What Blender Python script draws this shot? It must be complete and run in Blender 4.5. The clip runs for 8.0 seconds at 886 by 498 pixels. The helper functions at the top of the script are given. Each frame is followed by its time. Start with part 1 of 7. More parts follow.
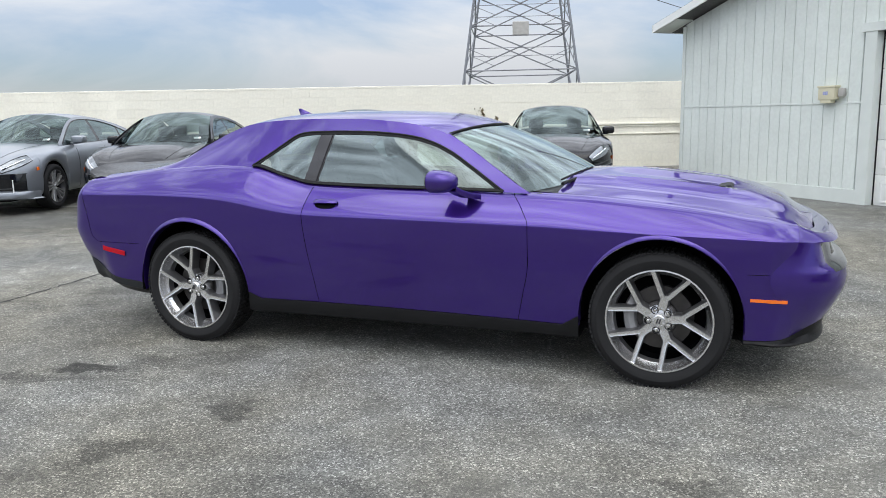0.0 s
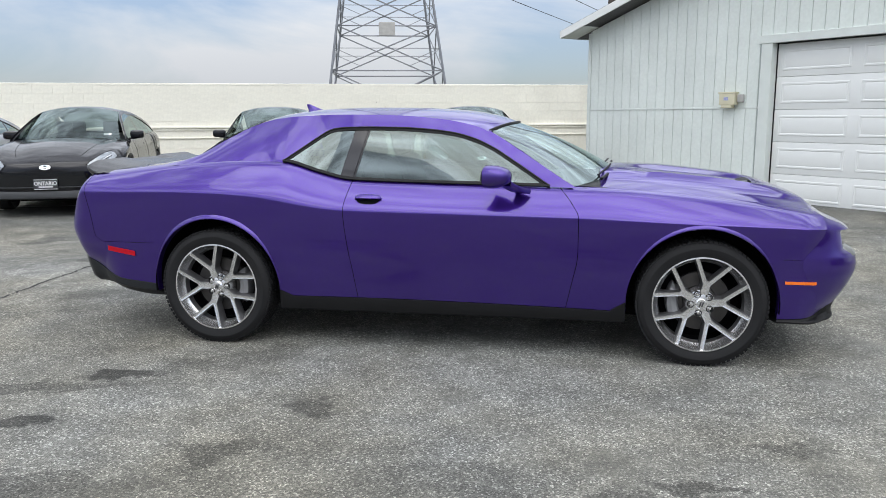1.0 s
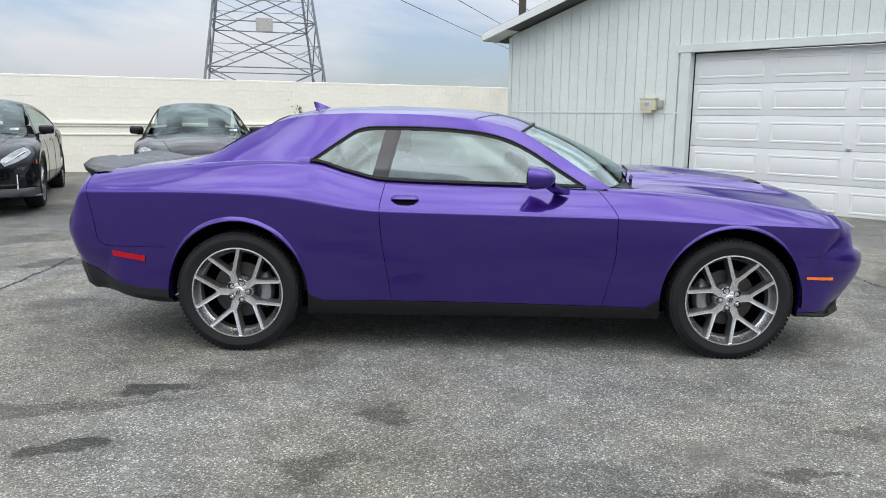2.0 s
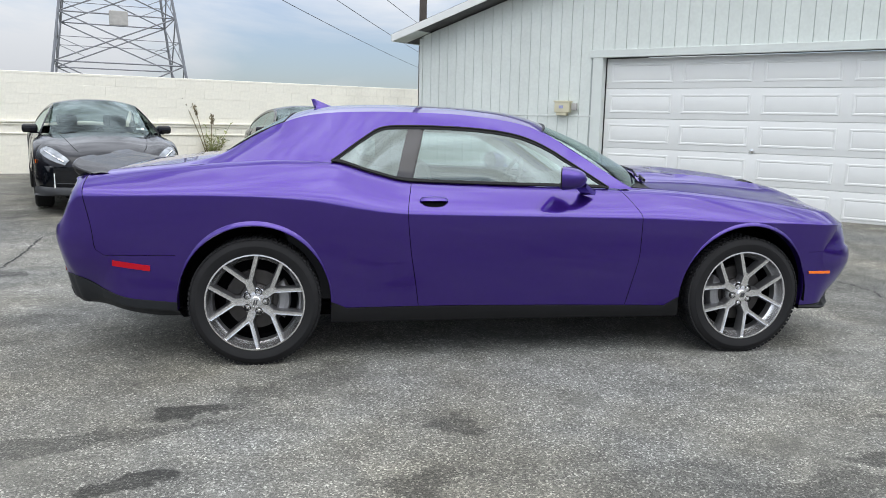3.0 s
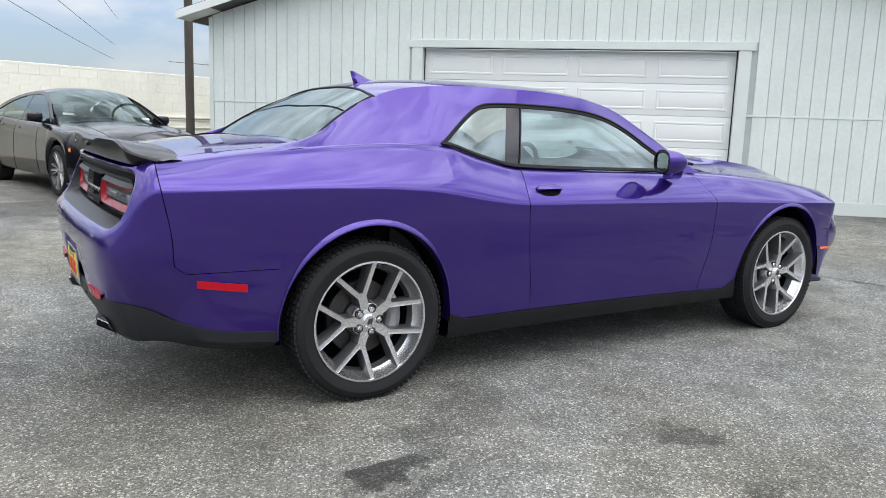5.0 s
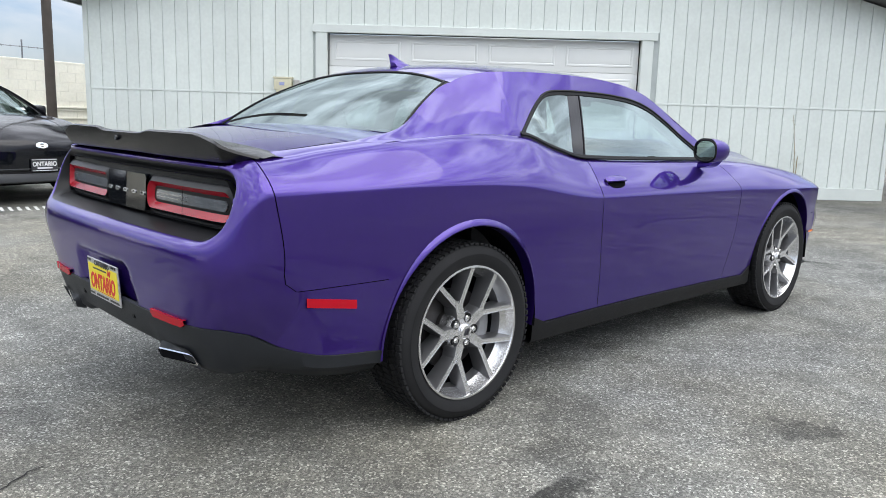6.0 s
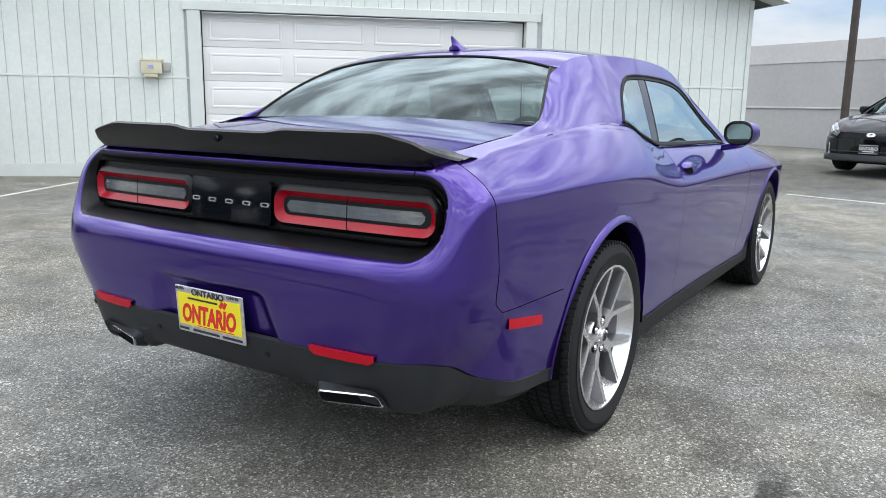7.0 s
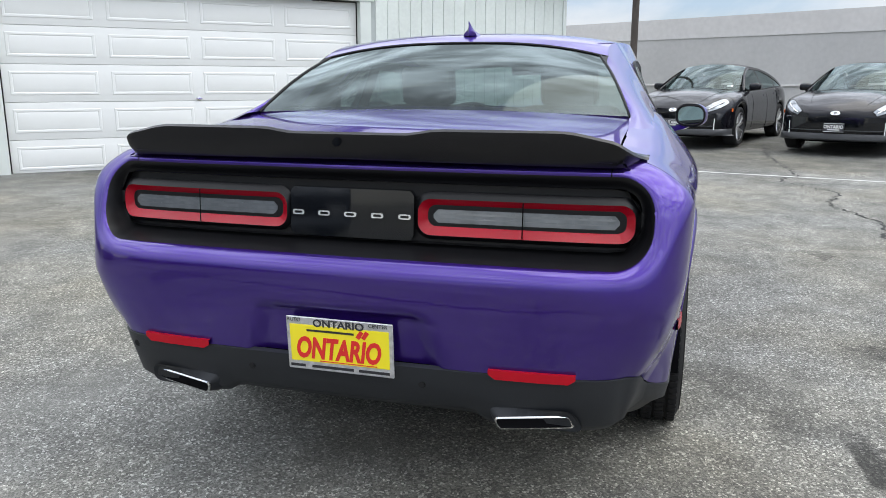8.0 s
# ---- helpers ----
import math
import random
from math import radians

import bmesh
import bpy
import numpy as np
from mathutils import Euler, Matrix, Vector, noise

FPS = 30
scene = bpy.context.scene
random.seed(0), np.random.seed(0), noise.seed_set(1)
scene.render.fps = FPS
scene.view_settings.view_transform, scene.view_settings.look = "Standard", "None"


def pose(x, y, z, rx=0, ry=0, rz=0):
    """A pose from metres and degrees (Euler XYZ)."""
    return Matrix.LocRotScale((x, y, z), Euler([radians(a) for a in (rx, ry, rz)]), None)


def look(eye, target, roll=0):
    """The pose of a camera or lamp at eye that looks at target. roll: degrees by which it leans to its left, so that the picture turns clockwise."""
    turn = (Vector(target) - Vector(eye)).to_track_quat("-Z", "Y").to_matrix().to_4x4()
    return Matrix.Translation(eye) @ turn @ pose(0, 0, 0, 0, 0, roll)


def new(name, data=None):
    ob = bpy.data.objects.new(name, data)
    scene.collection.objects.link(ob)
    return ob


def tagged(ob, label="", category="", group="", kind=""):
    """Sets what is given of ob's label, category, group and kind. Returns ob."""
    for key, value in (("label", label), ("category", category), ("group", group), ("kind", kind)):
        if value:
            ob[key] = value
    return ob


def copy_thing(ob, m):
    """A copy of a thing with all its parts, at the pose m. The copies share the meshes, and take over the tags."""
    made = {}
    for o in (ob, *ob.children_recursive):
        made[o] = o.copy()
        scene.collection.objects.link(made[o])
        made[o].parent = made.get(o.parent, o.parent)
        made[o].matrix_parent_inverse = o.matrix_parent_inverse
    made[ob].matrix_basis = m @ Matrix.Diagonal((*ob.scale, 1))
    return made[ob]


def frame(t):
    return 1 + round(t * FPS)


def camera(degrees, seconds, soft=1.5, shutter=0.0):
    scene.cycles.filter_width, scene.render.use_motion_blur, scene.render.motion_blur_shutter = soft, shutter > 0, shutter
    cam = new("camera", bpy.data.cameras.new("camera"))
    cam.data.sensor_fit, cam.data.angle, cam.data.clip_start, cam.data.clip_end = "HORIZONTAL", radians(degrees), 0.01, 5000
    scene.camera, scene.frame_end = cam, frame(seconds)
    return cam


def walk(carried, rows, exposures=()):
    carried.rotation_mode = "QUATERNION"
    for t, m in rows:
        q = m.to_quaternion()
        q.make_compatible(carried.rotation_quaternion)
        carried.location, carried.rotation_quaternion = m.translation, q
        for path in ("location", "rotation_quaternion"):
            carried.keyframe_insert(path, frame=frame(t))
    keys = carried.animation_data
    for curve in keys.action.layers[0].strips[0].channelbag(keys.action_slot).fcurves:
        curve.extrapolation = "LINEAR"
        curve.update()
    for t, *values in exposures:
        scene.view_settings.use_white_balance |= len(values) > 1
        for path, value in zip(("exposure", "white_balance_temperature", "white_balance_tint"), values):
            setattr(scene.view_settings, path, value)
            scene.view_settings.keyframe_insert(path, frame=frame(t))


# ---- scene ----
cam = camera(60.2, 8.0, soft=0.9)
EXPO = 0.37
PATH = [
    (0, (1.81, -4.905, 1.432), (1.106, -3.064, 1.091), -1.1),
    (0.5, (1.301, -5.143, 1.44), (0.773, -3.245, 1.096), -0.8),
    (1, (0.797, -5.314, 1.425), (0.441, -3.377, 1.081), -0.3),
    (1.5, (0.303, -5.38, 1.426), (0.109, -3.419, 1.083), 0.3),
    (3, (-1.119, -5.187, 1.391), (-0.8, -3.241, 1.059), 1.3),
    (3.5, (-1.622, -4.936, 1.368), (-1.112, -3.03, 1.042), 1.6),
    (4, (-2.16, -4.674, 1.337), (-1.457, -2.83, 1.013), 1.8),
    (4.5, (-2.616, -4.289, 1.284), (-1.729, -2.525, 0.962), 1.9),
    (6, (-3.613, -2.991, 1.212), (-2.252, -1.565, 0.873), 1.7),
    (6.5, (-3.926, -2.472, 1.222), (-2.418, -1.207, 0.865), 1.3),
    (7, (-4.134, -1.89, 1.221), (-2.484, -0.825, 0.844), 0.8),
    (7.5, (-4.336, -1.35, 1.237), (-2.557, -0.53, 0.835), 0.3),
    (8, (-4.402, -0.825, 1.258), (-2.525, -0.283, 0.833), 0.1),
]
walk(cam, [(t, look(eye, target, roll)) for t, eye, target, roll in PATH], exposures=[(0.0, EXPO - 0.26), (4.0, EXPO - 0.19), (6.0, EXPO - 0.03), (8.0, EXPO + 0.0)])

# ---- sky and sun: bright thin overcast ----
SUN_EL, SUN_AZ = radians(66), radians(163)
world = bpy.data.worlds.new("sky")
scene.world = world
world.use_nodes = True
wn, wl = world.node_tree.nodes, world.node_tree.links
wn.clear()
w_out, w_bg = wn.new("ShaderNodeOutputWorld"), wn.new("ShaderNodeBackground")
w_sky, w_mix, w_noise, w_ramp, w_co, w_map = (wn.new("ShaderNodeTexSky"), wn.new("ShaderNodeMix"), wn.new("ShaderNodeTexNoise"),
    wn.new("ShaderNodeValToRGB"), wn.new("ShaderNodeTexCoord"), wn.new("ShaderNodeMapping"))
w_sky.sky_type, w_sky.sun_disc = "NISHITA", False
w_sky.sun_elevation, w_sky.sun_rotation = SUN_EL, SUN_AZ
w_sky.air_density, w_sky.dust_density, w_sky.ozone_density = 1.0, 0.6, 3.0
w_map.inputs["Scale"].default_value = (1.0, 1.0, 3.2)
w_noise.inputs["Scale"].default_value, w_noise.inputs["Detail"].default_value = 2.7, 8
w_noise.inputs["Roughness"].default_value, w_noise.inputs["Distortion"].default_value = 0.55, 0.4
w_ramp.color_ramp.elements[0].position, w_ramp.color_ramp.elements[1].position = 0.40, 0.62
w_ramp.color_ramp.elements[0].color, w_ramp.color_ramp.elements[1].color = (0.24, 0.24, 0.24, 1), (1, 1, 1, 1)
w_mix.data_type = "RGBA"
w_mix.inputs[7].default_value = (7.55, 7.85, 8.3, 1)
wl.new(w_co.outputs["Generated"], w_map.inputs[0]), wl.new(w_map.outputs[0], w_noise.inputs["Vector"])
w_veil, w_fac = wn.new("ShaderNodeMapRange"), wn.new("ShaderNodeMath")
for k, v in enumerate((0.11, 0.32, 0.0, 0.82)):
    w_veil.inputs[k + 1].default_value = v
w_fac.operation = "MAXIMUM"
wl.new(w_noise.outputs["Fac"], w_ramp.inputs[0]), wl.new(w_ramp.outputs[0], w_fac.inputs[0]), wl.new(w_veil.outputs[0], w_fac.inputs[1]), wl.new(w_fac.outputs[0], w_mix.inputs[0])
w_sep, w_rise, w_mul = wn.new("ShaderNodeSeparateXYZ"), wn.new("ShaderNodeMapRange"), wn.new("ShaderNodeVectorMath")
w_rise.inputs[1].default_value, w_rise.inputs[2].default_value, w_rise.inputs[3].default_value, w_rise.inputs[4].default_value = 0.0, 0.66, 0.56, 1.80
w_mul.operation = "SCALE"
w_puff, w_pr, w_hi, w_mix2, w_all = wn.new("ShaderNodeTexNoise"), wn.new("ShaderNodeMapRange"), wn.new("ShaderNodeMapRange"), wn.new("ShaderNodeMath"), wn.new("ShaderNodeMath")
w_puff.inputs["Scale"].default_value, w_puff.inputs["Detail"].default_value, w_puff.inputs["Roughness"].default_value = 4.6, 7, 0.58
for k, v in enumerate((0.40, 0.63, -0.46, 0.72)):
    w_pr.inputs[k + 1].default_value = v
for k, v in enumerate((0.18, 0.55, 0.0, 1.0)):
    w_hi.inputs[k + 1].default_value = v
w_mix2.operation, w_mix2.inputs[2].default_value = "MULTIPLY_ADD", 1.0
w_all.operation = "MULTIPLY"
wl.new(w_co.outputs["Generated"], w_sep.inputs[0]), wl.new(w_sep.outputs[2], w_rise.inputs[0]), wl.new(w_sep.outputs[2], w_veil.inputs[0])
wl.new(w_map.outputs[0], w_puff.inputs["Vector"]), wl.new(w_puff.outputs["Fac"], w_pr.inputs[0]), wl.new(w_sep.outputs[2], w_hi.inputs[0])
wl.new(w_pr.outputs[0], w_mix2.inputs[0]), wl.new(w_hi.outputs[0], w_mix2.inputs[1])
wl.new(w_rise.outputs[0], w_all.inputs[0]), wl.new(w_mix2.outputs[0], w_all.inputs[1])
wl.new(w_mix.outputs[2], w_mul.inputs[0]), wl.new(w_all.outputs[0], w_mul.inputs["Scale"])
w_tint = wn.new("ShaderNodeVectorMath")
w_tint.operation, w_tint.inputs[1].default_value = "MULTIPLY", (0.92, 0.965, 1.09)
wl.new(w_sky.outputs[0], w_tint.inputs[0]), wl.new(w_tint.outputs[0], w_mix.inputs[6]), wl.new(w_mul.outputs[0], w_bg.inputs[0]), wl.new(w_bg.outputs[0], w_out.inputs[0])
w_bg.inputs[1].default_value = 0.125
sun = new("sun", bpy.data.lights.new("sun", "SUN"))
sun.data.energy, sun.data.angle, sun.data.color = 1.35, radians(68), (0.97, 0.93, 0.84)
sun.matrix_world = look((0, 0, 20), (20 * -math.sin(SUN_AZ) / math.tan(SUN_EL), 20 * -math.cos(SUN_AZ) / math.tan(SUN_EL), 0))


# ---- materials ----
def material(name, color, rough=0.5, metal=0.0, coat=0.0, vary=0.0, scale=6.0, bump=0.0, bscale=60.0, spec=0.5, fine=0.0, piece=0.0, coords="Object"):
    """Principled surface: colour varied at two scales, fine relief."""
    m = bpy.data.materials.new(name)
    m.use_nodes = True
    n, l = m.node_tree.nodes, m.node_tree.links
    b = n["Principled BSDF"]
    b.inputs["Base Color"].default_value = (*color, 1)
    b.inputs["Roughness"].default_value, b.inputs["Metallic"].default_value = rough, metal
    b.inputs["Coat Weight"].default_value, b.inputs["Coat Roughness"].default_value = coat, 0.03
    b.inputs["Specular IOR Level"].default_value = spec
    co = n.new("ShaderNodeTexCoord")
    if vary or fine or piece:
        hsv = n.new("ShaderNodeHueSaturation")
        hsv.inputs["Color"].default_value = (*color, 1)
        total = None
        for s, a, d in ((scale, vary, 4), (scale * 14, fine, 2)):
            if not a:
                continue
            t = n.new("ShaderNodeTexNoise")
            t.inputs["Scale"].default_value, t.inputs["Detail"].default_value = s, d
            r = n.new("ShaderNodeMapRange")
            r.inputs[1].default_value, r.inputs[2].default_value = 0.25, 0.75
            r.inputs[3].default_value, r.inputs[4].default_value = 1 - a, 1 + a
            l.new(co.outputs[coords], t.inputs["Vector"]), l.new(t.outputs["Fac"], r.inputs[0])
            if total is None:
                total = r.outputs[0]
            else:
                mul = n.new("ShaderNodeMath")
                mul.operation = "MULTIPLY"
                l.new(total, mul.inputs[0]), l.new(r.outputs[0], mul.inputs[1])
                total = mul.outputs[0]
        if piece:
            info, r = n.new("ShaderNodeObjectInfo"), n.new("ShaderNodeMapRange")
            r.inputs[3].default_value, r.inputs[4].default_value = 1 - piece, 1 + piece
            l.new(info.outputs["Random"], r.inputs[0])
            if total is None:
                total = r.outputs[0]
            else:
                mul = n.new("ShaderNodeMath")
                mul.operation = "MULTIPLY"
                l.new(total, mul.inputs[0]), l.new(r.outputs[0], mul.inputs[1])
                total = mul.outputs[0]
        l.new(total, hsv.inputs["Value"]), l.new(hsv.outputs[0], b.inputs["Base Color"])
    if bump:
        t, bp = n.new("ShaderNodeTexNoise"), n.new("ShaderNodeBump")
        t.inputs["Scale"].default_value, t.inputs["Detail"].default_value = bscale, 5
        bp.inputs["Strength"].default_value, bp.inputs["Distance"].default_value = bump, 0.01
        l.new(co.outputs[coords], t.inputs["Vector"]), l.new(t.outputs["Fac"], bp.inputs["Height"]), l.new(bp.outputs[0], b.inputs["Normal"])
    return m


def glass_material(name, tint, gloss=0.015, shine=1.8, power=4.0):
    m = bpy.data.materials.new(name)
    m.use_nodes = True
    n, l = m.node_tree.nodes, m.node_tree.links
    n.clear()
    out, mix, tr, gl, fr = (n.new("ShaderNodeOutputMaterial"), n.new("ShaderNodeMixShader"), n.new("ShaderNodeBsdfTransparent"),
                            n.new("ShaderNodeBsdfGlossy"), n.new("ShaderNodeLayerWeight"))
    tr.inputs[0].default_value, gl.inputs["Roughness"].default_value, fr.inputs[0].default_value = (*tint, 1), gloss, 0.5
    gl.inputs[0].default_value = (0.74, 0.86, 0.86, 1)
    rise, mul = n.new("ShaderNodeMath"), n.new("ShaderNodeMath")
    rise.operation, rise.inputs[1].default_value = "POWER", power
    mul.operation, mul.inputs[1].default_value, mul.inputs[2].default_value, mul.use_clamp = "MULTIPLY_ADD", 0.85, 0.055 * shine, True
    l.new(fr.outputs["Facing"], rise.inputs[0]), l.new(rise.outputs[0], mul.inputs[0])
    l.new(mul.outputs[0], mix.inputs[0]), l.new(tr.outputs[0], mix.inputs[1]), l.new(gl.outputs[0], mix.inputs[2]), l.new(mix.outputs[0], out.inputs[0])
    return m


M_PAINT = material("purple metallic paint", (0.043, 0.0145, 0.205), 0.30, 0.70, 1.0, spec=0.25, fine=0.06, scale=30, vary=0.03)
M_PAINT.node_tree.nodes["Principled BSDF"].inputs["Specular Tint"].default_value = (0.50, 0.45, 0.90, 1)
M_PAINT.node_tree.nodes["Principled BSDF"].inputs["Coat IOR"].default_value = 1.53
M_BLACKPL = material("black plastic trim", (0.011, 0.011, 0.012), 0.5, bump=0.08, bscale=300, vary=0.1, spec=0.2)
M_SATIN = material("satin black panel", (0.005, 0.005, 0.006), 0.36, vary=0.08, scale=10, spec=0.26)
M_SPOILER = material("satin black spoiler", (0.006, 0.006, 0.008), 0.24, vary=0.08, scale=10, spec=0.36)
M_GLOSSBLK = material("gloss black panel", (0.004, 0.005, 0.007), 0.06, vary=0.1, spec=0.5)
# near black for liners and joints, also painted as shade in hollows
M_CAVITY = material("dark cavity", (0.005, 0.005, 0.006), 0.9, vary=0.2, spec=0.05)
M_GLASS = glass_material("tinted window glass", (0.44, 0.54, 0.52), shine=2.6, power=1.8)
M_CARGLASS = glass_material("grey tinted windscreen", (0.46, 0.54, 0.53), shine=0.8)
M_GLASSDK = glass_material("dark tinted rear glass", (0.24, 0.30, 0.30), shine=0.75, power=3.1)
M_SCREEN = glass_material("green tinted windscreen glass", (0.72, 0.84, 0.82), shine=3.2)
M_VALANCE = material("dark grey bumper plastic", (0.020, 0.022, 0.026), 0.5, bump=0.06, bscale=300, vary=0.08, spec=0.3)
M_RUBBER = material("tyre rubber", (0.017, 0.017, 0.018), 0.70, bump=0.1, bscale=200, vary=0.15, spec=0.2)
M_ALLOY = material("polished alloy", (0.82, 0.82, 0.83), 0.27, 0.94, vary=0.05, scale=20)
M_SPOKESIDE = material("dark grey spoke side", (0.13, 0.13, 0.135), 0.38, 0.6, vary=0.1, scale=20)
M_BARREL = material("grey alloy barrel", (0.34, 0.34, 0.35), 0.42, 0.8, vary=0.08, scale=20)
M_CALIPER = material("cast grey caliper", (0.36, 0.36, 0.37), 0.5, 0.6, vary=0.12, scale=20)
M_FRIT = material("black glazed window border", (0.018, 0.017, 0.020), 0.12, vary=0.08, spec=0.6)
M_DISC = material("brake disc iron", (0.085, 0.080, 0.078), 0.45, 0.8, vary=0.25, scale=12)
M_CHROME = material("chrome", (0.85, 0.85, 0.86), 0.07, 1.0, vary=0.02)
M_REDLENS = material("red reflector lens", (0.40, 0.004, 0.014), 0.25, vary=0.08, spec=0.25)
M_LAMPRED = material("deep red lamp lens", (0.30, 0.003, 0.013), 0.20, vary=0.10, spec=0.3)
M_CLEARLENS = material("grey lamp lens", (0.17, 0.185, 0.20), 0.16, 0.4, coat=0.4, vary=0.2, scale=25)
M_ORANGE = material("orange marker lens", (0.85, 0.16, 0.01), 0.15, coat=0.8, vary=0.08)
M_SEAT = material("dark seat cloth", (0.035, 0.035, 0.038), 0.8, bump=0.1, bscale=250, vary=0.1)
M_LINING = material("grey cabin lining", (0.060, 0.060, 0.062), 0.8, bump=0.1, bscale=250, vary=0.1)
M_DASH = material("dark dashboard plastic", (0.03, 0.03, 0.032), 0.65, bump=0.1, bscale=200, vary=0.1)
M_WHITE = material("white label paper", (0.8, 0.8, 0.8), 0.6, vary=0.03)
M_YELLOW = material("yellow plate", (0.85, 0.72, 0.02), 0.35, vary=0.05)
M_REDINK = material("red ink", (0.65, 0.02, 0.02), 0.4, vary=0.03)
M_BLACKINK = material("black ink", (0.02, 0.02, 0.025), 0.4, vary=0.03)
M_SIDING = material("pale grey-green painted siding", (0.70, 0.745, 0.705), 0.7, bump=0.15, bscale=90, vary=0.05, scale=1.5, fine=0.04, piece=0.025)
M_TRIM = material("painted trim board", (0.67, 0.71, 0.675), 0.6, bump=0.1, bscale=60, vary=0.06, scale=3)
M_DOORW = material("white painted steel door", (0.80, 0.81, 0.79), 0.4, bump=0.05, bscale=120, vary=0.03, scale=2)
M_ROOF = material("grey asphalt shingle", (0.10, 0.10, 0.10), 0.9, bump=0.5, bscale=80, vary=0.25, scale=3, fine=0.2)
M_BLOCK = material("white painted block", (0.89, 0.86, 0.75), 0.85, bump=0.3, bscale=50, vary=0.09, scale=1.2, fine=0.05, piece=0.015)
M_MORTAR = material("painted mortar", (0.86, 0.83, 0.745), 0.9, bump=0.3, bscale=60, vary=0.08)
M_GREYWALL = material("grey painted masonry", (0.47, 0.465, 0.455), 0.85, bump=0.2, bscale=30, vary=0.07, scale=0.6, fine=0.05)
M_PALEWALL = material("pale painted masonry", (0.60, 0.585, 0.57), 0.85, bump=0.2, bscale=30, vary=0.06, scale=0.6, fine=0.05)
M_STEEL = material("galvanised steel", (0.22, 0.23, 0.25), 0.55, 0.5, vary=0.15, scale=0.6)
M_WOOD = material("weathered brown pole", (0.070, 0.058, 0.050), 0.85, bump=0.5, bscale=25, vary=0.25, scale=4)
M_CONC = material("concrete", (0.42, 0.41, 0.39), 0.85, bump=0.25, bscale=60, vary=0.15, scale=2)
M_BEIGE = material("beige plastic box", (0.66, 0.62, 0.45), 0.5, vary=0.05)
M_LINE = material("worn white line paint", (0.55, 0.55, 0.53), 0.8, bump=0.3, bscale=80, vary=0.25, scale=5, fine=0.2)
M_CRACK = material("tar filled crack", (0.012, 0.012, 0.012), 0.8, vary=0.2)
M_LEAF = material("dry weed leaf", (0.34, 0.36, 0.15), 0.7, vary=0.35, scale=8)
M_BLACKCAR = material("black car paint", (0.008, 0.008, 0.011), 0.18, vary=0.05, spec=0.25, coat=0.35)
M_SILVERCAR = material("silver grey car paint", (0.27, 0.29, 0.32), 0.32, 0.6, 0.5, fine=0.04, scale=30, vary=0.02)
M_HEADLAMP = material("clear headlamp glass", (0.26, 0.28, 0.30), 0.12, 0.6, 0.6, vary=0.15, scale=14)
M_BUMPER = material("grey bumper plastic", (0.048, 0.050, 0.054), 0.5, vary=0.08)


# ---- mesh helpers ----
def pchip(points):
    """Smooth curve through (x, value) points, with no overshoot."""
    xs, ys = np.array([p[0] for p in points], float), np.array([p[1] for p in points], float)
    h, d = np.diff(xs), np.diff(ys) / np.diff(xs)
    m = np.zeros(len(xs))
    m[0], m[-1] = d[0], d[-1]
    for i in range(1, len(xs) - 1):
        if d[i - 1] * d[i] > 0:
            m[i] = 2 * d[i - 1] * d[i] / (d[i - 1] + d[i])

    def f(x):
        x = min(max(x, xs[0]), xs[-1])
        i = min(int(np.searchsorted(xs, x, side="right")) - 1, len(xs) - 2)
        t = (x - xs[i]) / h[i]
        return float((2 * t**3 - 3 * t**2 + 1) * ys[i] + (t**3 - 2 * t**2 + t) * h[i] * m[i] + (3 * t**2 - 2 * t**3) * ys[i + 1] + (t**3 - t**2) * h[i] * m[i + 1])
    return f


def smooth_path(points, n):
    """n + 1 points evenly along a Catmull-Rom curve through the given points."""
    p = [Vector(q) for q in points]
    p = [2 * p[0] - p[1]] + p + [2 * p[-1] - p[-2]]
    fine = []
    for i in range(1, len(p) - 2):
        for k in range(16):
            t = k / 16
            fine.append(0.5 * (2 * p[i] + (p[i + 1] - p[i - 1]) * t + (2 * p[i - 1] - 5 * p[i] + 4 * p[i + 1] - p[i + 2]) * t * t + (3 * p[i] - p[i - 1] - 3 * p[i + 1] + p[i + 2]) * t**3))
    fine.append(p[-2])
    run = [0.0]
    for a, b in zip(fine, fine[1:]):
        run.append(run[-1] + (b - a).length)
    out = []
    for k in range(n + 1):
        s = run[-1] * k / n
        i = min(max(int(np.searchsorted(run, s, side="right")) - 1, 0), len(fine) - 2)
        w = (s - run[i]) / max(run[i + 1] - run[i], 1e-9)
        out.append(fine[i].lerp(fine[i + 1], min(max(w, 0), 1)))
    return out


def mesh_object(name, verts, faces, mat, parent=None, label="", sharp=35, smooth=True):
    me = bpy.data.meshes.new(name)
    me.from_pydata([tuple(v) for v in verts], [], [tuple(f) for f in faces])
    me.materials.append(mat)
    if smooth:
        me.polygons.foreach_set("use_smooth", [True] * len(me.polygons))
        me.set_sharp_from_angle(angle=radians(sharp))
    me.update()
    ob = new(name, me)
    ob.parent = parent
    if label:
        tagged(ob, label)
    return ob


def part(name, bm, mat, parent, label="", sharp=35):
    """Links a bmesh as one mesh object under a thing or a part."""
    bmesh.ops.recalc_face_normals(bm, faces=bm.faces)
    me = bpy.data.meshes.new(name)
    bm.to_mesh(me)
    bm.free()
    me.materials.append(mat)
    me.polygons.foreach_set("use_smooth", [True] * len(me.polygons))
    me.set_sharp_from_angle(angle=radians(sharp))
    ob = new(name, me)
    ob.parent = parent
    if label:
        tagged(ob, label)
    return ob


def empty(name, m, label, category, group="", kind=""):
    ob = new(name)
    ob.empty_display_size = 0.2
    ob.matrix_world = m
    return tagged(ob, label, category, group, kind)


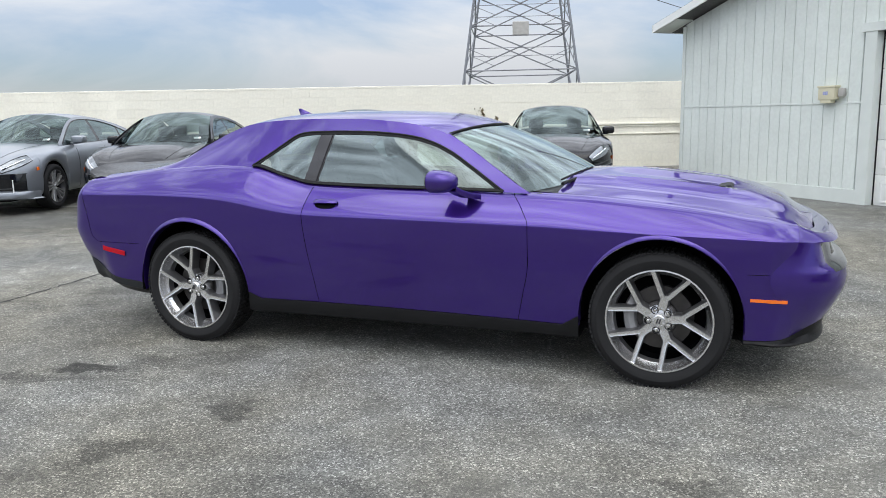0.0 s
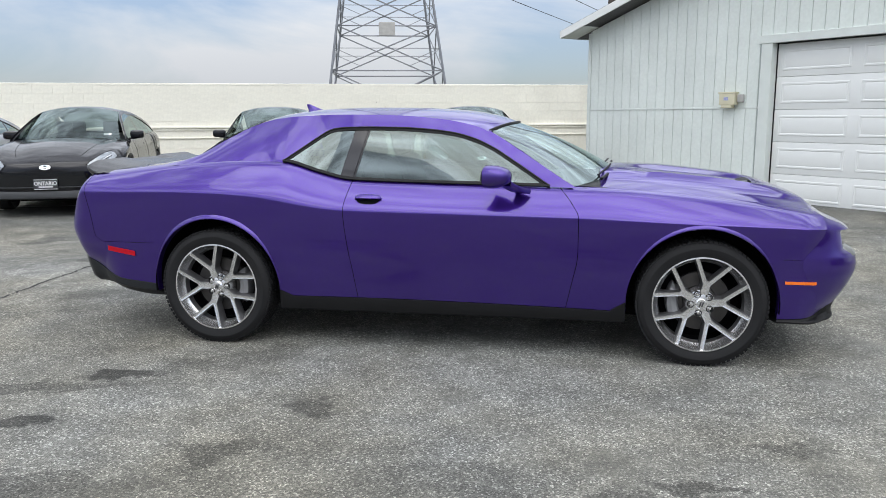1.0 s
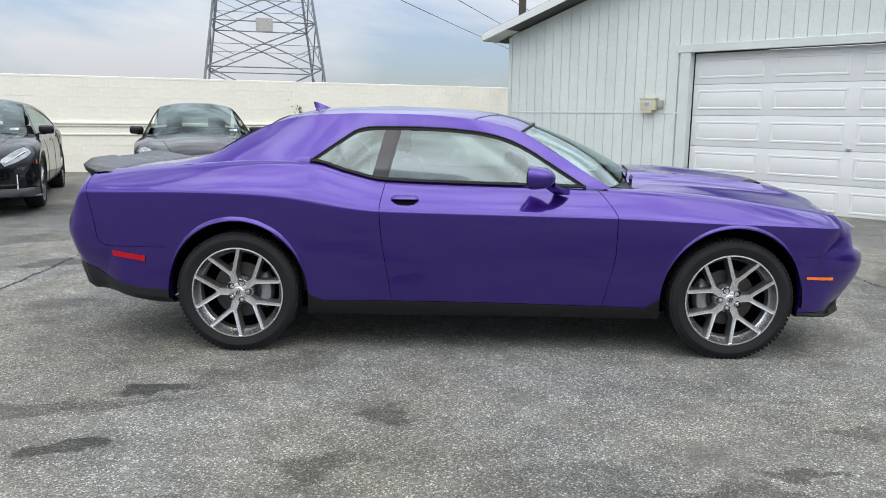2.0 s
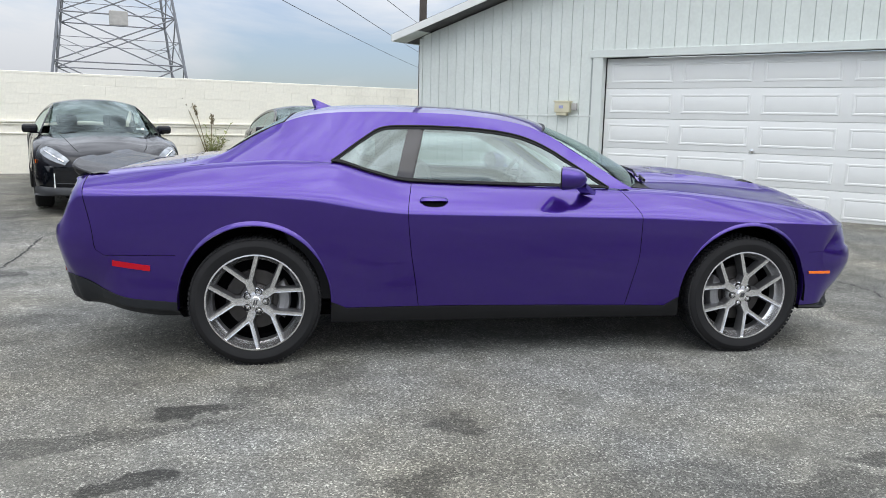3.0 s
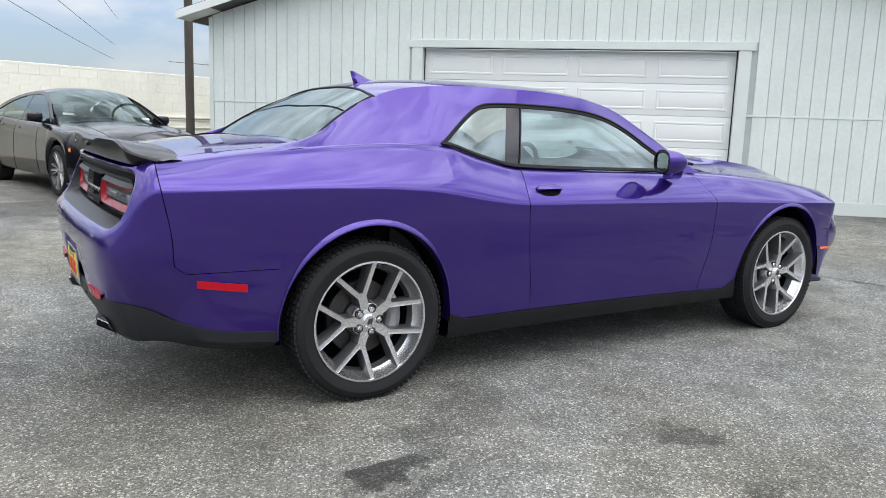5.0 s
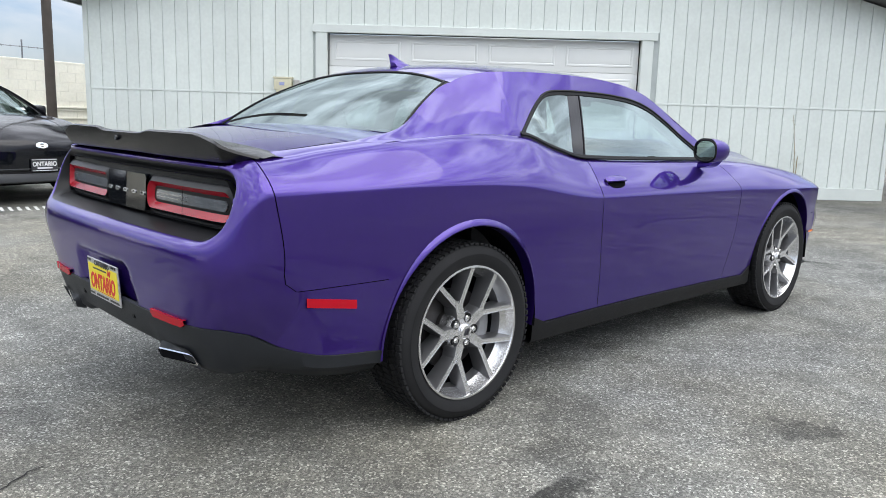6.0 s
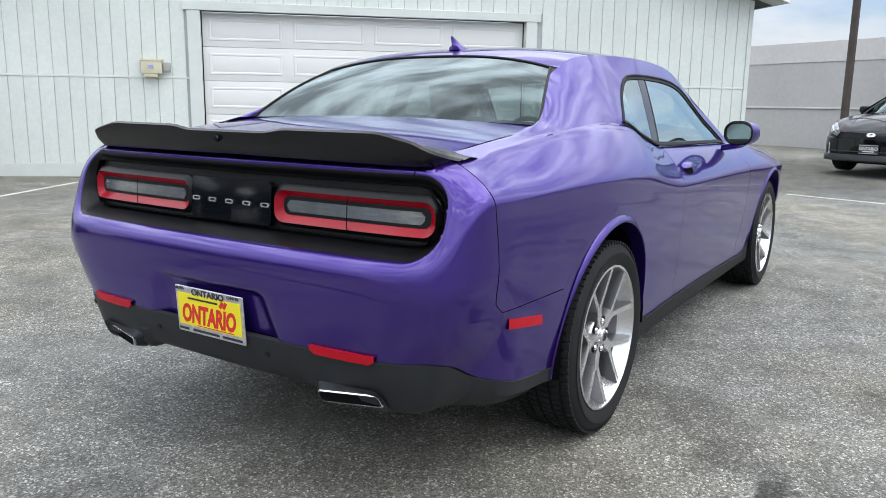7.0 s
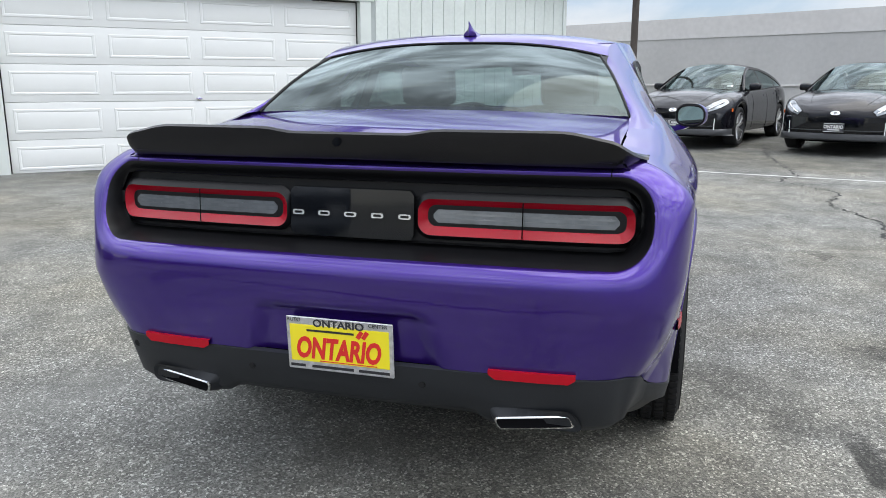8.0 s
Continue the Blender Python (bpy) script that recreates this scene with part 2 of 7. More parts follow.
def add_grid(bm, rows, skip=None, flip=False):
    """Quads between rows of points of equal length."""
    vs = [[bm.verts.new(p) for p in r] for r in rows]
    for i in range(len(vs) - 1):
        for j in range(len(vs[0]) - 1):
            if skip and skip(i, j):
                continue
            q = (vs[i][j], vs[i][j + 1], vs[i + 1][j + 1], vs[i + 1][j])
            try:
                bm.faces.new(q[::-1] if flip else q)
            except ValueError:
                pass
    return vs


def clean(bm):
    bmesh.ops.remove_doubles(bm, verts=bm.verts, dist=0.0004)
    loose = [v for v in bm.verts if not v.link_faces]
    bmesh.ops.delete(bm, geom=loose, context="VERTS")
    return bm


def add_box(bm, lo, hi, bevel=0.0, segments=1, m=None):
    c = [(a + b) / 2 for a, b in zip(lo, hi)]
    s = [abs(b - a) for a, b in zip(lo, hi)]
    r = bmesh.ops.create_cube(bm, size=1, matrix=Matrix.Translation(c) @ Matrix.Diagonal((*s, 1)))
    vs = r["verts"]
    if bevel:
        es = list({e for v in vs for e in v.link_edges})
        g = bmesh.ops.bevel(bm, geom=es, offset=bevel, segments=segments, affect="EDGES", profile=0.6)
        vs = list({v for f in g["faces"] for v in f.verts} | {v for v in vs if v.is_valid})
    if m is not None:
        bmesh.ops.transform(bm, matrix=m, verts=vs)
    return vs


def add_tube(bm, points, radius, sides=8, caps=True):
    """A round bar along points; radius may be a number or one per point."""
    rings, up = [], Vector((0, 0, 1))
    for i, p in enumerate(points):
        p = Vector(p)
        a, b = Vector(points[max(i - 1, 0)]), Vector(points[min(i + 1, len(points) - 1)])
        d = (b - a).normalized()
        side = d.cross(up if abs(d.z) < 0.95 else Vector((1, 0, 0))).normalized()
        top = side.cross(d)
        r = float(radius[i] if isinstance(radius, (list, tuple)) else radius)
        rings.append([bm.verts.new(p + r * (math.cos(k * math.tau / sides) * side + math.sin(k * math.tau / sides) * top)) for k in range(sides)])
    for r0, r1 in zip(rings, rings[1:]):
        for k in range(sides):
            bm.faces.new((r0[k], r0[(k + 1) % sides], r1[(k + 1) % sides], r1[k]))
    if caps:
        bm.faces.new(rings[0][::-1])
        bm.faces.new(rings[-1])


def add_lathe(bm, profile, steps=48, axis="Y"):
    """Turns (radius, along) points round the axle."""
    rows = []
    for k in range(steps):
        a = k * math.tau / steps
        c, s = math.cos(a), math.sin(a)
        rows.append([bm.verts.new((r * c, y, r * s) if axis == "Y" else (r * c, r * s, y)) for r, y in profile])
    for k in range(steps):
        a, b = rows[k], rows[(k + 1) % steps]
        for j in range(len(profile) - 1):
            bm.faces.new((a[j], a[j + 1], b[j + 1], b[j]))


def add_prism(bm, outline, y0, y1):
    """Extrudes an outline of (x, z) points between y0 and y1."""
    a = [bm.verts.new((x, y0, z)) for x, z in outline]
    b = [bm.verts.new((x, y1, z)) for x, z in outline]
    n = len(outline)
    bm.faces.new(a)
    bm.faces.new(b[::-1])
    for i in range(n):
        bm.faces.new((a[i], b[i], b[(i + 1) % n], a[(i + 1) % n]))


def text_part(name, body, size, mat, parent, m, label="", depth=0.0015, bold=0.0, shear=0.0):
    """Letters in the built-in font, as a mesh."""
    cu = bpy.data.curves.new(name, "FONT")
    cu.body, cu.size, cu.extrude, cu.align_x, cu.align_y, cu.offset, cu.shear, cu.resolution_u = body, size, depth, "CENTER", "CENTER", bold, shear, 3
    tmp = bpy.data.objects.new(name, cu)
    scene.collection.objects.link(tmp)
    bpy.context.view_layer.update()
    me = bpy.data.meshes.new_from_object(tmp.evaluated_get(bpy.context.evaluated_depsgraph_get()))
    bpy.data.objects.remove(tmp)
    me.materials.clear()
    me.materials.append(mat)
    ob = new(name, me)
    ob.parent, ob.matrix_local = parent, m
    if label:
        tagged(ob, label)
    return ob


def slope(x, y):
    """The yard rises gently away from the car."""
    return 0.015 * min(max(math.hypot(x, y) - 3.0, 0), 11)


# ---- ground ----
def build_ground():
    rings = [0, 1, 2, 3, 4, 5, 6, 7, 8, 9, 10, 11, 12, 13, 14, 15, 16, 17, 20, 30, 60, 140, 400, 1500]
    verts, faces, n = [(0, 0, 0)], [], 96
    for r in rings[1:]:
        for k in range(n):
            a = k * math.tau / n
            x, y = r * math.cos(a), r * math.sin(a)
            verts.append((x, y, slope(x, y)))
    for k in range(n):
        faces.append((0, 1 + k, 1 + (k + 1) % n))
    for i in range(len(rings) - 2):
        for k in range(n):
            a, b = 1 + i * n, 1 + (i + 1) * n
            faces.append((a + k, b + k, b + (k + 1) % n, a + (k + 1) % n))
    ob = mesh_object("ground", verts, faces, asphalt_material(), sharp=80)
    return tagged(ob, "worn grey asphalt yard with dark stains and a painted shade strip", "asphalt", kind="structure")


# dark stains and patches on the asphalt, and a strip of painted shade: x, y, half length, half width, turn, strength
STAINS_AND_SHADE = [(-1.77, -1.60, 0.22, 0.11, 8, 1.0), (-2.12, -1.90, 0.62, 0.09, 14, 0.55), (-1.81, -2.30, 0.18, 0.075, 22, 0.9), (-0.49, -1.88, 0.10, 0.11, 0, 0.6), (-0.74, -2.44, 0.20, 0.09, 10, 0.5),
          (0.85, -2.65, 0.40, 0.13, 14, 0.6), (1.32, -2.38, 0.18, 0.06, 0, 0.7), (1.70, -2.03, 0.18, 0.06, 15, 0.5), (1.6, -2.9, 0.35, 0.12, 10, 0.55), (2.3, -2.35, 0.3, 0.2, 0, 0.3), (-1.2, -2.9, 0.4, 0.12, 0, 0.5), (-4.9, 2.8, 0.9, 0.3, 50, 0.6), (-3.9, 1.6, 0.35, 0.2, 30, 0.6),
          # the entry at (1.5, -3.15) is the strip that puts shade into the ground
          (-3.1, 0.2, 0.35, 0.2, 0, 0.4), (0.2, -2.6, 0.5, 0.2, 15, 0.3), (1.5, -3.15, 2.1, 0.55, 6, 0.26), (3.4, 0.6, 1.4, 0.35, 60, 0.35), (-6.8, 4.6, 2.4, 0.7, 22, 0.6), (-2.6, 6.4, 2.6, 0.7, 24, 0.6), (-1.2, -1.2, 0.5, 0.15, 40, 0.35), (10.5, -2.2, 3.4, 6.0, 0, 0.5), (-6.6, 3.2, 4.5, 1.1, 23, 0.4)]


def asphalt_material():
    m = bpy.data.materials.new("worn asphalt")
    m.use_nodes = True
    n, l = m.node_tree.nodes, m.node_tree.links
    b = n["Principled BSDF"]
    co = n.new("ShaderNodeTexCoord")

    def noise_tex(scale, detail=3, rough=0.55):
        t = n.new("ShaderNodeTexNoise")
        t.inputs["Scale"].default_value, t.inputs["Detail"].default_value, t.inputs["Roughness"].default_value = scale, detail, rough
        l.new(co.outputs["Object"], t.inputs["Vector"])
        return t.outputs["Fac"]

    def ranged(v, a, c, lo, hi):
        r = n.new("ShaderNodeMapRange")
        for i, k in enumerate((a, c, lo, hi)):
            r.inputs[i + 1].default_value = k
        l.new(v, r.inputs[0])
        return r.outputs[0]

    def math_node(op, p, q):
        k = n.new("ShaderNodeMath")
        k.operation = op
        for i, v in enumerate((p, q)):
            if isinstance(v, (int, float)):
                k.inputs[i].default_value = v
            else:
                l.new(v, k.inputs[i])
        return k.outputs[0]

    vor = n.new("ShaderNodeTexVoronoi")
    vor.inputs["Scale"].default_value = 135
    l.new(co.outputs["Object"], vor.inputs["Vector"])
    sep = n.new("ShaderNodeSeparateColor")
    l.new(vor.outputs["Color"], sep.inputs[0])
    stone = math_node("ADD", ranged(sep.outputs[0], 0.2, 0.9, 0.55, 1.22), ranged(sep.outputs[1], 0.82, 0.96, 0.0, 1.6))
    bare = ranged(noise_tex(1.15, 6, 0.62), 0.52, 0.66, 0.0, 0.6)
    smooth = n.new("ShaderNodeMix")
    l.new(bare, smooth.inputs[0]), l.new(stone, smooth.inputs[2])
    smooth.inputs[3].default_value = 0.66
    stone = smooth.outputs[0]
    grain = ranged(noise_tex(240, 3), 0.3, 0.7, 0.55, 1.45)
    blotch = ranged(noise_tex(0.55, 6, 0.62), 0.3, 0.72, 0.66, 1.26)
    medium = ranged(noise_tex(3.2, 8, 0.72), 0.3, 0.7, 0.62, 1.34)
    value = math_node("MULTIPLY", math_node("MULTIPLY", stone, grain), math_node("MULTIPLY", blotch, medium))
    warp = n.new("ShaderNodeTexNoise")
    warp.inputs["Scale"].default_value, warp.inputs["Detail"].default_value = 3.5, 7
    l.new(co.outputs["Object"], warp.inputs["Vector"])
    off = n.new("ShaderNodeVectorMath")
    off.operation, off.inputs[1].default_value = "SUBTRACT", (0.5, 0.5, 0.5)
    l.new(warp.outputs["Color"], off.inputs[0])
    sc = n.new("ShaderNodeVectorMath")
    sc.operation, sc.inputs[1].default_value = "MULTIPLY", (0.55, 0.55, 0.0)
    l.new(off.outputs[0], sc.inputs[0])
    moved = n.new("ShaderNodeVectorMath")
    l.new(co.outputs["Object"], moved.inputs[0]), l.new(sc.outputs[0], moved.inputs[1])
    total = None
    for x, y, a, w, turn, s in STAINS_AND_SHADE:
        mp = n.new("ShaderNodeMapping")
        mp.vector_type = "TEXTURE"
        mp.inputs["Location"].default_value, mp.inputs["Rotation"].default_value, mp.inputs["Scale"].default_value = (x, y, 0), (0, 0, radians(turn)), (a, w, 100)
        ln = n.new("ShaderNodeVectorMath")
        ln.operation = "LENGTH"
        l.new(moved.outputs[0], mp.inputs[0]), l.new(mp.outputs[0], ln.inputs[0])
        v = ranged(ln.outputs["Value"], 0.88, 1.14, s, 0.0)
        total = v if total is None else math_node("MAXIMUM", total, v)
    dark = math_node("SUBTRACT", 1.0, math_node("MULTIPLY", total, 0.72))
    value = math_node("MULTIPLY", value, dark)
    col = n.new("ShaderNodeMix")
    col.data_type, col.blend_type = "RGBA", "MULTIPLY"
    col.inputs[0].default_value = 1.0
    comb = n.new("ShaderNodeCombineColor")
    for i in range(3):
        l.new(value, comb.inputs[i])
    tone = n.new("ShaderNodeMix")
    tone.data_type = "RGBA"
    tone.inputs[6].default_value, tone.inputs[7].default_value = (0.200, 0.192, 0.160, 1), (0.182, 0.184, 0.172, 1)
    l.new(ranged(noise_tex(0.42, 5, 0.6), 0.40, 0.60, 0.0, 1.0), tone.inputs[0]), l.new(tone.outputs[2], col.inputs[6])
    l.new(comb.outputs[0], col.inputs[7]), l.new(col.outputs[2], b.inputs["Base Color"])
    b.inputs["Roughness"].default_value, b.inputs["Specular IOR Level"].default_value = 0.85, 0.35
    bp = n.new("ShaderNodeBump")
    bp.inputs["Strength"].default_value, bp.inputs["Distance"].default_value = 0.55, 0.006
    l.new(math_node("ADD", sep.outputs[0], noise_tex(200, 2)), bp.inputs["Height"]), l.new(bp.outputs[0], b.inputs["Normal"])
    return m


build_ground()


# ---- wheels ----
def build_wheel(parent, m, radius, rim, width, phase, spokes, name="wheel", steps=56, alloy=None, lugs=True, detail=True, lip=None):
    """A tyre on an alloy rim; its outer face looks along -y. spokes: how a spoke is drawn."""
    alloy = alloy or M_ALLOY
    hub = new(name)
    hub.parent, hub.matrix_local = parent, m
    hub.empty_display_size = 0.1
    o, w = -width / 2, width / 2
    bm = bmesh.new()
    side = [(rim - 0.004, o + 0.028), (rim + 0.006, o + 0.012), (rim + 0.03, o + 0.001), (rim + 0.05, o - 0.002), (radius - 0.045, o), (radius - 0.022, o + 0.008), (radius - 0.008, o + 0.02)]
    tread = []
    if detail:
        for g in (-0.07, -0.028, 0.022, 0.064):
            tread += [(radius - 0.005, g - 0.006), (radius - 0.011, g - 0.004), (radius - 0.011, g + 0.004), (radius - 0.005, g + 0.006)]
    add_lathe(bm, side + [(radius - 0.002, o + 0.032)] + tread + [(radius - 0.002, w - 0.032), (radius - 0.03, w), (rim, w - 0.02)], steps)
    part("tyre", bm, M_RUBBER, hub, "black rubber tyre", 30)
    if detail:
        bm = bmesh.new()
        for k in range(80):
            turn = Matrix.Rotation(k * math.tau / 80, 4, "Y")
            for g0, g1, tilt in ((o + 0.014, -0.077, 0.10), (-0.063, -0.035, 0.28), (-0.021, 0.015, -0.2), (0.029, 0.057, -0.28), (0.071, w - 0.014, -0.10)):
                mid = Matrix.Translation((0, (g0 + g1) / 2, 0)) @ Matrix.Rotation(tilt, 4, "Z")
                add_box(bm, (-0.0098, (g0 - g1) / 2, radius - 0.009), (0.0098, (g1 - g0) / 2, radius + 0.0004), m=turn @ mid)
        tagged(part("tread_pattern", bm, M_RUBBER, hub, "", 30), kind="stuff")
    bm = bmesh.new()
    add_lathe(bm, [(rim + 0.004, o + 0.020), (rim + 0.003, o + 0.008), (rim - 0.005, o + 0.007), (rim - 0.009, o + 0.016), (rim - 0.014, o + 0.045), (rim - 0.032, o + 0.066)], steps)
    part("rim_lip", bm, lip or alloy, hub, "machined alloy lip", 40)
    bm = bmesh.new()
    add_lathe(bm, [(rim - 0.031, o + 0.065), (rim - 0.040, o + 0.105)], steps)
    part("rim_barrel", bm, lip or M_BARREL, hub, "alloy barrel", 40)
    # the barrel's deep part is near black: shade inside the wheel put into colour
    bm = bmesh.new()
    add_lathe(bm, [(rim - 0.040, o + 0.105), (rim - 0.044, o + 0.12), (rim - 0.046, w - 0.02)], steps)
    part("inner_barrel", bm, M_CAVITY, hub, "inner barrel blackened as shade", 40)
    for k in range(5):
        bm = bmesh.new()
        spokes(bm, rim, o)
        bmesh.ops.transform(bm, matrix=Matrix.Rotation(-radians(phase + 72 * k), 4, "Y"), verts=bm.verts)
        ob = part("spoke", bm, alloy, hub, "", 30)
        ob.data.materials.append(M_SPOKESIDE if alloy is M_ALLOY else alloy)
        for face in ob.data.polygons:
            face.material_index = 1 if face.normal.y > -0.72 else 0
    bm = bmesh.new()
    add_lathe(bm, [(0.0001, o + 0.024), (0.026, o + 0.026), (0.030, o + 0.030), (0.031, o + 0.04), (0.05, o + 0.042), (0.078, o + 0.05), (0.085, o + 0.065), (0.085, o + 0.1)], 40)
    part("hub_centre", bm, alloy, hub, "", 30)
    bm = bmesh.new()
    for s in (-1, 1):
        add_box(bm, (-0.0035, o + 0.021, -0.014), (0.0035, o + 0.027, 0.014), m=Matrix.Translation((s * 0.0065, 0, 0)) @ Matrix.Rotation(0.3, 4, "Y"))
    part("cap_mark", bm, M_BLACKINK, hub, "two dark slanted bars")
    if lugs:
        for k in range(5):
            a = radians(phase + 36 + 72 * k)
            bm = bmesh.new()
            add_lathe(bm, [(0.0001, o + 0.024), (0.007, o + 0.025), (0.011, o + 0.030), (0.0130, o + 0.05)], 12)
            ob = part("lug_nut", bm, M_CHROME, hub, "chrome lug nut")
            ob.location = (0.057 * math.cos(a), 0.012, 0.057 * math.sin(a))
            bm = bmesh.new()
            add_lathe(bm, [(0.0150, o + 0.0395), (0.0205, o + 0.0385), (0.0215, o + 0.06)], 14)
            ob = part("lug_recess", bm, M_BLACKPL, hub)
            ob.location = (0.057 * math.cos(a), 0.002, 0.057 * math.sin(a))
    bm = bmesh.new()
    add_lathe(bm, [(0.06, o + 0.105), (0.09, o + 0.10), (0.095, o + 0.115), (0.17, o + 0.115), (0.172, o + 0.14), (0.06, o + 0.14)], 48)
    part("brake_disc", bm, M_DISC, hub, "rusty grey brake disc", 30)
    # near black as well, to paint the dark seen between the spokes
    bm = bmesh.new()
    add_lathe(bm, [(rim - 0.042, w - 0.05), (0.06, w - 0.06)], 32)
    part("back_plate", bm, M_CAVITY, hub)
    return hub


def bar_between(bm, a, b, wa, wb, y0a, y0b, y1):
    """A tapering spoke bar in the wheel plane with bevelled front edges."""
    a, b = Vector((a[0], 0, a[1])), Vector((b[0], 0, b[1]))
    d = (b - a).normalized()
    s = Vector((d.z, 0, -d.x))
    pts = []
    for p, w, y0 in ((a, wa, y0a), (b, wb, y0b)):
        pts.append([p + s * w * 1.18 + Vector((0, y1, 0)), p + s * w * 1.0 + Vector((0, y0 + 0.008, 0)), p + s * w * 0.80 + Vector((0, y0, 0)), p + Vector((0, y0 + 0.0025, 0)),
                    p - s * w * 0.80 + Vector((0, y0, 0)), p - s * w * 1.0 + Vector((0, y0 + 0.008, 0)), p - s * w * 1.18 + Vector((0, y1, 0))])
    vs = [[bm.verts.new(p) for p in row] for row in pts]
    for j in range(6):
        bm.faces.new((vs[0][j], vs[0][j + 1], vs[1][j + 1], vs[1][j]))
    for row in vs:
        bm.faces.new(row)


def y_spoke(bm, rim, o):
    """A short arm from the hub that forks to two places on the rim."""
    bar_between(bm, (0.040, 0), (0.136, 0), 0.027, 0.0235, o + 0.042, o + 0.0355, o + 0.10)
    for s in (-1, 1):
        a = radians(20.5 * s)
        tip = ((rim - 0.007) * math.cos(a), (rim - 0.007) * math.sin(a))
        bar_between(bm, (0.118, 0.0095 * s), tip, 0.0140, 0.0125, o + 0.0375, o + 0.0125, o + 0.097)


def blade_spoke(bm, rim, o):
    """Twin slanted blades of a turbine style wheel."""
    for a0, a1, w in ((-16, -4, 0.009), (-2, 16, 0.014), (20, 30, 0.007)):
        p, q = radians(a0), radians(a1)
        bar_between(bm, (0.055 * math.cos(p), 0.055 * math.sin(p)), ((rim - 0.01) * math.cos(q), (rim - 0.01) * math.sin(q)), w, w * 1.2, o + 0.032, o + 0.014, o + 0.06)


# ---- purple coupe ----
coupe = empty("coupe", pose(0, 0, 0), "purple metallic two-door muscle coupe with black rear spoiler, parked on asphalt", "car")

AX, AZ, AA, AB = 1.475, 0.36, 0.420, 0.441
W = pchip([(-2.15, 0.918), (-1.9, 0.930), (-1.475, 0.943), (-1.0, 0.940), (-0.6, 0.934), (0.2, 0.931), (0.8, 0.934), (1.2, 0.945), (1.475, 0.949), (1.8, 0.936), (2.0, 0.912)])
ZC = pchip([(-2.60, 0.775), (-2.555, 0.777), (-2.52, 0.795), (-2.47, 0.86), (-2.41, 0.925), (-2.33, 0.950), (-1.8, 0.962), (-1.5, 0.958), (-1.2, 0.941), (-0.9, 0.895), (-0.72, 0.872), (-0.6, 0.864),
            (0.12, 0.852), (0.77, 0.841), (1.4, 0.822), (1.84, 0.810), (2.1, 0.795), (2.42, 0.77)])
ZE = pchip([(-2.60, 1.035), (-2.4, 1.052), (-2.0, 1.098), (-1.6, 1.135), (-1.3, 1.150), (-1.04, 1.142), (-0.82, 1.082), (-0.61, 1.036), (-0.1, 1.020), (0.5, 1.008), (0.8, 0.998), (1.06, 0.985),
            (1.54, 0.945), (1.92, 0.898), (2.14, 0.865), (2.42, 0.80)])
DE = pchip([(-2.60, 0.135), (-2.45, 0.135), (-2.3, 0.13), (-1.9, 0.138), (-1.3, 0.152), (-1.0, 0.152), (-0.6, 0.132), (0.6, 0.130), (0.9, 0.12), (1.5, 0.14), (2.05, 0.13), (2.25, 0.07), (2.42, 0.05)])
ZL = pchip([(-2.57, 0.512), (-2.44, 0.494), (-2.30, 0.432), (-2.12, 0.385), (-1.92, 0.366), (-1.88, 0.36), (-1.06, 0.32), (-0.5, 0.322), (0.12, 0.317), (1.06, 0.300), (1.9, 0.285), (2.1, 0.290), (2.2, 0.310), (2.3, 0.355), (2.42, 0.395)])
GAP_R = pchip([(0.30, -0.548), (0.5, -0.578), (0.66, -0.604), (0.87, -0.622), (1.04, -0.592)])
GAP_F = pchip([(0.30, 0.712), (0.44, 0.742), (0.64, 0.778), (0.84, 0.778), (0.93, 0.73), (1.01, 0.66)])
GAP = 0.0019


def low(x):
    z = ZL(x)
    for c in (-AX, AX):
        d = abs(x - c)
        if d < AA:
            z = max(z, AZ + AB * math.sqrt(max(1 - (d / AA) ** 2, 0)))
    return z


XQ, XF = -2.318, 2.135


def split_at(path, x):
    """Two columns a gap's width apart where a panel joint crosses the outline."""
    out = []
    for a, b in zip(path, path[1:]):
        out.append(a)
        if a.x < x <= b.x:
            out += [a.lerp(b, (x + q - a.x) / (b.x - a.x)) for q in (-GAP, GAP)]
    return out + [path[-1]]


NOSEPLAN = smooth_path([(2.0, 0.912, 0), (2.12, 0.878, 0), (2.22, 0.83, 0), (2.31, 0.74, 0), (2.37, 0.6, 0), (2.405, 0.38, 0), (2.42, 0, 0)], 24)


def nose_y(x):
    """Half width of the plan ahead of the front wheels."""
    return W(x) if x < 2.0 else float(np.interp(x, [p.x for p in NOSEPLAN], [p.y for p in NOSEPLAN]))


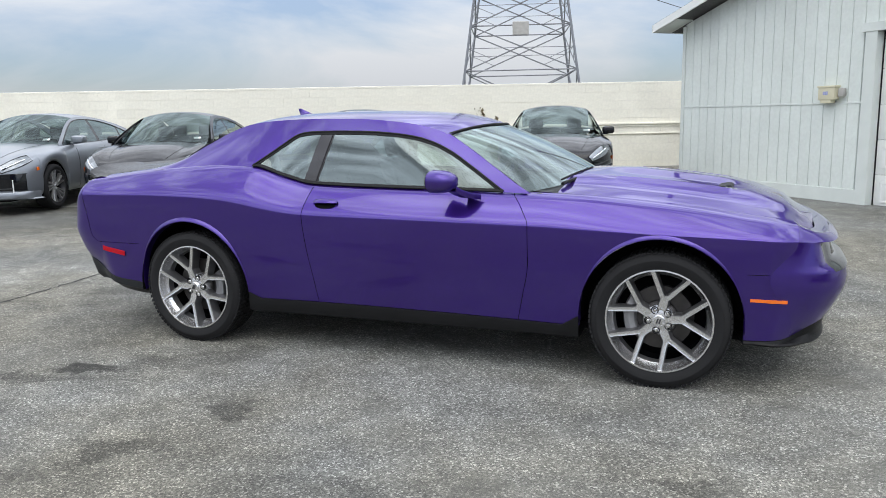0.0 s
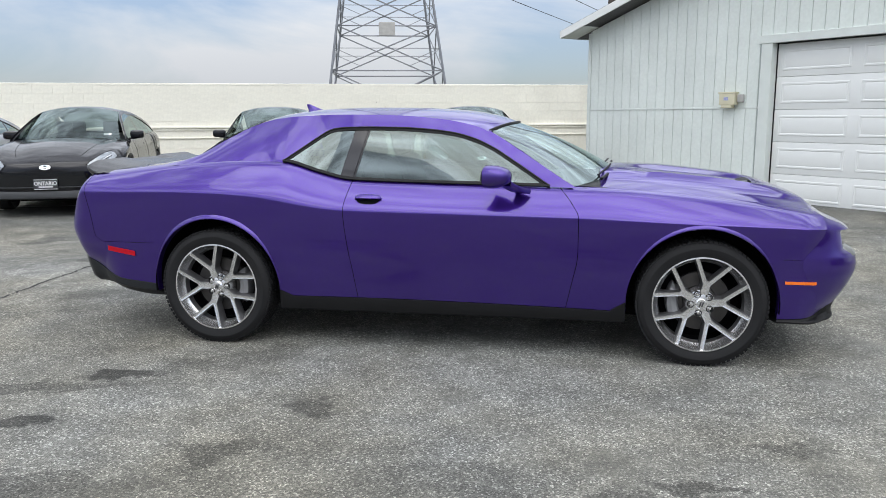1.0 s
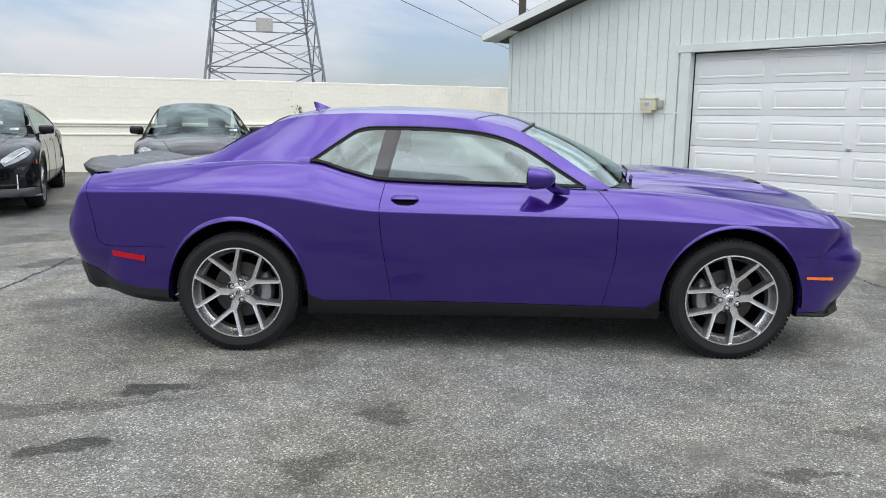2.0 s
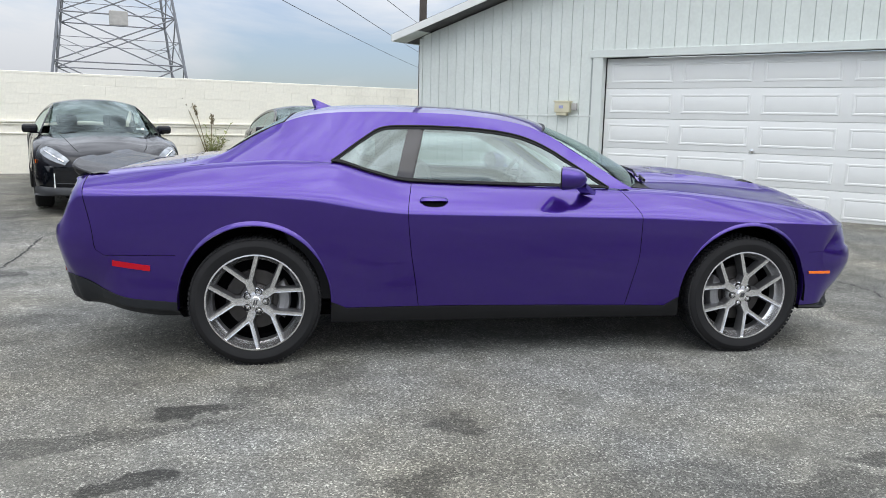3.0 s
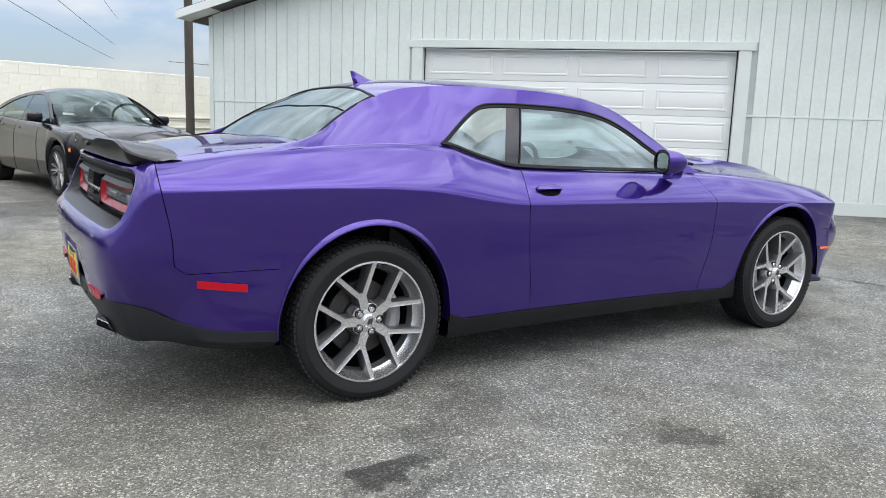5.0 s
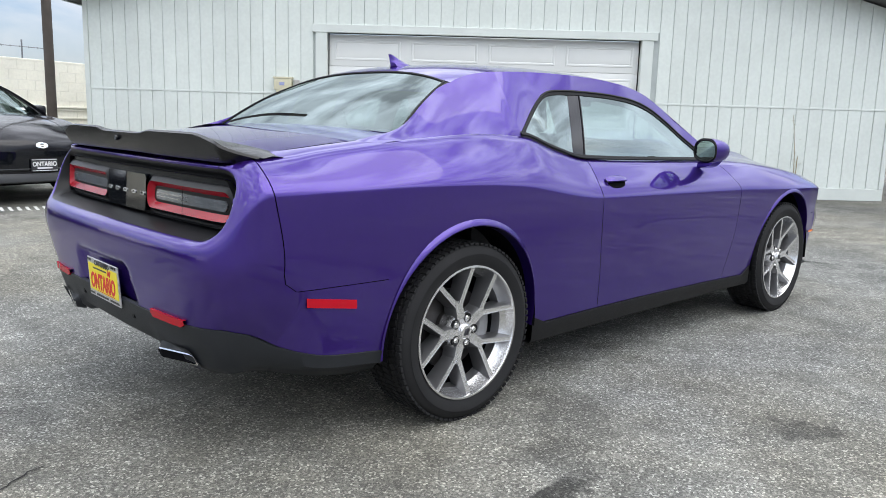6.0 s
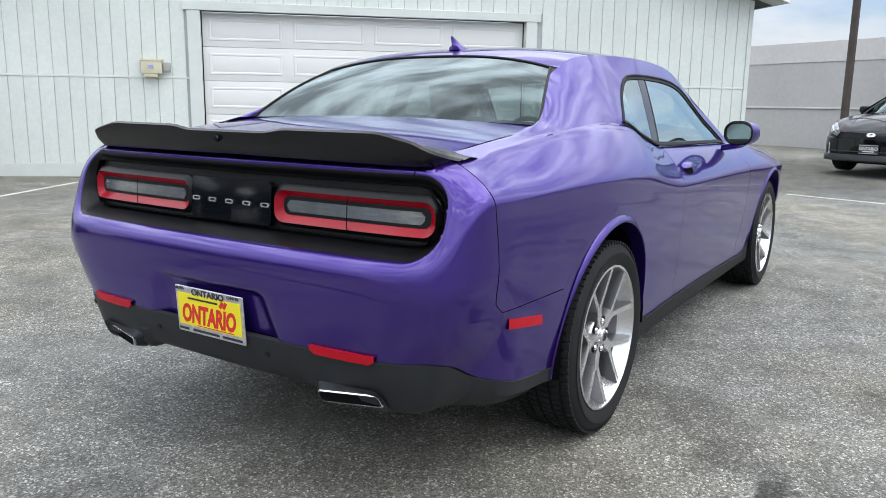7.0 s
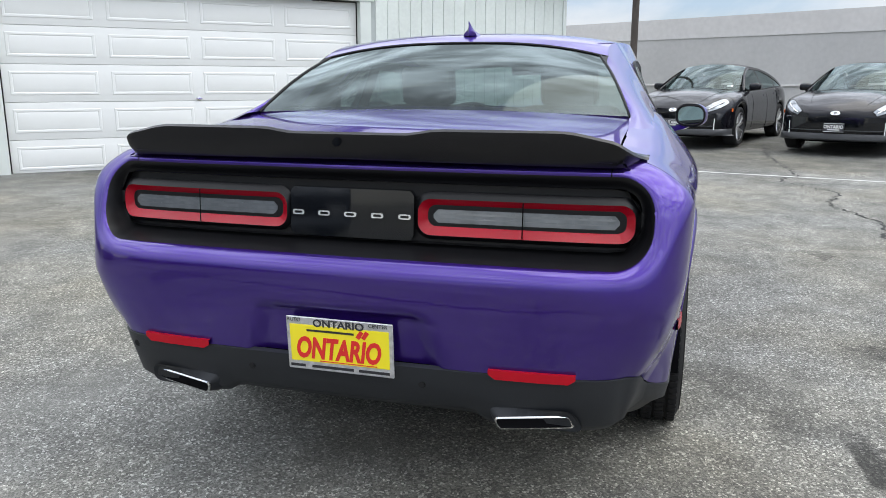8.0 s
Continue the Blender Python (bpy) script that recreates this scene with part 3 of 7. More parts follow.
def shell_columns():
    """Half outline from the middle of the tail round the side to the middle of the nose: (x, y, normal)."""
    tail = smooth_path([(-2.590, 0, 0), (-2.586, 0.3, 0), (-2.578, 0.55, 0), (-2.566, 0.70, 0), (-2.541, 0.795, 0), (-2.494, 0.855, 0), (-2.42, 0.890, 0), (-2.30, 0.910, 0), (-2.15, 0.918, 0)], 46)
    nose = list(NOSEPLAN)
    xs = set(np.round(np.arange(-2.10, 1.96, 0.05), 4))
    for c in (-AX, AX):
        xs = {x for x in xs if not c - AA - 0.02 < x < c + AA + 0.02}
        xs |= {c - AA * math.cos(math.pi * k / 36) for k in range(37)}
        xs |= {c - AA - 0.0012, c + AA + 0.0012}
    xs = {x for x in xs if abs(x + 0.6) > 0.02 and abs(x - 0.74) > 0.02}
    xs |= {-0.6 - GAP, -0.6 + GAP, 0.74 - GAP, 0.74 + GAP}
    tail = split_at(tail, XQ)
    nose = split_at(nose, XF)
    pts = [Vector((p.x, p.y, 0)) for p in tail] + [Vector((x, W(x), 0)) for x in sorted(xs)] + [Vector((p.x, p.y, 0)) for p in nose]
    cols = []
    for i, p in enumerate(pts):
        d = (pts[min(i + 1, len(pts) - 1)] - pts[max(i - 1, 0)]).normalized()
        n = Vector((-d.y, d.x, 0))
        if i == 0:
            n = Vector((-1, 0, 0))
        if i == len(pts) - 1:
            n = Vector((1, 0, 0))
        cols.append((p.x, p.y, n))
    for i in range(len(cols) - 1):
        a, b = cols[i], cols[i + 1]
        if b[0] - a[0] < GAP * 2.2 and abs(b[1] - a[1]) < GAP:
            n = (a[2] + b[2]).normalized()
            cols[i], cols[i + 1] = (a[0], a[1], n), (b[0], b[1], n)
    return cols


COLS = shell_columns()
LOWROWS = [0, 0.12, 0.25, 0.4, 0.55, 0.7, 0.85, 1.0]
MIDROWS = [0.1, 0.2, 0.3, 0.42, 0.55, 0.68, 0.80, 0.90, 0.965, 1.0]
TOPROWS = [0.012, 0.025, 0.04, 0.055, 0.07, 0.085, 0.11, 0.16, 0.23, 0.31, 0.40, 0.49, 0.58, 0.67, 0.76, 0.84, 0.91, 0.96, 1.0]


def smoothstep(a, b, x):
    t = min(max((x - a) / (b - a), 0), 1)
    return t * t * (3 - 2 * t)


def shell_point(x, y, n, d, z):
    """Moves a column's point inward and slides it onto the door gaps."""
    px, py = x - n.x * d, y - n.y * d
    if -1.0 < x < -0.2:
        px += (GAP_R(z) + 0.6) * max(0, 1 - abs(x + 0.6) / 0.4)
    if -2.44 < x < -2.19:
        px -= 0.05 * smoothstep(0.72, 1.06, z) * max(0, 1 - abs(x - XQ) / 0.12)
        u = min(max((0.692 - z) / 0.06, 0), 1)
        turn = 0.06 * (1 - math.sqrt(max(1 - u * u, 0))) * smoothstep(0.40, 0.60, z) * max(0, 1 - abs(x - XQ) / 0.12)
        px, py = px + turn, py - turn * n.x / max(n.y, 0.3)
    if XF - 0.20 < x < XF + 0.17:
        slide = (0.045 * smoothstep(0.78, 0.90, z) - 0.14 * smoothstep(0.82, 0.60, z) ** 1.2 * smoothstep(0.36, 0.62, z)) * max(0, 1 - abs(x - XF) / 0.17)
        px, py = px + slide, py + nose_y(x + slide) - nose_y(x)
    if 0.42 < x < 1.06:
        px += (GAP_F(z) - 0.74) * max(0, 1 - abs(x - 0.74) / 0.32)
    return Vector((px, max(py, 0) if y > 0.001 else 0.0, z))


TAIL_UP = pchip([(0.745, 0.0), (0.762, 0.003), (0.778, 0.011), (0.792, 0.024), (0.808, 0.041), (0.828, 0.058), (0.86, 0.078), (0.90, 0.094), (0.95, 0.108), (1.0, 0.120), (1.04, 0.130), (1.07, 0.140)])
CORNER_LOW = pchip([(0.36, 0.190), (0.411, 0.152), (0.478, 0.102), (0.52, 0.076), (0.582, 0.046), (0.688, 0.013), (0.76, 0.001), (0.775, 0.0)])


def rearness(x):
    """0 on the car's side, 1 on the face of its tail."""
    return smoothstep(-2.43, -2.576, x)


def low_inset(x, z):
    """How far the side lies inside its crease at a height below it."""
    zc = max(ZC(x), 0.80)
    f = (z - 0.3) / max(zc - 0.3, 0.01)
    a = 0.052 * max(1 - f, 0) ** 1.5
    if x < -2.1:
        r = rearness(x)
        flat = smoothstep(-2.535, -2.585, x)
        b = 0.070 * max(1 - (z - 0.3) / 0.475, 0) ** 1.25 * flat + CORNER_LOW(z) * (1 - flat)
        k = smoothstep(-2.14, -2.45, x)
        return a * (1 - k) + b * k + TAIL_UP(z) * r
    nose = smoothstep(2.02, 2.25, x)
    b = 0.16 * max((0.57 - z) / 0.31, 0) ** 1.4 + 0.060 * max((z - 0.57) / 0.22, 0) ** 1.3
    return a * (1 - nose) + b * nose


def top_inset(x, f):
    """How far the shoulder lies inside the crease, f of the way up to its edge."""
    nz, de = 0.060 * smoothstep(2.02, 2.25, x), DE(x)
    g = smoothstep(-2.05, -2.42, x)
    side = nz + de * ((0.16 - 0.08 * g) * f + (0.84 + 0.08 * g) * f ** (1.35 + 0.7 * g)) + 0.012 * max(f - 0.9, 0) / 0.1
    if x > -2.2:
        return side
    z = ZC(x) + (ZE(x) - ZC(x)) * f
    r = rearness(x)
    return side * (1 - r) + TAIL_UP(z) * r


def lamp_slot(x, z):
    """Depth of the headlamp slot across the nose."""
    return 0.055 * smoothstep(2.25, 2.34, x) * smoothstep(0.635, 0.675, z) * smoothstep(0.788, 0.768, z)


def plate_pocket(x, y, z):
    """Depth of the plate's recess in the rear bumper."""
    wide = 0.285 - 0.30 * max(z - 0.5, 0)
    return 0.024 * (1 - smoothstep(wide - 0.03, wide + 0.012, y)) * (1 - smoothstep(0.638, 0.668, z)) if x < -2.4 else 0.0


def shell_grid():
    grid = []
    for x, y, n in COLS:
        zl, zc, ze, de = low(x), ZC(x), ZE(x), DE(x)
        zm = max(0.632, zl + (zc - zl) * 0.3)
        lower = lambda z: low_inset(x, z) + plate_pocket(x, y, z) + lamp_slot(x, z)
        col = [shell_point(x, y, n, max(0.06, lower(zl) + 0.03), zl + 0.002)]
        for f in LOWROWS:
            z = zl + (zm - GAP * 0.7 - zl) * f
            col.append(shell_point(x, y, n, lower(z), z))
        col.append(shell_point(x, y, n, lower(zm), zm + GAP * 0.7))
        for f in MIDROWS:
            z = zm + (zc - zm) * f
            col.append(shell_point(x, y, n, lower(z), z))
        for f in TOPROWS:
            z = zc + (ze - zc) * f
            col.append(shell_point(x, y, n, top_inset(x, f), z))
        col.append(shell_point(x, y, n, de + 0.075 + 0.050 * smoothstep(2.02, 2.25, x), ze + 0.012))
        grid.append(col)
    # the tail's corner flows without a fold
    at = [i for i in range(2, len(COLS) - 2) if COLS[i][0] < -2.345 and COLS[i][1] > 0.66]
    for turn in range(14):
        old = [list(c) for c in grid]
        for i in at:
            for j in range(14, len(old[i]) - 3):
                p = old[i][j]
                k = 0.5 * smoothstep(0.70, 0.76, p.z) * smoothstep(-2.345, -2.42, COLS[i][0])
                mean = (old[i - 1][j] + old[i + 1][j] + old[i][j - 1] + old[i][j + 1]) / 4
                grid[i][j] = p.lerp(mean, k)
    return grid


GRID = shell_grid()
NLOW = 1 + len(LOWROWS)                     # row index of the bumper seam
NCREASE = NLOW + len(MIDROWS)
NTOP = NCREASE + len(TOPROWS)


def cut_panel(name, mat, label, want, mirrored=True, both=False):
    """The shell's faces that want(x, row, middle) picks, on one side or on both sides in one mesh."""
    for sides in (((1, -1),) if both else ((1,), (-1,))):
        bm = bmesh.new()
        for s in sides:
            vs = {}
            for i in range(len(COLS) - 1):
                xm = (COLS[i][0] + COLS[i + 1][0]) / 2
                for j in range(len(GRID[0]) - 1):
                    mid = (GRID[i][j] + GRID[i + 1][j] + GRID[i][j + 1] + GRID[i + 1][j + 1]) / 4
                    if not want(xm, j, mid):
                        continue
                    q = []
                    for a, b in ((i, j), (i + 1, j), (i + 1, j + 1), (i, j + 1)):
                        if (a, b) not in vs:
                            p = GRID[a][b]
                            vs[a, b] = bm.verts.new((p.x, p.y * s, p.z))
                        q.append(vs[a, b])
                    bm.faces.new(q if s > 0 else q[::-1])
        if both:
            bmesh.ops.remove_doubles(bm, verts=bm.verts, dist=0.0003)
        me = bpy.data.meshes.new(name)
        bm.to_mesh(me)
        bm.free()
        me.materials.append(mat)
        me.polygons.foreach_set("use_smooth", [True] * len(me.polygons))
        me.set_sharp_from_angle(angle=radians(50))
        ob = new(name, me)
        ob.parent = coupe
        if label:
            tagged(ob, label)


TAIL_W, TAIL_H, TAIL_R, TAIL_Z = 1.630, 0.232, 0.098, 0.914


def tail_open(x, p):
    """Inside the sunk black panel of the tail."""
    if x > -2.4 or p.z < 0.6:
        return False
    qy, qz = max(abs(p.y) - TAIL_W / 2 + TAIL_R, 0), max(abs(p.z - TAIL_Z) - TAIL_H / 2 + TAIL_R, 0)
    return math.hypot(qy, qz) < TAIL_R + 0.006


cut_panel("door", M_PAINT, "purple door skin", lambda x, j, y: -0.6 + GAP < x < 0.74 - GAP)
cut_panel("quarter_panel", M_PAINT, "purple rear quarter panel", lambda x, j, y: XQ + GAP * 0.9 < x < -0.6 - GAP and not (x < -AX - AA and j < NLOW))
cut_panel("front_fender", M_PAINT, "purple front fender", lambda x, j, y: 0.74 + GAP < x < XF - GAP * 0.9 and not (x > AX + AA and j < NLOW))
cut_panel("rear_bumper", M_PAINT, "purple rear bumper and tail surround", lambda x, j, p: (x < XQ - GAP * 0.9 or (x < -AX - AA and j < NLOW - 1)) and not tail_open(x, p), both=True)
nose_face = lambda x, j, y: x > 2.315 and NLOW <= j < NCREASE - 1
nose_foot = lambda x, j, y: x > 2.06 and j <= 0
cut_panel("front_bumper", M_PAINT, "purple front bumper", lambda x, j, y: (x > XF + GAP * 0.9 or (x > AX + AA and j < NLOW - 1)) and not nose_face(x, j, y) and not nose_foot(x, j, y), both=True)
# the bumper's turned-under edge in black: shade above the splitter put into colour
cut_panel("bumper_underside", M_BLACKPL, "front bumper underside, blackened as shade", nose_foot, both=True)
cut_panel("grille", M_GLOSSBLK, "gloss black grille slot", nose_face, both=True)


# dark backing behind the panel joints
for joint, backing, deep in ((XQ, M_CAVITY, 0.008), (-0.6, M_CAVITY, 0.008), (0.74, M_CAVITY, 0.008), (XF, M_PAINT, 0.005)):
    at = [i for i in range(len(COLS) - 1) if abs((COLS[i][0] + COLS[i + 1][0]) / 2 - joint) < 0.0006][0]
    for s in (-1, 1):
        bm = bmesh.new()
        add_rows = []
        for i in (at, at + 1):
            side = -1 if i == at else 1
            add_rows.append([(p.x - COLS[i][2].x * deep + side * 0.008, s * (p.y - COLS[i][2].y * deep - 0.001), p.z - 0.02 * smoothstep(ZC(joint) + 0.02, ZE(joint), p.z)) for p in GRID[i][1:]])
        add_grid(bm, add_rows)
        part("joint_backing", bm, backing, coupe)


def strip_panel(name, mat, rows, label="", sharp=35, parent=None, flip=False, thick=0.0):
    bm = bmesh.new()
    add_grid(bm, rows, flip=flip)
    if thick:
        bmesh.ops.recalc_face_normals(bm, faces=bm.faces)
        bmesh.ops.solidify(bm, geom=bm.faces[:], thickness=thick)
    return part(name, clean(bm), mat, parent or coupe, label, sharp)


# trunk lid and hood: crowned sheets inside the shell's edge
EDGE = sorted((c[-1].x, c[-1].y) for c in GRID if c[-1].x > 0.5)
EDGEX, EDGEY = [e[0] for e in EDGE], [e[1] for e in EDGE]
EDGEZ = [e[1] for e in sorted((c[-1].x, c[-1].z) for c in GRID if c[-1].x > 0.5)]


def edge_y(x):
    if x > 0.8:
        return float(np.interp(x, EDGEX, EDGEY))
    return W(max(min(x, 2.0), -2.15)) - DE(x) - 0.078


def edge_z(x):
    return float(np.interp(x, EDGEX, EDGEZ)) if x > 0.8 else ZE(x) + 0.012


def lid_z(x, y):
    v = min(abs(y) / edge_y(x), 1)
    return ZE(x) + 0.012 + (0.012 + 0.012 * smoothstep(-2.4, -1.7, x)) * (1 - v ** 2.2)


def build_lid(name, x0, x1, n, crown, label, shape=None):
    rows = []
    for i in range(n + 1):
        x = x0 + (x1 - x0) * i / n
        row = []
        for k in range(25):
            v = -1 + 2 * k / 24
            ye = edge_y(x)
            z = edge_z(x) + crown(x) * (1 - abs(v) ** 2.2)
            if shape:
                z += shape(x, v * ye)
            row.append(Vector((x, v * max(ye - 0.004, 0.001), z)))
        rows.append(row)
    strip_panel(name, M_PAINT, rows, label, 30)


build_lid("trunk_lid", -2.438, -1.60, 16, lambda x: 0.012 + 0.012 * smoothstep(-2.4, -1.7, x), "purple trunk lid")


HOODCROWN = pchip([(0.9, 0.058), (1.3, 0.084), (1.75, 0.082), (2.05, 0.055), (2.3, 0.025), (2.42, 0.01)])


def hood_z(x, y):
    v = min(abs(y) / edge_y(x), 1)
    return edge_z(x) + HOODCROWN(x) * (1 - v ** 2.2) + scoop(x, y)


def scoop(x, y):
    a = abs(y)
    ridge = 0.034 * smoothstep(0.54, 0.42, a) * smoothstep(2.3, 1.85, x)
    dip = -0.022 * smoothstep(0.42, 0.36, a) * smoothstep(0.10, 0.18, a) * smoothstep(1.0, 1.3, x) * smoothstep(1.92, 1.72, x)
    return ridge + dip


build_lid("hood", 0.90, max(EDGEX) - 0.004, 44, HOODCROWN, "purple hood with a recessed twin scoop", scoop)
for s in (-1, 1):
    bm = bmesh.new()
    add_grid(bm, [[(x, s * y, hood_z(x, y) + h) for y in np.linspace(0.235, 0.345, 6)] for x, h in ((1.735, 0.000), (1.75, 0.008), (1.775, 0.014), (1.80, 0.015), (1.812, 0.010), (1.814, -0.01))])
    part("hood_vent", bm, M_BLACKPL, coupe, "black hood scoop insert", 60)

# sills, valances, arches
for s in (-1, 1):
    rows = []
    for x in np.linspace(-AX + AA + 0.0, AX - AA, 24):
        w = W(x) - 0.045
        rows.append([(x, s * (w - 0.30), 0.245), (x, s * (w - 0.06), 0.228), (x, s * (w - 0.012), 0.232), (x, s * w, 0.25), (x, s * (w + 0.004), low(x) - 0.004), (x, s * (w - 0.05), low(x) + 0.004)])
    strip_panel("sill", M_BLACKPL, rows, "black plastic side sill", 40)
    for c in (-AX, AX):
        rows = []
        for k in range(41):
            a = math.pi * (-0.03 + 1.06 * k / 40)
            ca, sa = math.cos(a), math.sin(a)
            x = c + AA * ca
            y = W(c + AA * min(max(ca, -1), 1))
            f = max(1 - (max(AZ + AB * sa, 0.3) - 0.3) / 0.55, 0)
            y -= 0.052 * f ** 1.5
            k1 = 0.28 + 0.72 * smoothstep(0.35, 0.98, sa)
            rows.append([(c + (AA + q * k1) * ca, s * (y + h * k1 if h > -0.04 else y + h), AZ + (AB + q * k1) * sa) for q, h in ((0.025, -0.004), (0.021, 0.000), (0.014, 0.005), (0.006, 0.0100), (0.001, 0.0110), (-0.003, 0.007), (-0.004, -0.05))])
        strip_panel("wheel_arch_lip", M_PAINT, rows, "purple rolled wheel arch lip", 30)
        rows = []
        for k in range(31):
            a = math.pi * (-0.03 + 1.06 * k / 30)
            rows.append([(c + (AA + 0.0) * math.cos(a), s * h, AZ + (AB + 0.0) * math.sin(a)) for h in (0.91, 0.8, 0.62)] + [(c + 0.02 * math.cos(a), s * 0.62, AZ + 0.02 * math.sin(a))])
        strip_panel("wheel_well", M_CAVITY, rows, "black wheel well liner", 40)

# black rear valance round the tail
rows = []
val = [c for c in COLS if c[0] < -AX - AA - 0.001]
for sgn, seq in ((1, val[::-1]), (-1, val[1:])):
    for x, y, n in seq:
        zt = low(x)
        zbot = 0.272 + 0.068 * smoothstep(-1.95, -2.45, x) + 0.026 * smoothstep(0.42, 0.36, y)
        q = low_inset(x, zt)
        p = lambda d, z: ((x - n.x * (d + q)), sgn * max(y - n.y * (d + q), 0) if y > 0.001 else 0.0, z)
        rows.append([p(0.010, zt + 0.003), p(-0.003, zt - 0.003), p(0.008, zt - 0.05), p(0.035, zbot + 0.03), p(0.07, zbot), p(0.28, zbot - 0.01)])
strip_panel("rear_valance", M_VALANCE, rows, "black plastic rear valance", 40)
rows = []
nos = [c for c in COLS if c[0] > AX + AA + 0.001]
for sgn, seq in ((1, nos), (-1, nos[::-1][1:])):
    for x, y, n in seq:
        p = lambda d, z: ((x - n.x * d), sgn * max(y - n.y * d, 0) if y > 0.001 else 0.0, z)
        zt = low(x)
        q, lip = low_inset(x, zt), smoothstep(1.92, 2.22, x)
        zb = 0.258 - 0.010 * lip
        tip = low_inset(x, zb + 0.02) - 0.050 * lip
        rows.append([p(0.014 + q, zt + 0.003), p(q + 0.006, zt - 0.003), p(q * 0.5 + tip * 0.5 + 0.022 * lip, zt * 0.45 + zb * 0.55), p(tip + 0.006, zb + 0.018), p(tip, zb + 0.010), p(tip + 0.008, zb), p(0.3 + tip, zb)])
strip_panel("front_splitter", M_BLACKPL, rows, "black plastic front splitter", 40)
bm = bmesh.new()
add_box(bm, (-1.95, -0.60, 0.20), (2.05, 0.60, 0.30), 0.03)
part("underbody", bm, M_CAVITY, coupe, "dark underbody")

# ---- greenhouse ----
RAIL = pchip([(-1.74, 1.125), (-1.62, 1.185), (-1.5, 1.258), (-1.38, 1.327), (-1.27, 1.378), (-1.15, 1.408), (-1.0, 1.424), (-0.7, 1.434), (-0.4, 1.430), (-0.1, 1.408), (0.13, 1.366), (0.225, 1.328), (0.30, 1.290), (0.40, 1.232), (0.50, 1.166), (0.60, 1.098), (0.70, 1.034), (0.78, 1.002), (0.93, 0.985)])
DLO = pchip([(-1.05, 1.146), (-0.98, 1.195), (-0.90, 1.252), (-0.83, 1.300), (-0.785, 1.327), (-0.735, 1.343), (-0.66, 1.350), (-0.521, 1.352), (-0.3, 1.348), (-0.105, 1.334), (0.02, 1.316), (0.134, 1.285), (0.26, 1.228), (0.375, 1.157), (0.5, 1.078), (0.605, 1.010)])


def belt(x):
    return ZE(min(max(x, -1.7), 0.85)) + 0.004


def side_y(x, z):
    b = belt(x)
    y0 = W(x) - DE(x) - 0.008
    f = max(z - b, 0)
    lean = 0.32 + 0.58 * (min(max(-0.55 - x, 0), 0.8) / 0.8) ** 1.5 + 0.20 * (min(max(x + 0.15, 0), 0.55) / 0.55) ** 1.5
    return y0 - lean * f - 0.20 * f * f


def side_point(x, z, s, out=0.0):
    return Vector((x, s * (side_y(x, z) + out), z))


def side_rows(x0, x1, n, lo, hi, s, m=8, out=0.0):
    rows = []
    for i in range(n + 1):
        x = x0 + (x1 - x0) * i / n
        a, b = lo(x), hi(x)
        rows.append([side_point(x, a + (b - a) * k / m, s, out) for k in range(m + 1)])
    return rows


ROOFUP = pchip([(-1.32, 0.055), (-1.16, 0.050), (-0.8, 0.050), (-0.33, 0.054), (0.03, 0.060), (0.3, 0.06)])
XH, XW = -1.315, 0.225    # rear and front header at the rails


rows = []
for i in range(31):
    f = i / 30
    row = []
    for k in range(33):
        v = -1 + 2 * k / 32
        x = XH * (1 - f) + XW * f
        x += 0.045 * (1 - v * v) * (1 - f) + 0.13 * (1 - v * v) * f
        xr = XH * (1 - f) + XW * f
        yr = side_y(xr, RAIL(xr))
        z = RAIL(xr) + ROOFUP(xr) * (1 - abs(v) ** 2.6) - (0.13 * (1 - v * v) * f) * 0.10 * f
        row.append(Vector((x, v * yr, z)))
    rows.append(row)
strip_panel("roof", M_PAINT, rows, "purple roof panel", 40)
ROOFROWS = rows
strip_panel("headliner", M_SEAT, [[p + Vector((0, -0.03 * p.y, -0.022)) for p in row] for row in rows], "dark cloth headliner", 40)
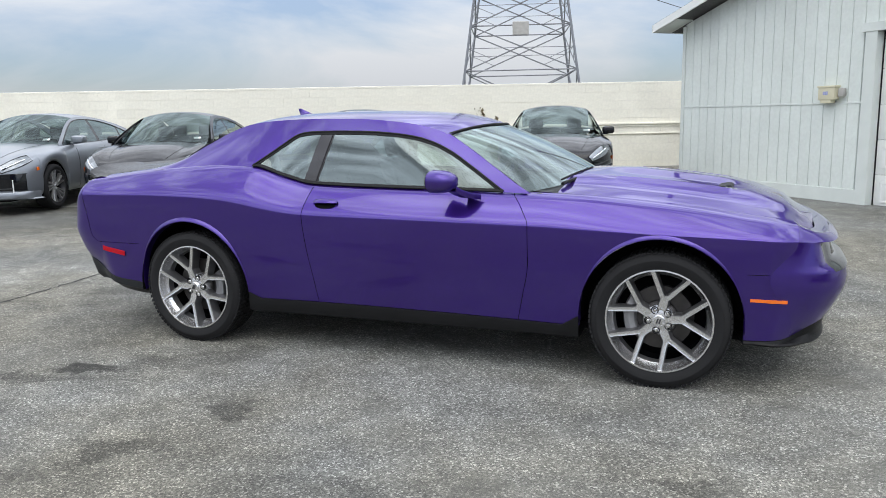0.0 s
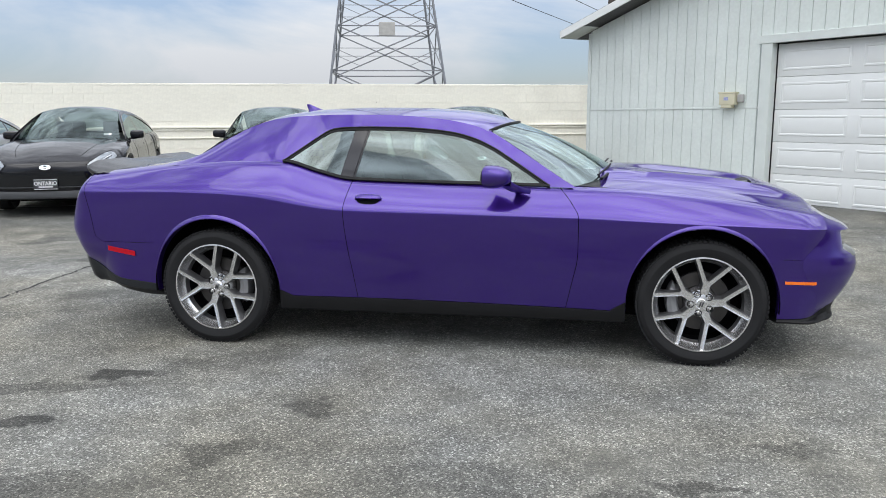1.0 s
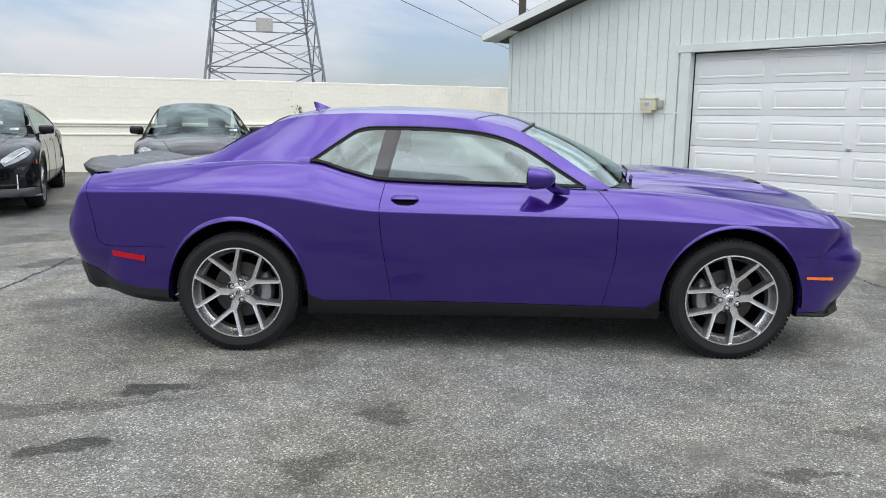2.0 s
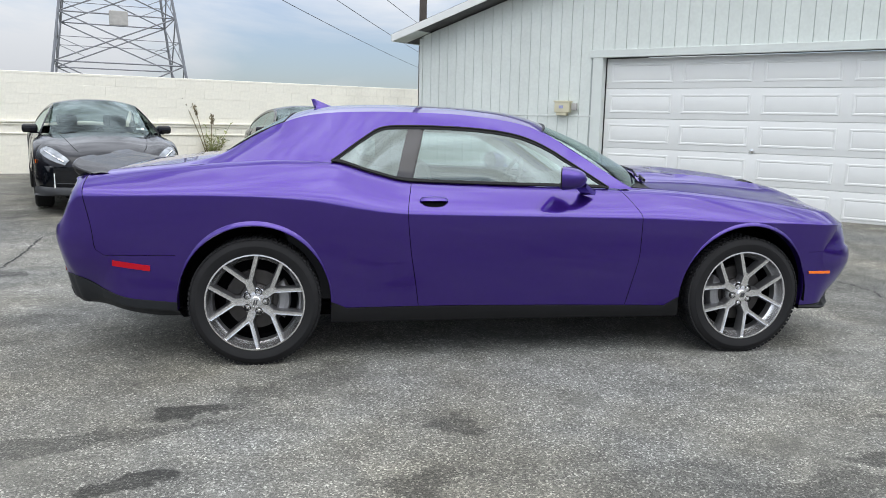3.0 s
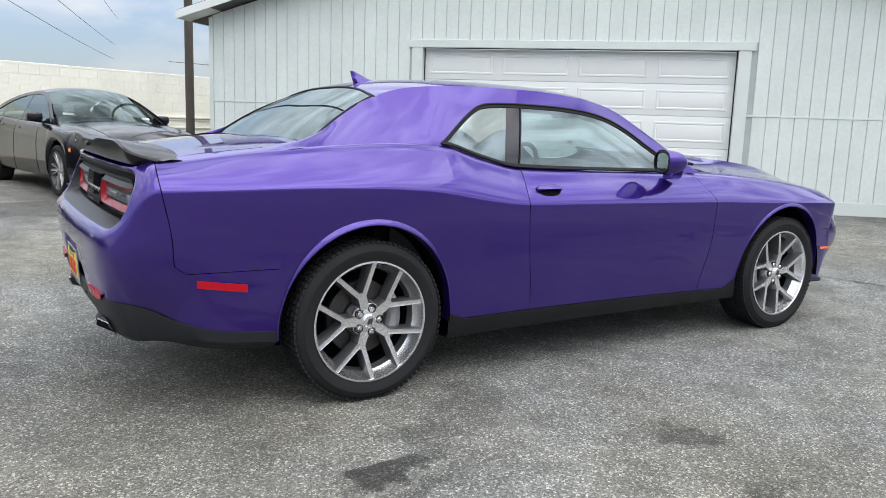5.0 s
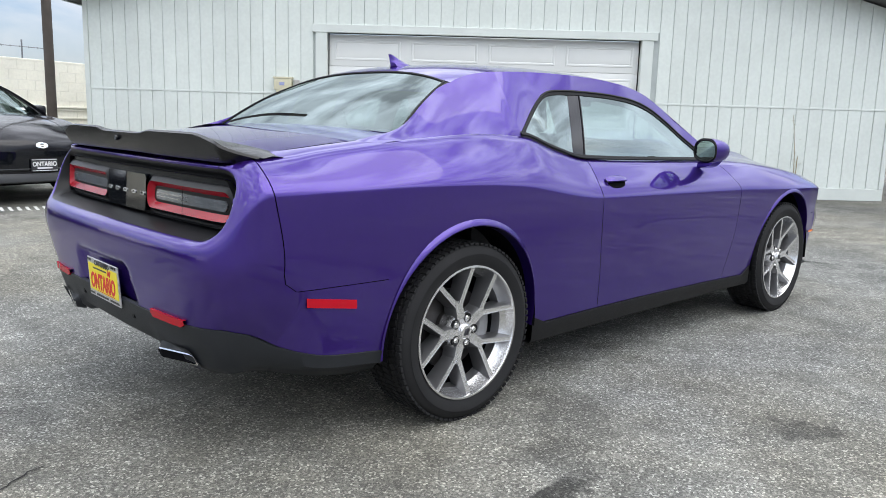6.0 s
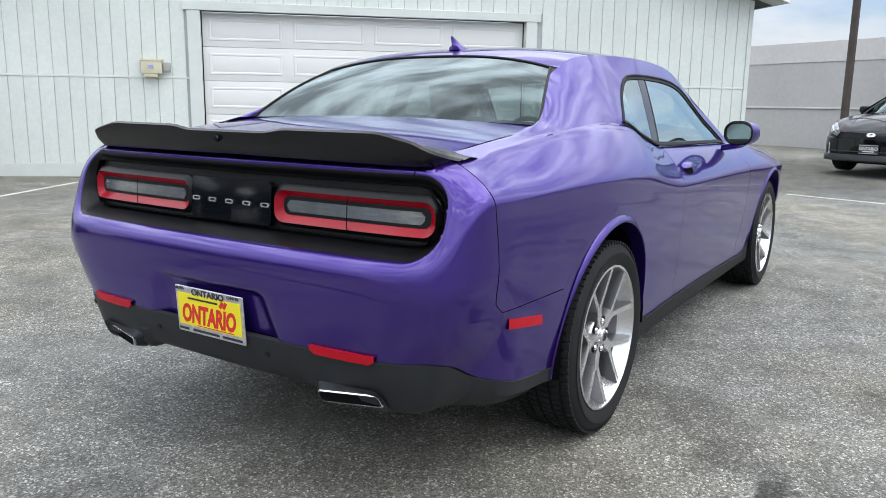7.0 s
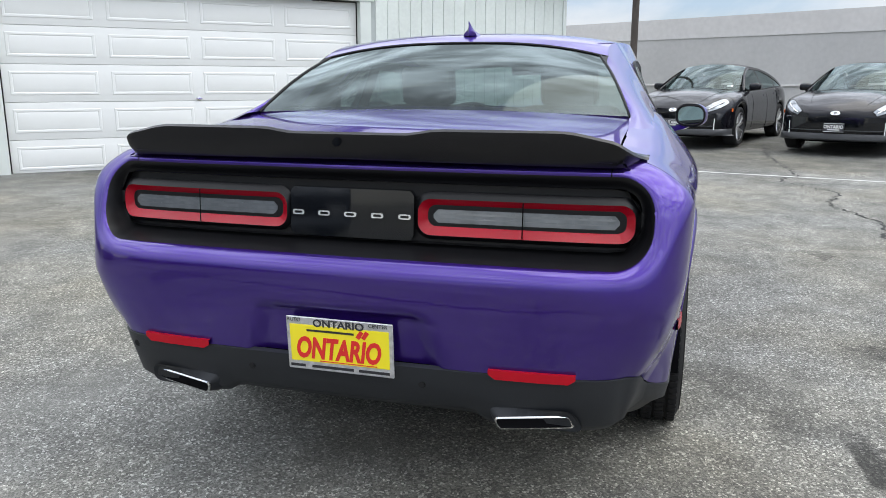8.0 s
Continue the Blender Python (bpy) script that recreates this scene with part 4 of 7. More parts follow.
for s in (-1, 1):
    strip_panel("roof_rail", M_PAINT, side_rows(-1.05, 0.605, 40, DLO, RAIL, s, 5), "purple roof rail", 40)
    strip_panel("a_pillar_base", M_PAINT, side_rows(0.605, 0.86, 12, belt, lambda x: max(RAIL(x), belt(x) + 0.001), s), "purple windscreen pillar foot", 40)
    slant = lambda z: -0.60 + 0.26 * (z - 1.036)
    for nm, a, b in (("quarter_window", lambda z: -1.05, lambda z: slant(z) - 0.082), ("door_window", lambda z: slant(z) + 0.009, lambda z: 0.605)):
        rows = []
        for i in range(33):
            f = i / 32
            row = []
            for k in range(9):
                g = k / 8
                x = (-1.05 if nm[0] == "q" else -0.572) * (1 - f) + (-0.612 if nm[0] == "q" else 0.605) * f
                for _ in range(3):
                    z = belt(x) + (DLO(x) - belt(x)) * g
                    x = a(z) * (1 - f) + b(z) * f
                row.append(side_point(x, belt(x) + (DLO(x) - belt(x)) * g, s, -0.006))
            rows.append(row)
        ob = strip_panel(nm, M_GLASS, rows, "tinted side window", 60)
        ob.visible_shadow = False
    rows = []
    for k in range(9):
        z = 1.03 + (1.350 - 1.03) * k / 8
        rows.append([side_point(slant(z) + q, z, s, d) for q, d in ((-0.084, -0.04), (-0.084, -0.005), (-0.04, -0.005), (-0.001, -0.005), (0.0, -0.012), (0.006, -0.012), (0.007, -0.003), (0.013, -0.003), (0.013, -0.04))])
    strip_panel("b_pillar", M_FRIT, rows, "gloss black door pillar", 40)
    bm = bmesh.new()
    xs = np.linspace(-1.05, 0.605, 60)
    add_tube(bm, [side_point(x, DLO(x) + 0.004, s, 0.001) for x in xs], 0.0058, 6)
    add_grid(bm, [[side_point(x, DLO(x) + 0.004, s, 0.001), side_point(x, DLO(x) - 0.014, s, -0.001), side_point(x, DLO(x) - 0.015, s, -0.008)] for x in xs])
    add_tube(bm, [side_point(x, belt(x) + 0.004, s, 0.001) for x in xs], 0.0062, 6)
    add_grid(bm, [[side_point(x, belt(x) + 0.018, s, -0.005), side_point(x, belt(x) + 0.016, s, 0.001), side_point(x, belt(x) + 0.002, s, 0.003)] for x in xs])
    part("window_trim", bm, M_BLACKPL, coupe, "black window trim")
# windscreen: from the front header down to the cowl
rows = []
head = ROOFROWS[-1]
for i in range(17):
    f = i / 16
    row = []
    for k, h in enumerate(head):
        v = -1 + 2 * k / 32
        foot = Vector((0.735 + 0.30 * (1 - v * v), v * 0.775, 1.008 + 0.049 * (1 - v * v)))
        p = h.lerp(foot, f)
        p.z += 0.024 * (1 - v ** 4) * math.sin(math.pi * f)
        p.y *= 0.962 + 0.038 * f
        row.append(p)
    rows.append(row)
strip_panel("windscreen", M_SCREEN, rows, "tinted windscreen", 60).visible_shadow = False
for s in (-1, 1):
    a = [r[-1 if s > 0 else 0] for r in rows]
    rail = [side_point(x, RAIL(x), s) for x in np.linspace(XW, 0.755, 17)]
    strip_panel("a_pillar", M_PAINT, [[p, p.lerp(q, 0.5) + Vector((0, s * 0.004, 0.008)), q] for p, q in zip(a, rail)], "purple windscreen pillar", 40)
    bm = bmesh.new()
    add_tube(bm, [p + Vector((0, 0, 0.003)) for p in a], 0.006, 6)
    part("windscreen_seal", bm, M_BLACKPL, coupe)
bm = bmesh.new()
add_tube(bm, [p + Vector((0.0, 0, 0.004)) for p in rows[0]], 0.008, 6)
part("windscreen_seal", bm, M_BLACKPL, coupe)
# rear glass
rows = []
head = ROOFROWS[0]
for i in range(13):
    f = i / 12
    row = []
    for k, h in enumerate(head):
        v = -1 + 2 * k / 32
        foot = Vector((-1.690 - 0.02 * (1 - v * v), v * 0.705, 1.146 + 0.014 * (1 - v * v)))
        top = Vector((h.x - 0.004, h.y * 0.945, h.z + 0.001))
        p = top.lerp(foot, f)
        p.z += 0.018 * math.sin(math.pi * f)
        row.append(p)
    rows.append(row)
strip_panel("rear_window", M_GLASSDK, rows, "dark tinted rear window", 60).visible_shadow = False
bm = bmesh.new()
for edge in (rows[0], [r[0] for r in rows], [r[-1] for r in rows]):
    add_tube(bm, [p + Vector((0, 0, 0.001)) for p in edge], 0.0055, 6)
part("rear_window_seal", bm, M_BLACKPL, coupe, "black window seal")
for s in (-1, 1):
    glass_edge = [r[-1 if s > 0 else 0] for r in rows]
    sheet = []
    for x in np.linspace(-1.05, XH, 16):
        lo_z, hi_z = belt(x) - 0.010, RAIL(x)
        sheet.append([side_point(x, lo_z + (hi_z - lo_z) * k / 14, s) for k in range(15)])
    rail_end = sheet[-1][-1]
    for i in range(1, 25):
        u = i / 24
        x = XH + (-1.76 - XH) * u
        foot = side_point(x, belt(x) - 0.010, s)
        f = u * 12
        k = min(int(f), 11)
        end = glass_edge[k].lerp(glass_edge[k + 1], f - k)
        end = end + (rail_end - glass_edge[0]) * max(1 - 3 * u, 0) ** 2 + Vector((0, 0, 0.002))
        bulge = 0.002 + 0.010 * math.sin(math.pi * min(u * 1.15, 1))
        out = Vector((0, s * 0.62, 0.78))
        sheet.append([foot.lerp(end, g) + out * bulge * math.sin(math.pi * g) for g in [q / 14 for q in range(15)]])
    last = sheet[-1]
    for i in range(1, 13):
        g = i / 12
        x = -1.76 - 0.24 * g
        h = (1 - g) ** 2
        low_p = Vector((x, s * (W(x) - DE(x) - 0.006), ZE(x) - 0.004 - 0.004 * g))
        high_p = Vector((x, s * (edge_y(x) - 0.004), lid_z(x, edge_y(x)) + 0.003 - 0.012 * g))
        col = []
        for q in range(15):
            flat = low_p.lerp(high_p, q / 14)
            kept = Vector((x, last[q].y, last[q].z + (ZE(x) - ZE(-1.76))))
            col.append(flat.lerp(kept, h))
        sheet.append(col)
    for turn in range(150):
        old = [list(c) for c in sheet]
        for i in range(4, len(sheet) - 1):
            for k in range(1, 14):
                sheet[i][k] = old[i][k] * 0.4 + (old[i - 1][k] + old[i + 1][k]) * 0.2 + (old[i][k - 1] + old[i][k + 1]) * 0.1
    strip_panel("c_pillar", M_PAINT, sheet, "purple rear pillar", 60)
    band = [glass_edge[0]] + [glass_edge[min(int(i / 2), 11)].lerp(glass_edge[min(int(i / 2), 11) + 1], i / 2 - min(int(i / 2), 11)) for i in range(1, 25)]
    strip_panel("rear_window_seal", M_BLACKPL, [[a + Vector((0, -s * 0.004, 0.0)), sheet[15 + i][-1].lerp(a, 0.2) + Vector((0, 0, -0.001)), sheet[15 + i][-1] + Vector((0, 0, -0.004))] for i, a in enumerate(band)], "black window seal", 60)
# scuttle between windscreen and hood
rows = []
for k in range(25):
    v = -1 + 2 * k / 24
    rows.append([(0.70 + 0.30 * (1 - v * v), v * 0.785, 1.000 + 0.046 * (1 - v * v)), (0.80 + 0.25 * (1 - v * v), v * 0.775, 1.002 + 0.050 * (1 - v * v)), (0.95 + 0.14 * (1 - v * v), v * 0.745, 0.998 + 0.057 * (1 - v * v))])
strip_panel("cowl", M_BLACKPL, rows, "black cowl cover")

# spoiler on the trunk lid
def spoiler_top(y):
    a = abs(y)
    return 1.128 + 0.012 * smoothstep(0.16, 0.26, a) - 0.030 * smoothstep(0.56, 0.76, a) - 0.042 * smoothstep(0.70, 0.79, a)


rows = []
for k in range(73):
    y = 0.787 * math.sin(math.pi * (k / 72 - 0.5)) * (1.0 if 0 < k < 72 else 0.999)
    a = abs(y) / 0.787
    back = -2.484 + 0.035 * a ** 2.2 + 0.105 * smoothstep(0.90, 1.0, a) ** 1.4
    zt = spoiler_top(y)
    base = 1.052 - 0.006 * a + 0.014 * smoothstep(0.95, 1.0, a)
    tip = 1 - smoothstep(0.88, 1.0, a)
    lead = -2.20 - 0.030 * a - 0.020 * smoothstep(0.55, 0.97, a)
    end = smoothstep(0.86, 1.0, a)
    foot = lid_z(lead, min(abs(y), 0.70)) * (1 - end) + (ZE(lead) - 0.002) * end
    mid = back * 0.42 + lead * 0.58
    rows.append([(back + 0.032, y * 0.992, base), (back + 0.010, y, base + (zt - base) * 0.45), (back, y, zt - 0.006), (back + 0.010, y, zt), (back * 0.8 + lead * 0.2, y, zt - 0.010 * tip - 0.004),
                 (mid, y, foot + (zt - foot) * 0.30 + 0.004), (lead, y, foot + 0.001), (lead + 0.004, y, foot - 0.03)])
strip_panel("rear_spoiler", M_SPOILER, rows, "satin black rear spoiler", 30)
bm = bmesh.new()
add_lathe(bm, [(0.0001, 0.0), (0.009, 0.0), (0.011, 0.004), (0.011, 0.012)], 16)
ob = part("spoiler_button", bm, M_GLOSSBLK, coupe)
ob.matrix_local = pose(-2.489, 0.03, 1.10, 0, 0, -90)

# tail lamps: red surround, clear bar, dark housing
def rounded(w, h, r, n=6, cx=0.0, cz=0.0):
    out = []
    for sx, sz, a0 in ((1, 1, 0), (-1, 1, 90), (-1, -1, 180), (1, -1, 270)):
        for k in range(n + 1):
            a = radians(a0 + 90 * k / n)
            out.append((cx + sx * (w / 2 - r) + r * math.cos(a), cz + sz * (h / 2 - r) + r * math.sin(a)))
    full = []
    for i, (p, q) in enumerate(zip(out, out[1:] + out[:1])):
        m = (18, 3, 18, 3)[i // (n + 1)] if i % (n + 1) == n else 1
        full += [(p[0] + (q[0] - p[0]) * k / m, p[1] + (q[1] - p[1]) * k / m) for k in range(m)]
    return full


TAILCOLS = [c for c in COLS if c[0] < -2.3]


PLAN_Y, PLAN_X = [c[1] for c in TAILCOLS], [c[0] for c in TAILCOLS]


def plan_x(y):
    """The tail's outline at bumper height."""
    return float(np.interp(abs(y), PLAN_Y, PLAN_X))


def skin_x(y, z):
    """The painted tail's surface at a place across and up."""
    xs, ys = [], []
    for col in GRID[:len(TAILCOLS)]:
        zs = [p.z for p in col[1:]]
        xs.append(float(np.interp(z, zs, [p.x for p in col[1:]])))
        ys.append(float(np.interp(z, zs, [p.y for p in col[1:]])))
    return float(np.interp(abs(y), ys, xs))


def tail_x(y, z):
    """The plane in front of the sunk panel, where the lamps stand."""
    return plan_x(min(abs(y), 0.80)) + 0.112 + 0.06 * (z - 0.9)


def face_ring(bm, outer, inner, do, di, back=0.02):
    """A ring between two outlines of (y, z) points, standing do and di proud of the tail."""
    n = len(outer)
    rows = []
    for pts, d in ((outer, -back), (outer, do), (inner, di), (inner, -back)):
        rows.append([bm.verts.new((tail_x(y, z) - d, y, z)) for y, z in pts])
    for r0, r1 in zip(rows, rows[1:]):
        for k in range(n):
            bm.faces.new((r0[k], r0[(k + 1) % n], r1[(k + 1) % n], r1[k]))


def face_plate(bm, w, h, r, cy, cz, d, back=0.02):
    """A rounded plate that follows the tail, d proud of it."""
    rows = []
    for k in range(41):
        y = -w / 2 + w * k / 40
        over = max(abs(y) - (w / 2 - r), 0)
        hh = h / 2 - r + math.sqrt(max(r * r - over * over, 0))
        rows.append([(tail_x(cy + y, cz + hh * g) - e, cy + y, cz + hh * g) for g, e in ((-1, -back), (-0.98, d), (-0.4, d), (0.4, d), (0.98, d), (1, -back))])
    add_grid(bm, rows)


# black panel sunk between the bumper ledge and the trunk edge
DEEP = 0.030
def tail_rings(name, mat, label, steps):
    """Rings round the tail's opening: (how far inside it, how far towards the sunk panel)."""
    bm = bmesh.new()
    rings = []
    for k, sink, lift in steps:
        ring = []
        for y, z in rounded(TAIL_W - 2 * k, TAIL_H - 2 * k, max(TAIL_R - k, 0.02), 10, 0, TAIL_Z):
            x = skin_x(y, z)
            deep = tail_x(y, z) + DEEP
            ring.append(bm.verts.new((x + (deep - x) * sink - lift, y, z)))
        rings.append(ring)
    for r0, r1 in zip(rings, rings[1:]):
        for k in range(len(r0)):
            bm.faces.new((r0[k], r0[(k + 1) % len(r0)], r1[(k + 1) % len(r0)], r1[k]))
    return part(name, bm, mat, coupe, label, 60)


tail_rings("tail_frame", M_PAINT, "purple frame round the tail panel", ((-0.020, 0.0, 0.0004), (-0.014, 0.0, 0.0012), (-0.006, 0.0, 0.0012), (0.0, 0.02, 0.001), (0.004, 0.08, 0.0)))
tail_rings("tail_surround", M_SATIN, "black sunk surround of the tail lamps", ((0.0035, 0.06, 0.0), (0.008, 0.16, 0.0), (0.016, 0.46, 0.0), (0.024, 0.80, 0.0), (0.030, 0.95, 0.0), (0.036, 1.0, 0.0)))
bm = bmesh.new()
face_plate(bm, TAIL_W - 0.070, TAIL_H - 0.070, 0.063, 0, TAIL_Z, -DEEP, 0.01)
part("tail_panel", bm, M_SATIN, coupe, "black recessed panel between the tail lamps", 50)
for s in (-1, 1):
    cy, cz = s * 0.480, 0.908
    lamp = new("tail_lamp")
    lamp.parent = coupe
    tagged(lamp, "red wraparound tail lamp with a clear bar")
    bm = bmesh.new()
    face_ring(bm, rounded(0.594, 0.130, 0.045, 6, cy, cz), rounded(0.570, 0.098, 0.036, 6, cy, cz - 0.003), -0.024, -0.009, 0.04)
    part("lamp_housing", bm, M_SATIN, lamp, "black lamp housing")
    bm = bmesh.new()
    face_ring(bm, rounded(0.571, 0.099, 0.036, 6, cy, cz - 0.003), rounded(0.516, 0.050, 0.020, 6, cy, cz - 0.001), -0.010, -0.034, 0.04)
    part("red_surround", bm, M_LAMPRED, lamp, "red lamp surround")
    bm = bmesh.new()
    face_plate(bm, 0.518, 0.051, 0.020, cy, cz - 0.001, -0.036, 0.045)
    part("lamp_recess", bm, M_CAVITY, lamp)
    bm = bmesh.new()
    face_plate(bm, 0.492, 0.037, 0.014, cy, cz - 0.002, -0.027, 0.04)
    part("clear_bar", bm, M_CLEARLENS, lamp, "grey clear reverse bar")
    for up, high in ((0.007, 0.006), (-0.006, 0.003)):
        bm = bmesh.new()
        face_plate(bm, 0.474, high, 0.0012, cy, cz - 0.002 + up, -0.0262, 0.03)
        part("lens_rib", bm, M_HEADLAMP, lamp, "pale rib in the lens")
    bm = bmesh.new()
    add_grid(bm, [[(skin_x(s * 0.70, z) - 0.0015, s * 0.70 + q, z) for q in (-0.0016, 0.0016)] for z in np.linspace(1.026, 1.062, 7)])
    part("trunk_joint", bm, M_CAVITY, coupe)
    bm = bmesh.new()
    face_plate(bm, 0.0035, 0.096, 0.001, cy, cz - 0.003, -0.0078, 0.04)
    part("lamp_split", bm, M_CAVITY, lamp)
bm = bmesh.new()
face_plate(bm, 0.366, 0.138, 0.014, 0, 0.905, -0.010, 0.04)
part("centre_panel", bm, M_GLOSSBLK, coupe, "gloss black badge panel")
for k in range(5):
    y = 0.158 - 0.079 * k
    bm = bmesh.new()
    outer, inner = rounded(0.036, 0.0140, 0.006, 3, y, 0.902), rounded(0.024, 0.0070, 0.003, 3, y, 0.902)
    face_ring(bm, outer, inner, -0.0070, -0.0070, 0.02)
    part("badge_bar", bm, M_ALLOY, coupe, "chrome badge bar")

# plate, reflectors, sensors, exhausts
XP = -2.566
plate = new("rear_plate")
plate.parent = coupe
tagged(plate, "yellow dealer plate in a printed silver frame")
plate.matrix_local = Matrix(((0, -0.06, -0.998, XP), (-1, 0, 0, 0), (0, 0.998, -0.06, 0.55), (0, 0, 0, 1)))


def plate_box(name, x0, x1, y0, y1, z, mat, label="", h=0.003, bevel=0.0):
    bm = bmesh.new()
    add_box(bm, (x0, y0, z), (x1, y1, z + h), bevel)
    return part(name, bm, mat, plate, label)


def fit_text(body, mat, x, y, w, h, z, label, bold=0.0, shear=0.0):
    """Letters stretched to a width and a height, about a middle."""
    ob = text_part("lettering", body, 0.06, mat, plate, pose(0, 0, 0), label, 0.0006, bold, shear)
    xs, ys = [v.co.x for v in ob.data.vertices], [v.co.y for v in ob.data.vertices]
    kx, ky = w / (max(xs) - min(xs)), h / (max(ys) - min(ys))
    ob.data.transform(Matrix.Diagonal((kx, ky, 1, 1)) @ Matrix.Translation((-(max(xs) + min(xs)) / 2, -(max(ys) + min(ys)) / 2, 0)))
    ob.matrix_local = pose(x, y, z)


plate_box("plate_frame", -0.157, 0.157, -0.078, 0.078, -0.004, material("printed silver frame", (0.55, 0.55, 0.57), 0.35, 0.6, vary=0.25, scale=60), "silver printed frame", 0.006, 0.002)
plate_box("plate_face", -0.146, 0.146, -0.052, 0.056, 0.002, M_YELLOW, "yellow plate face", 0.0015)
plate_box("frame_tab", -0.066, 0.066, 0.050, 0.076, 0.0022, M_CHROME, "silver top tab", 0.0012)
fit_text("ONTARIO", M_BLACKINK, 0.0, 0.064, 0.150, 0.022, 0.0040, "black lettering", 0.0012)
text_part("lettering", "AUTO", 0.015, M_BLACKINK, plate, pose(-0.133, 0.069, 0.0030), "black lettering", 0.0006)
text_part("lettering", "CENTER", 0.015, M_BLACKINK, plate, pose(0.115, 0.069, 0.0030), "black lettering", 0.0006)
fit_text("ONTARIO", M_REDINK, -0.002, -0.010, 0.250, 0.066, 0.0042, "red lettering", 0.0022, 0.22)
plate_box("brand_bar", -0.095, 0.045, 0.038, 0.044, 0.0036, M_BLACKINK, "dark bar", 0.0008)
for k in range(2):
    bm = bmesh.new()
    add_box(bm, (-0.006, -0.012, 0.0036), (0.006, 0.012, 0.0044), m=Matrix.Translation((0.062 + 0.016 * k, 0.040, 0)) @ Matrix.Rotation(-0.6, 4, "Z"))
    part("stripe", bm, M_REDINK, plate, "red slanted stripe")
plate_box("slogan_bar", -0.06, 0.11, -0.0490, -0.0465, 0.0036, M_REDINK, "", 0.0008)
for x0, x1 in ((-0.15, -0.105), (-0.085, 0.04), (0.055, 0.145)):
    plate_box("name_bar", x0, x1, -0.070, -0.062, 0.0021, M_BLACKINK, "dark bar", 0.0008)
def outer_at(y, z):
    """x of the bumper's outside at a height below the ledge."""
    best = min((c for c in COLS if c[0] < -2.0), key=lambda c: abs(c[1] - abs(y)))
    return best[0] - best[2].x * low_inset(best[0], z)


for s in (-1, 1):
    bm = bmesh.new()
    pts = [(s * (0.415 + 0.226 * k / 12)) for k in range(13)]
    shrink = lambda y: 0.012 * (smoothstep(0.435, 0.415, abs(y)) + smoothstep(0.622, 0.641, abs(y)))
    add_grid(bm, [[(outer_at(y, 0.51) - 0.011 + e, y, z) for z, e in ((0.499 + shrink(y), 0.03), (0.500 + shrink(y), 0.0), (0.526, -0.002), (0.527, 0.03))] for y in pts])
    part("rear_reflector", bm, M_REDLENS, coupe, "red bumper reflector")
    ex = new("exhaust_tip")
    ex.parent = coupe
    tagged(ex, "chrome rectangular exhaust tip")
    skew = lambda pts: [(y - s * 0.35 * (z - 0.376), z) for y, z in pts]
    o1, o2 = skew(rounded(0.198, 0.040, 0.013, 5, s * 0.534, 0.374)), skew(rounded(0.189, 0.031, 0.010, 5, s * 0.534, 0.374))
    shear = lambda y, z: (abs(y) - 0.532) * 0.05
    bm = bmesh.new()
    n = len(o1)
    rws = [[bm.verts.new((-2.36, y, z)) for y, z in o1], [bm.verts.new((-2.520 + 0.22 * (0.376 - z) + 0.22 * (abs(y) - 0.532), y, z + shear(y, z))) for y, z in o1],
           [bm.verts.new((-2.523 + 0.22 * (0.376 - z) + 0.22 * (abs(y) - 0.532), y, z + shear(y, z))) for y, z in o2], [bm.verts.new((-2.514 + 0.22 * (0.376 - z) + 0.22 * (abs(y) - 0.532), y, z + shear(y, z))) for y, z in o2]]
    for r0, r1 in zip(rws, rws[1:]):
        for k in range(n):
            bm.faces.new((r0[k], r0[(k + 1) % n], r1[(k + 1) % n], r1[k]))
    part("pipe_rim", bm, M_CHROME, ex, "", 40)
    # flat near-black sheet across the mouth paints the dark of the pipe
    bm = bmesh.new()
    v = [bm.verts.new((-2.5145 + 0.22 * (0.376 - z) + 0.22 * (abs(y) - 0.532), y, z + shear(y, z))) for y, z in o2]
    bm.faces.new(v)
    part("pipe_shade", bm, M_CAVITY, ex)
    bm = bmesh.new()
    o3 = skew(rounded(0.238, 0.072, 0.026, 5, s * 0.534, 0.378))
    outer_edge = [bm.verts.new((-2.505 + 0.5 * (0.376 - z), y, z + shear(y, z))) for y, z in o3]
    inner_edge = [bm.verts.new((-2.514 + 0.22 * (0.376 - z) + 0.22 * (abs(y) - 0.532), y, z + shear(y, z))) for y, z in o1]
    for k in range(n):
        bm.faces.new((outer_edge[k], outer_edge[(k + 1) % n], inner_edge[(k + 1) % n], inner_edge[k]))
    part("pipe_bezel", bm, M_VALANCE, ex)
for y, z in ((0.70, 0.474), (0.286, 0.458), (-0.23, 0.458), (-0.682, 0.476)):
    bm = bmesh.new()
    add_lathe(bm, [(0.0001, 0.0), (0.008, 0.0), (0.0085, 0.003), (0.011, 0.003), (0.011, 0.012)], 16)
    ob = part("parking_sensor", bm, M_BLACKPL, coupe, "round parking sensor")
    ob.matrix_local = pose(outer_at(y, 0.5) + 0.004, y, z, 0, 0, -90)
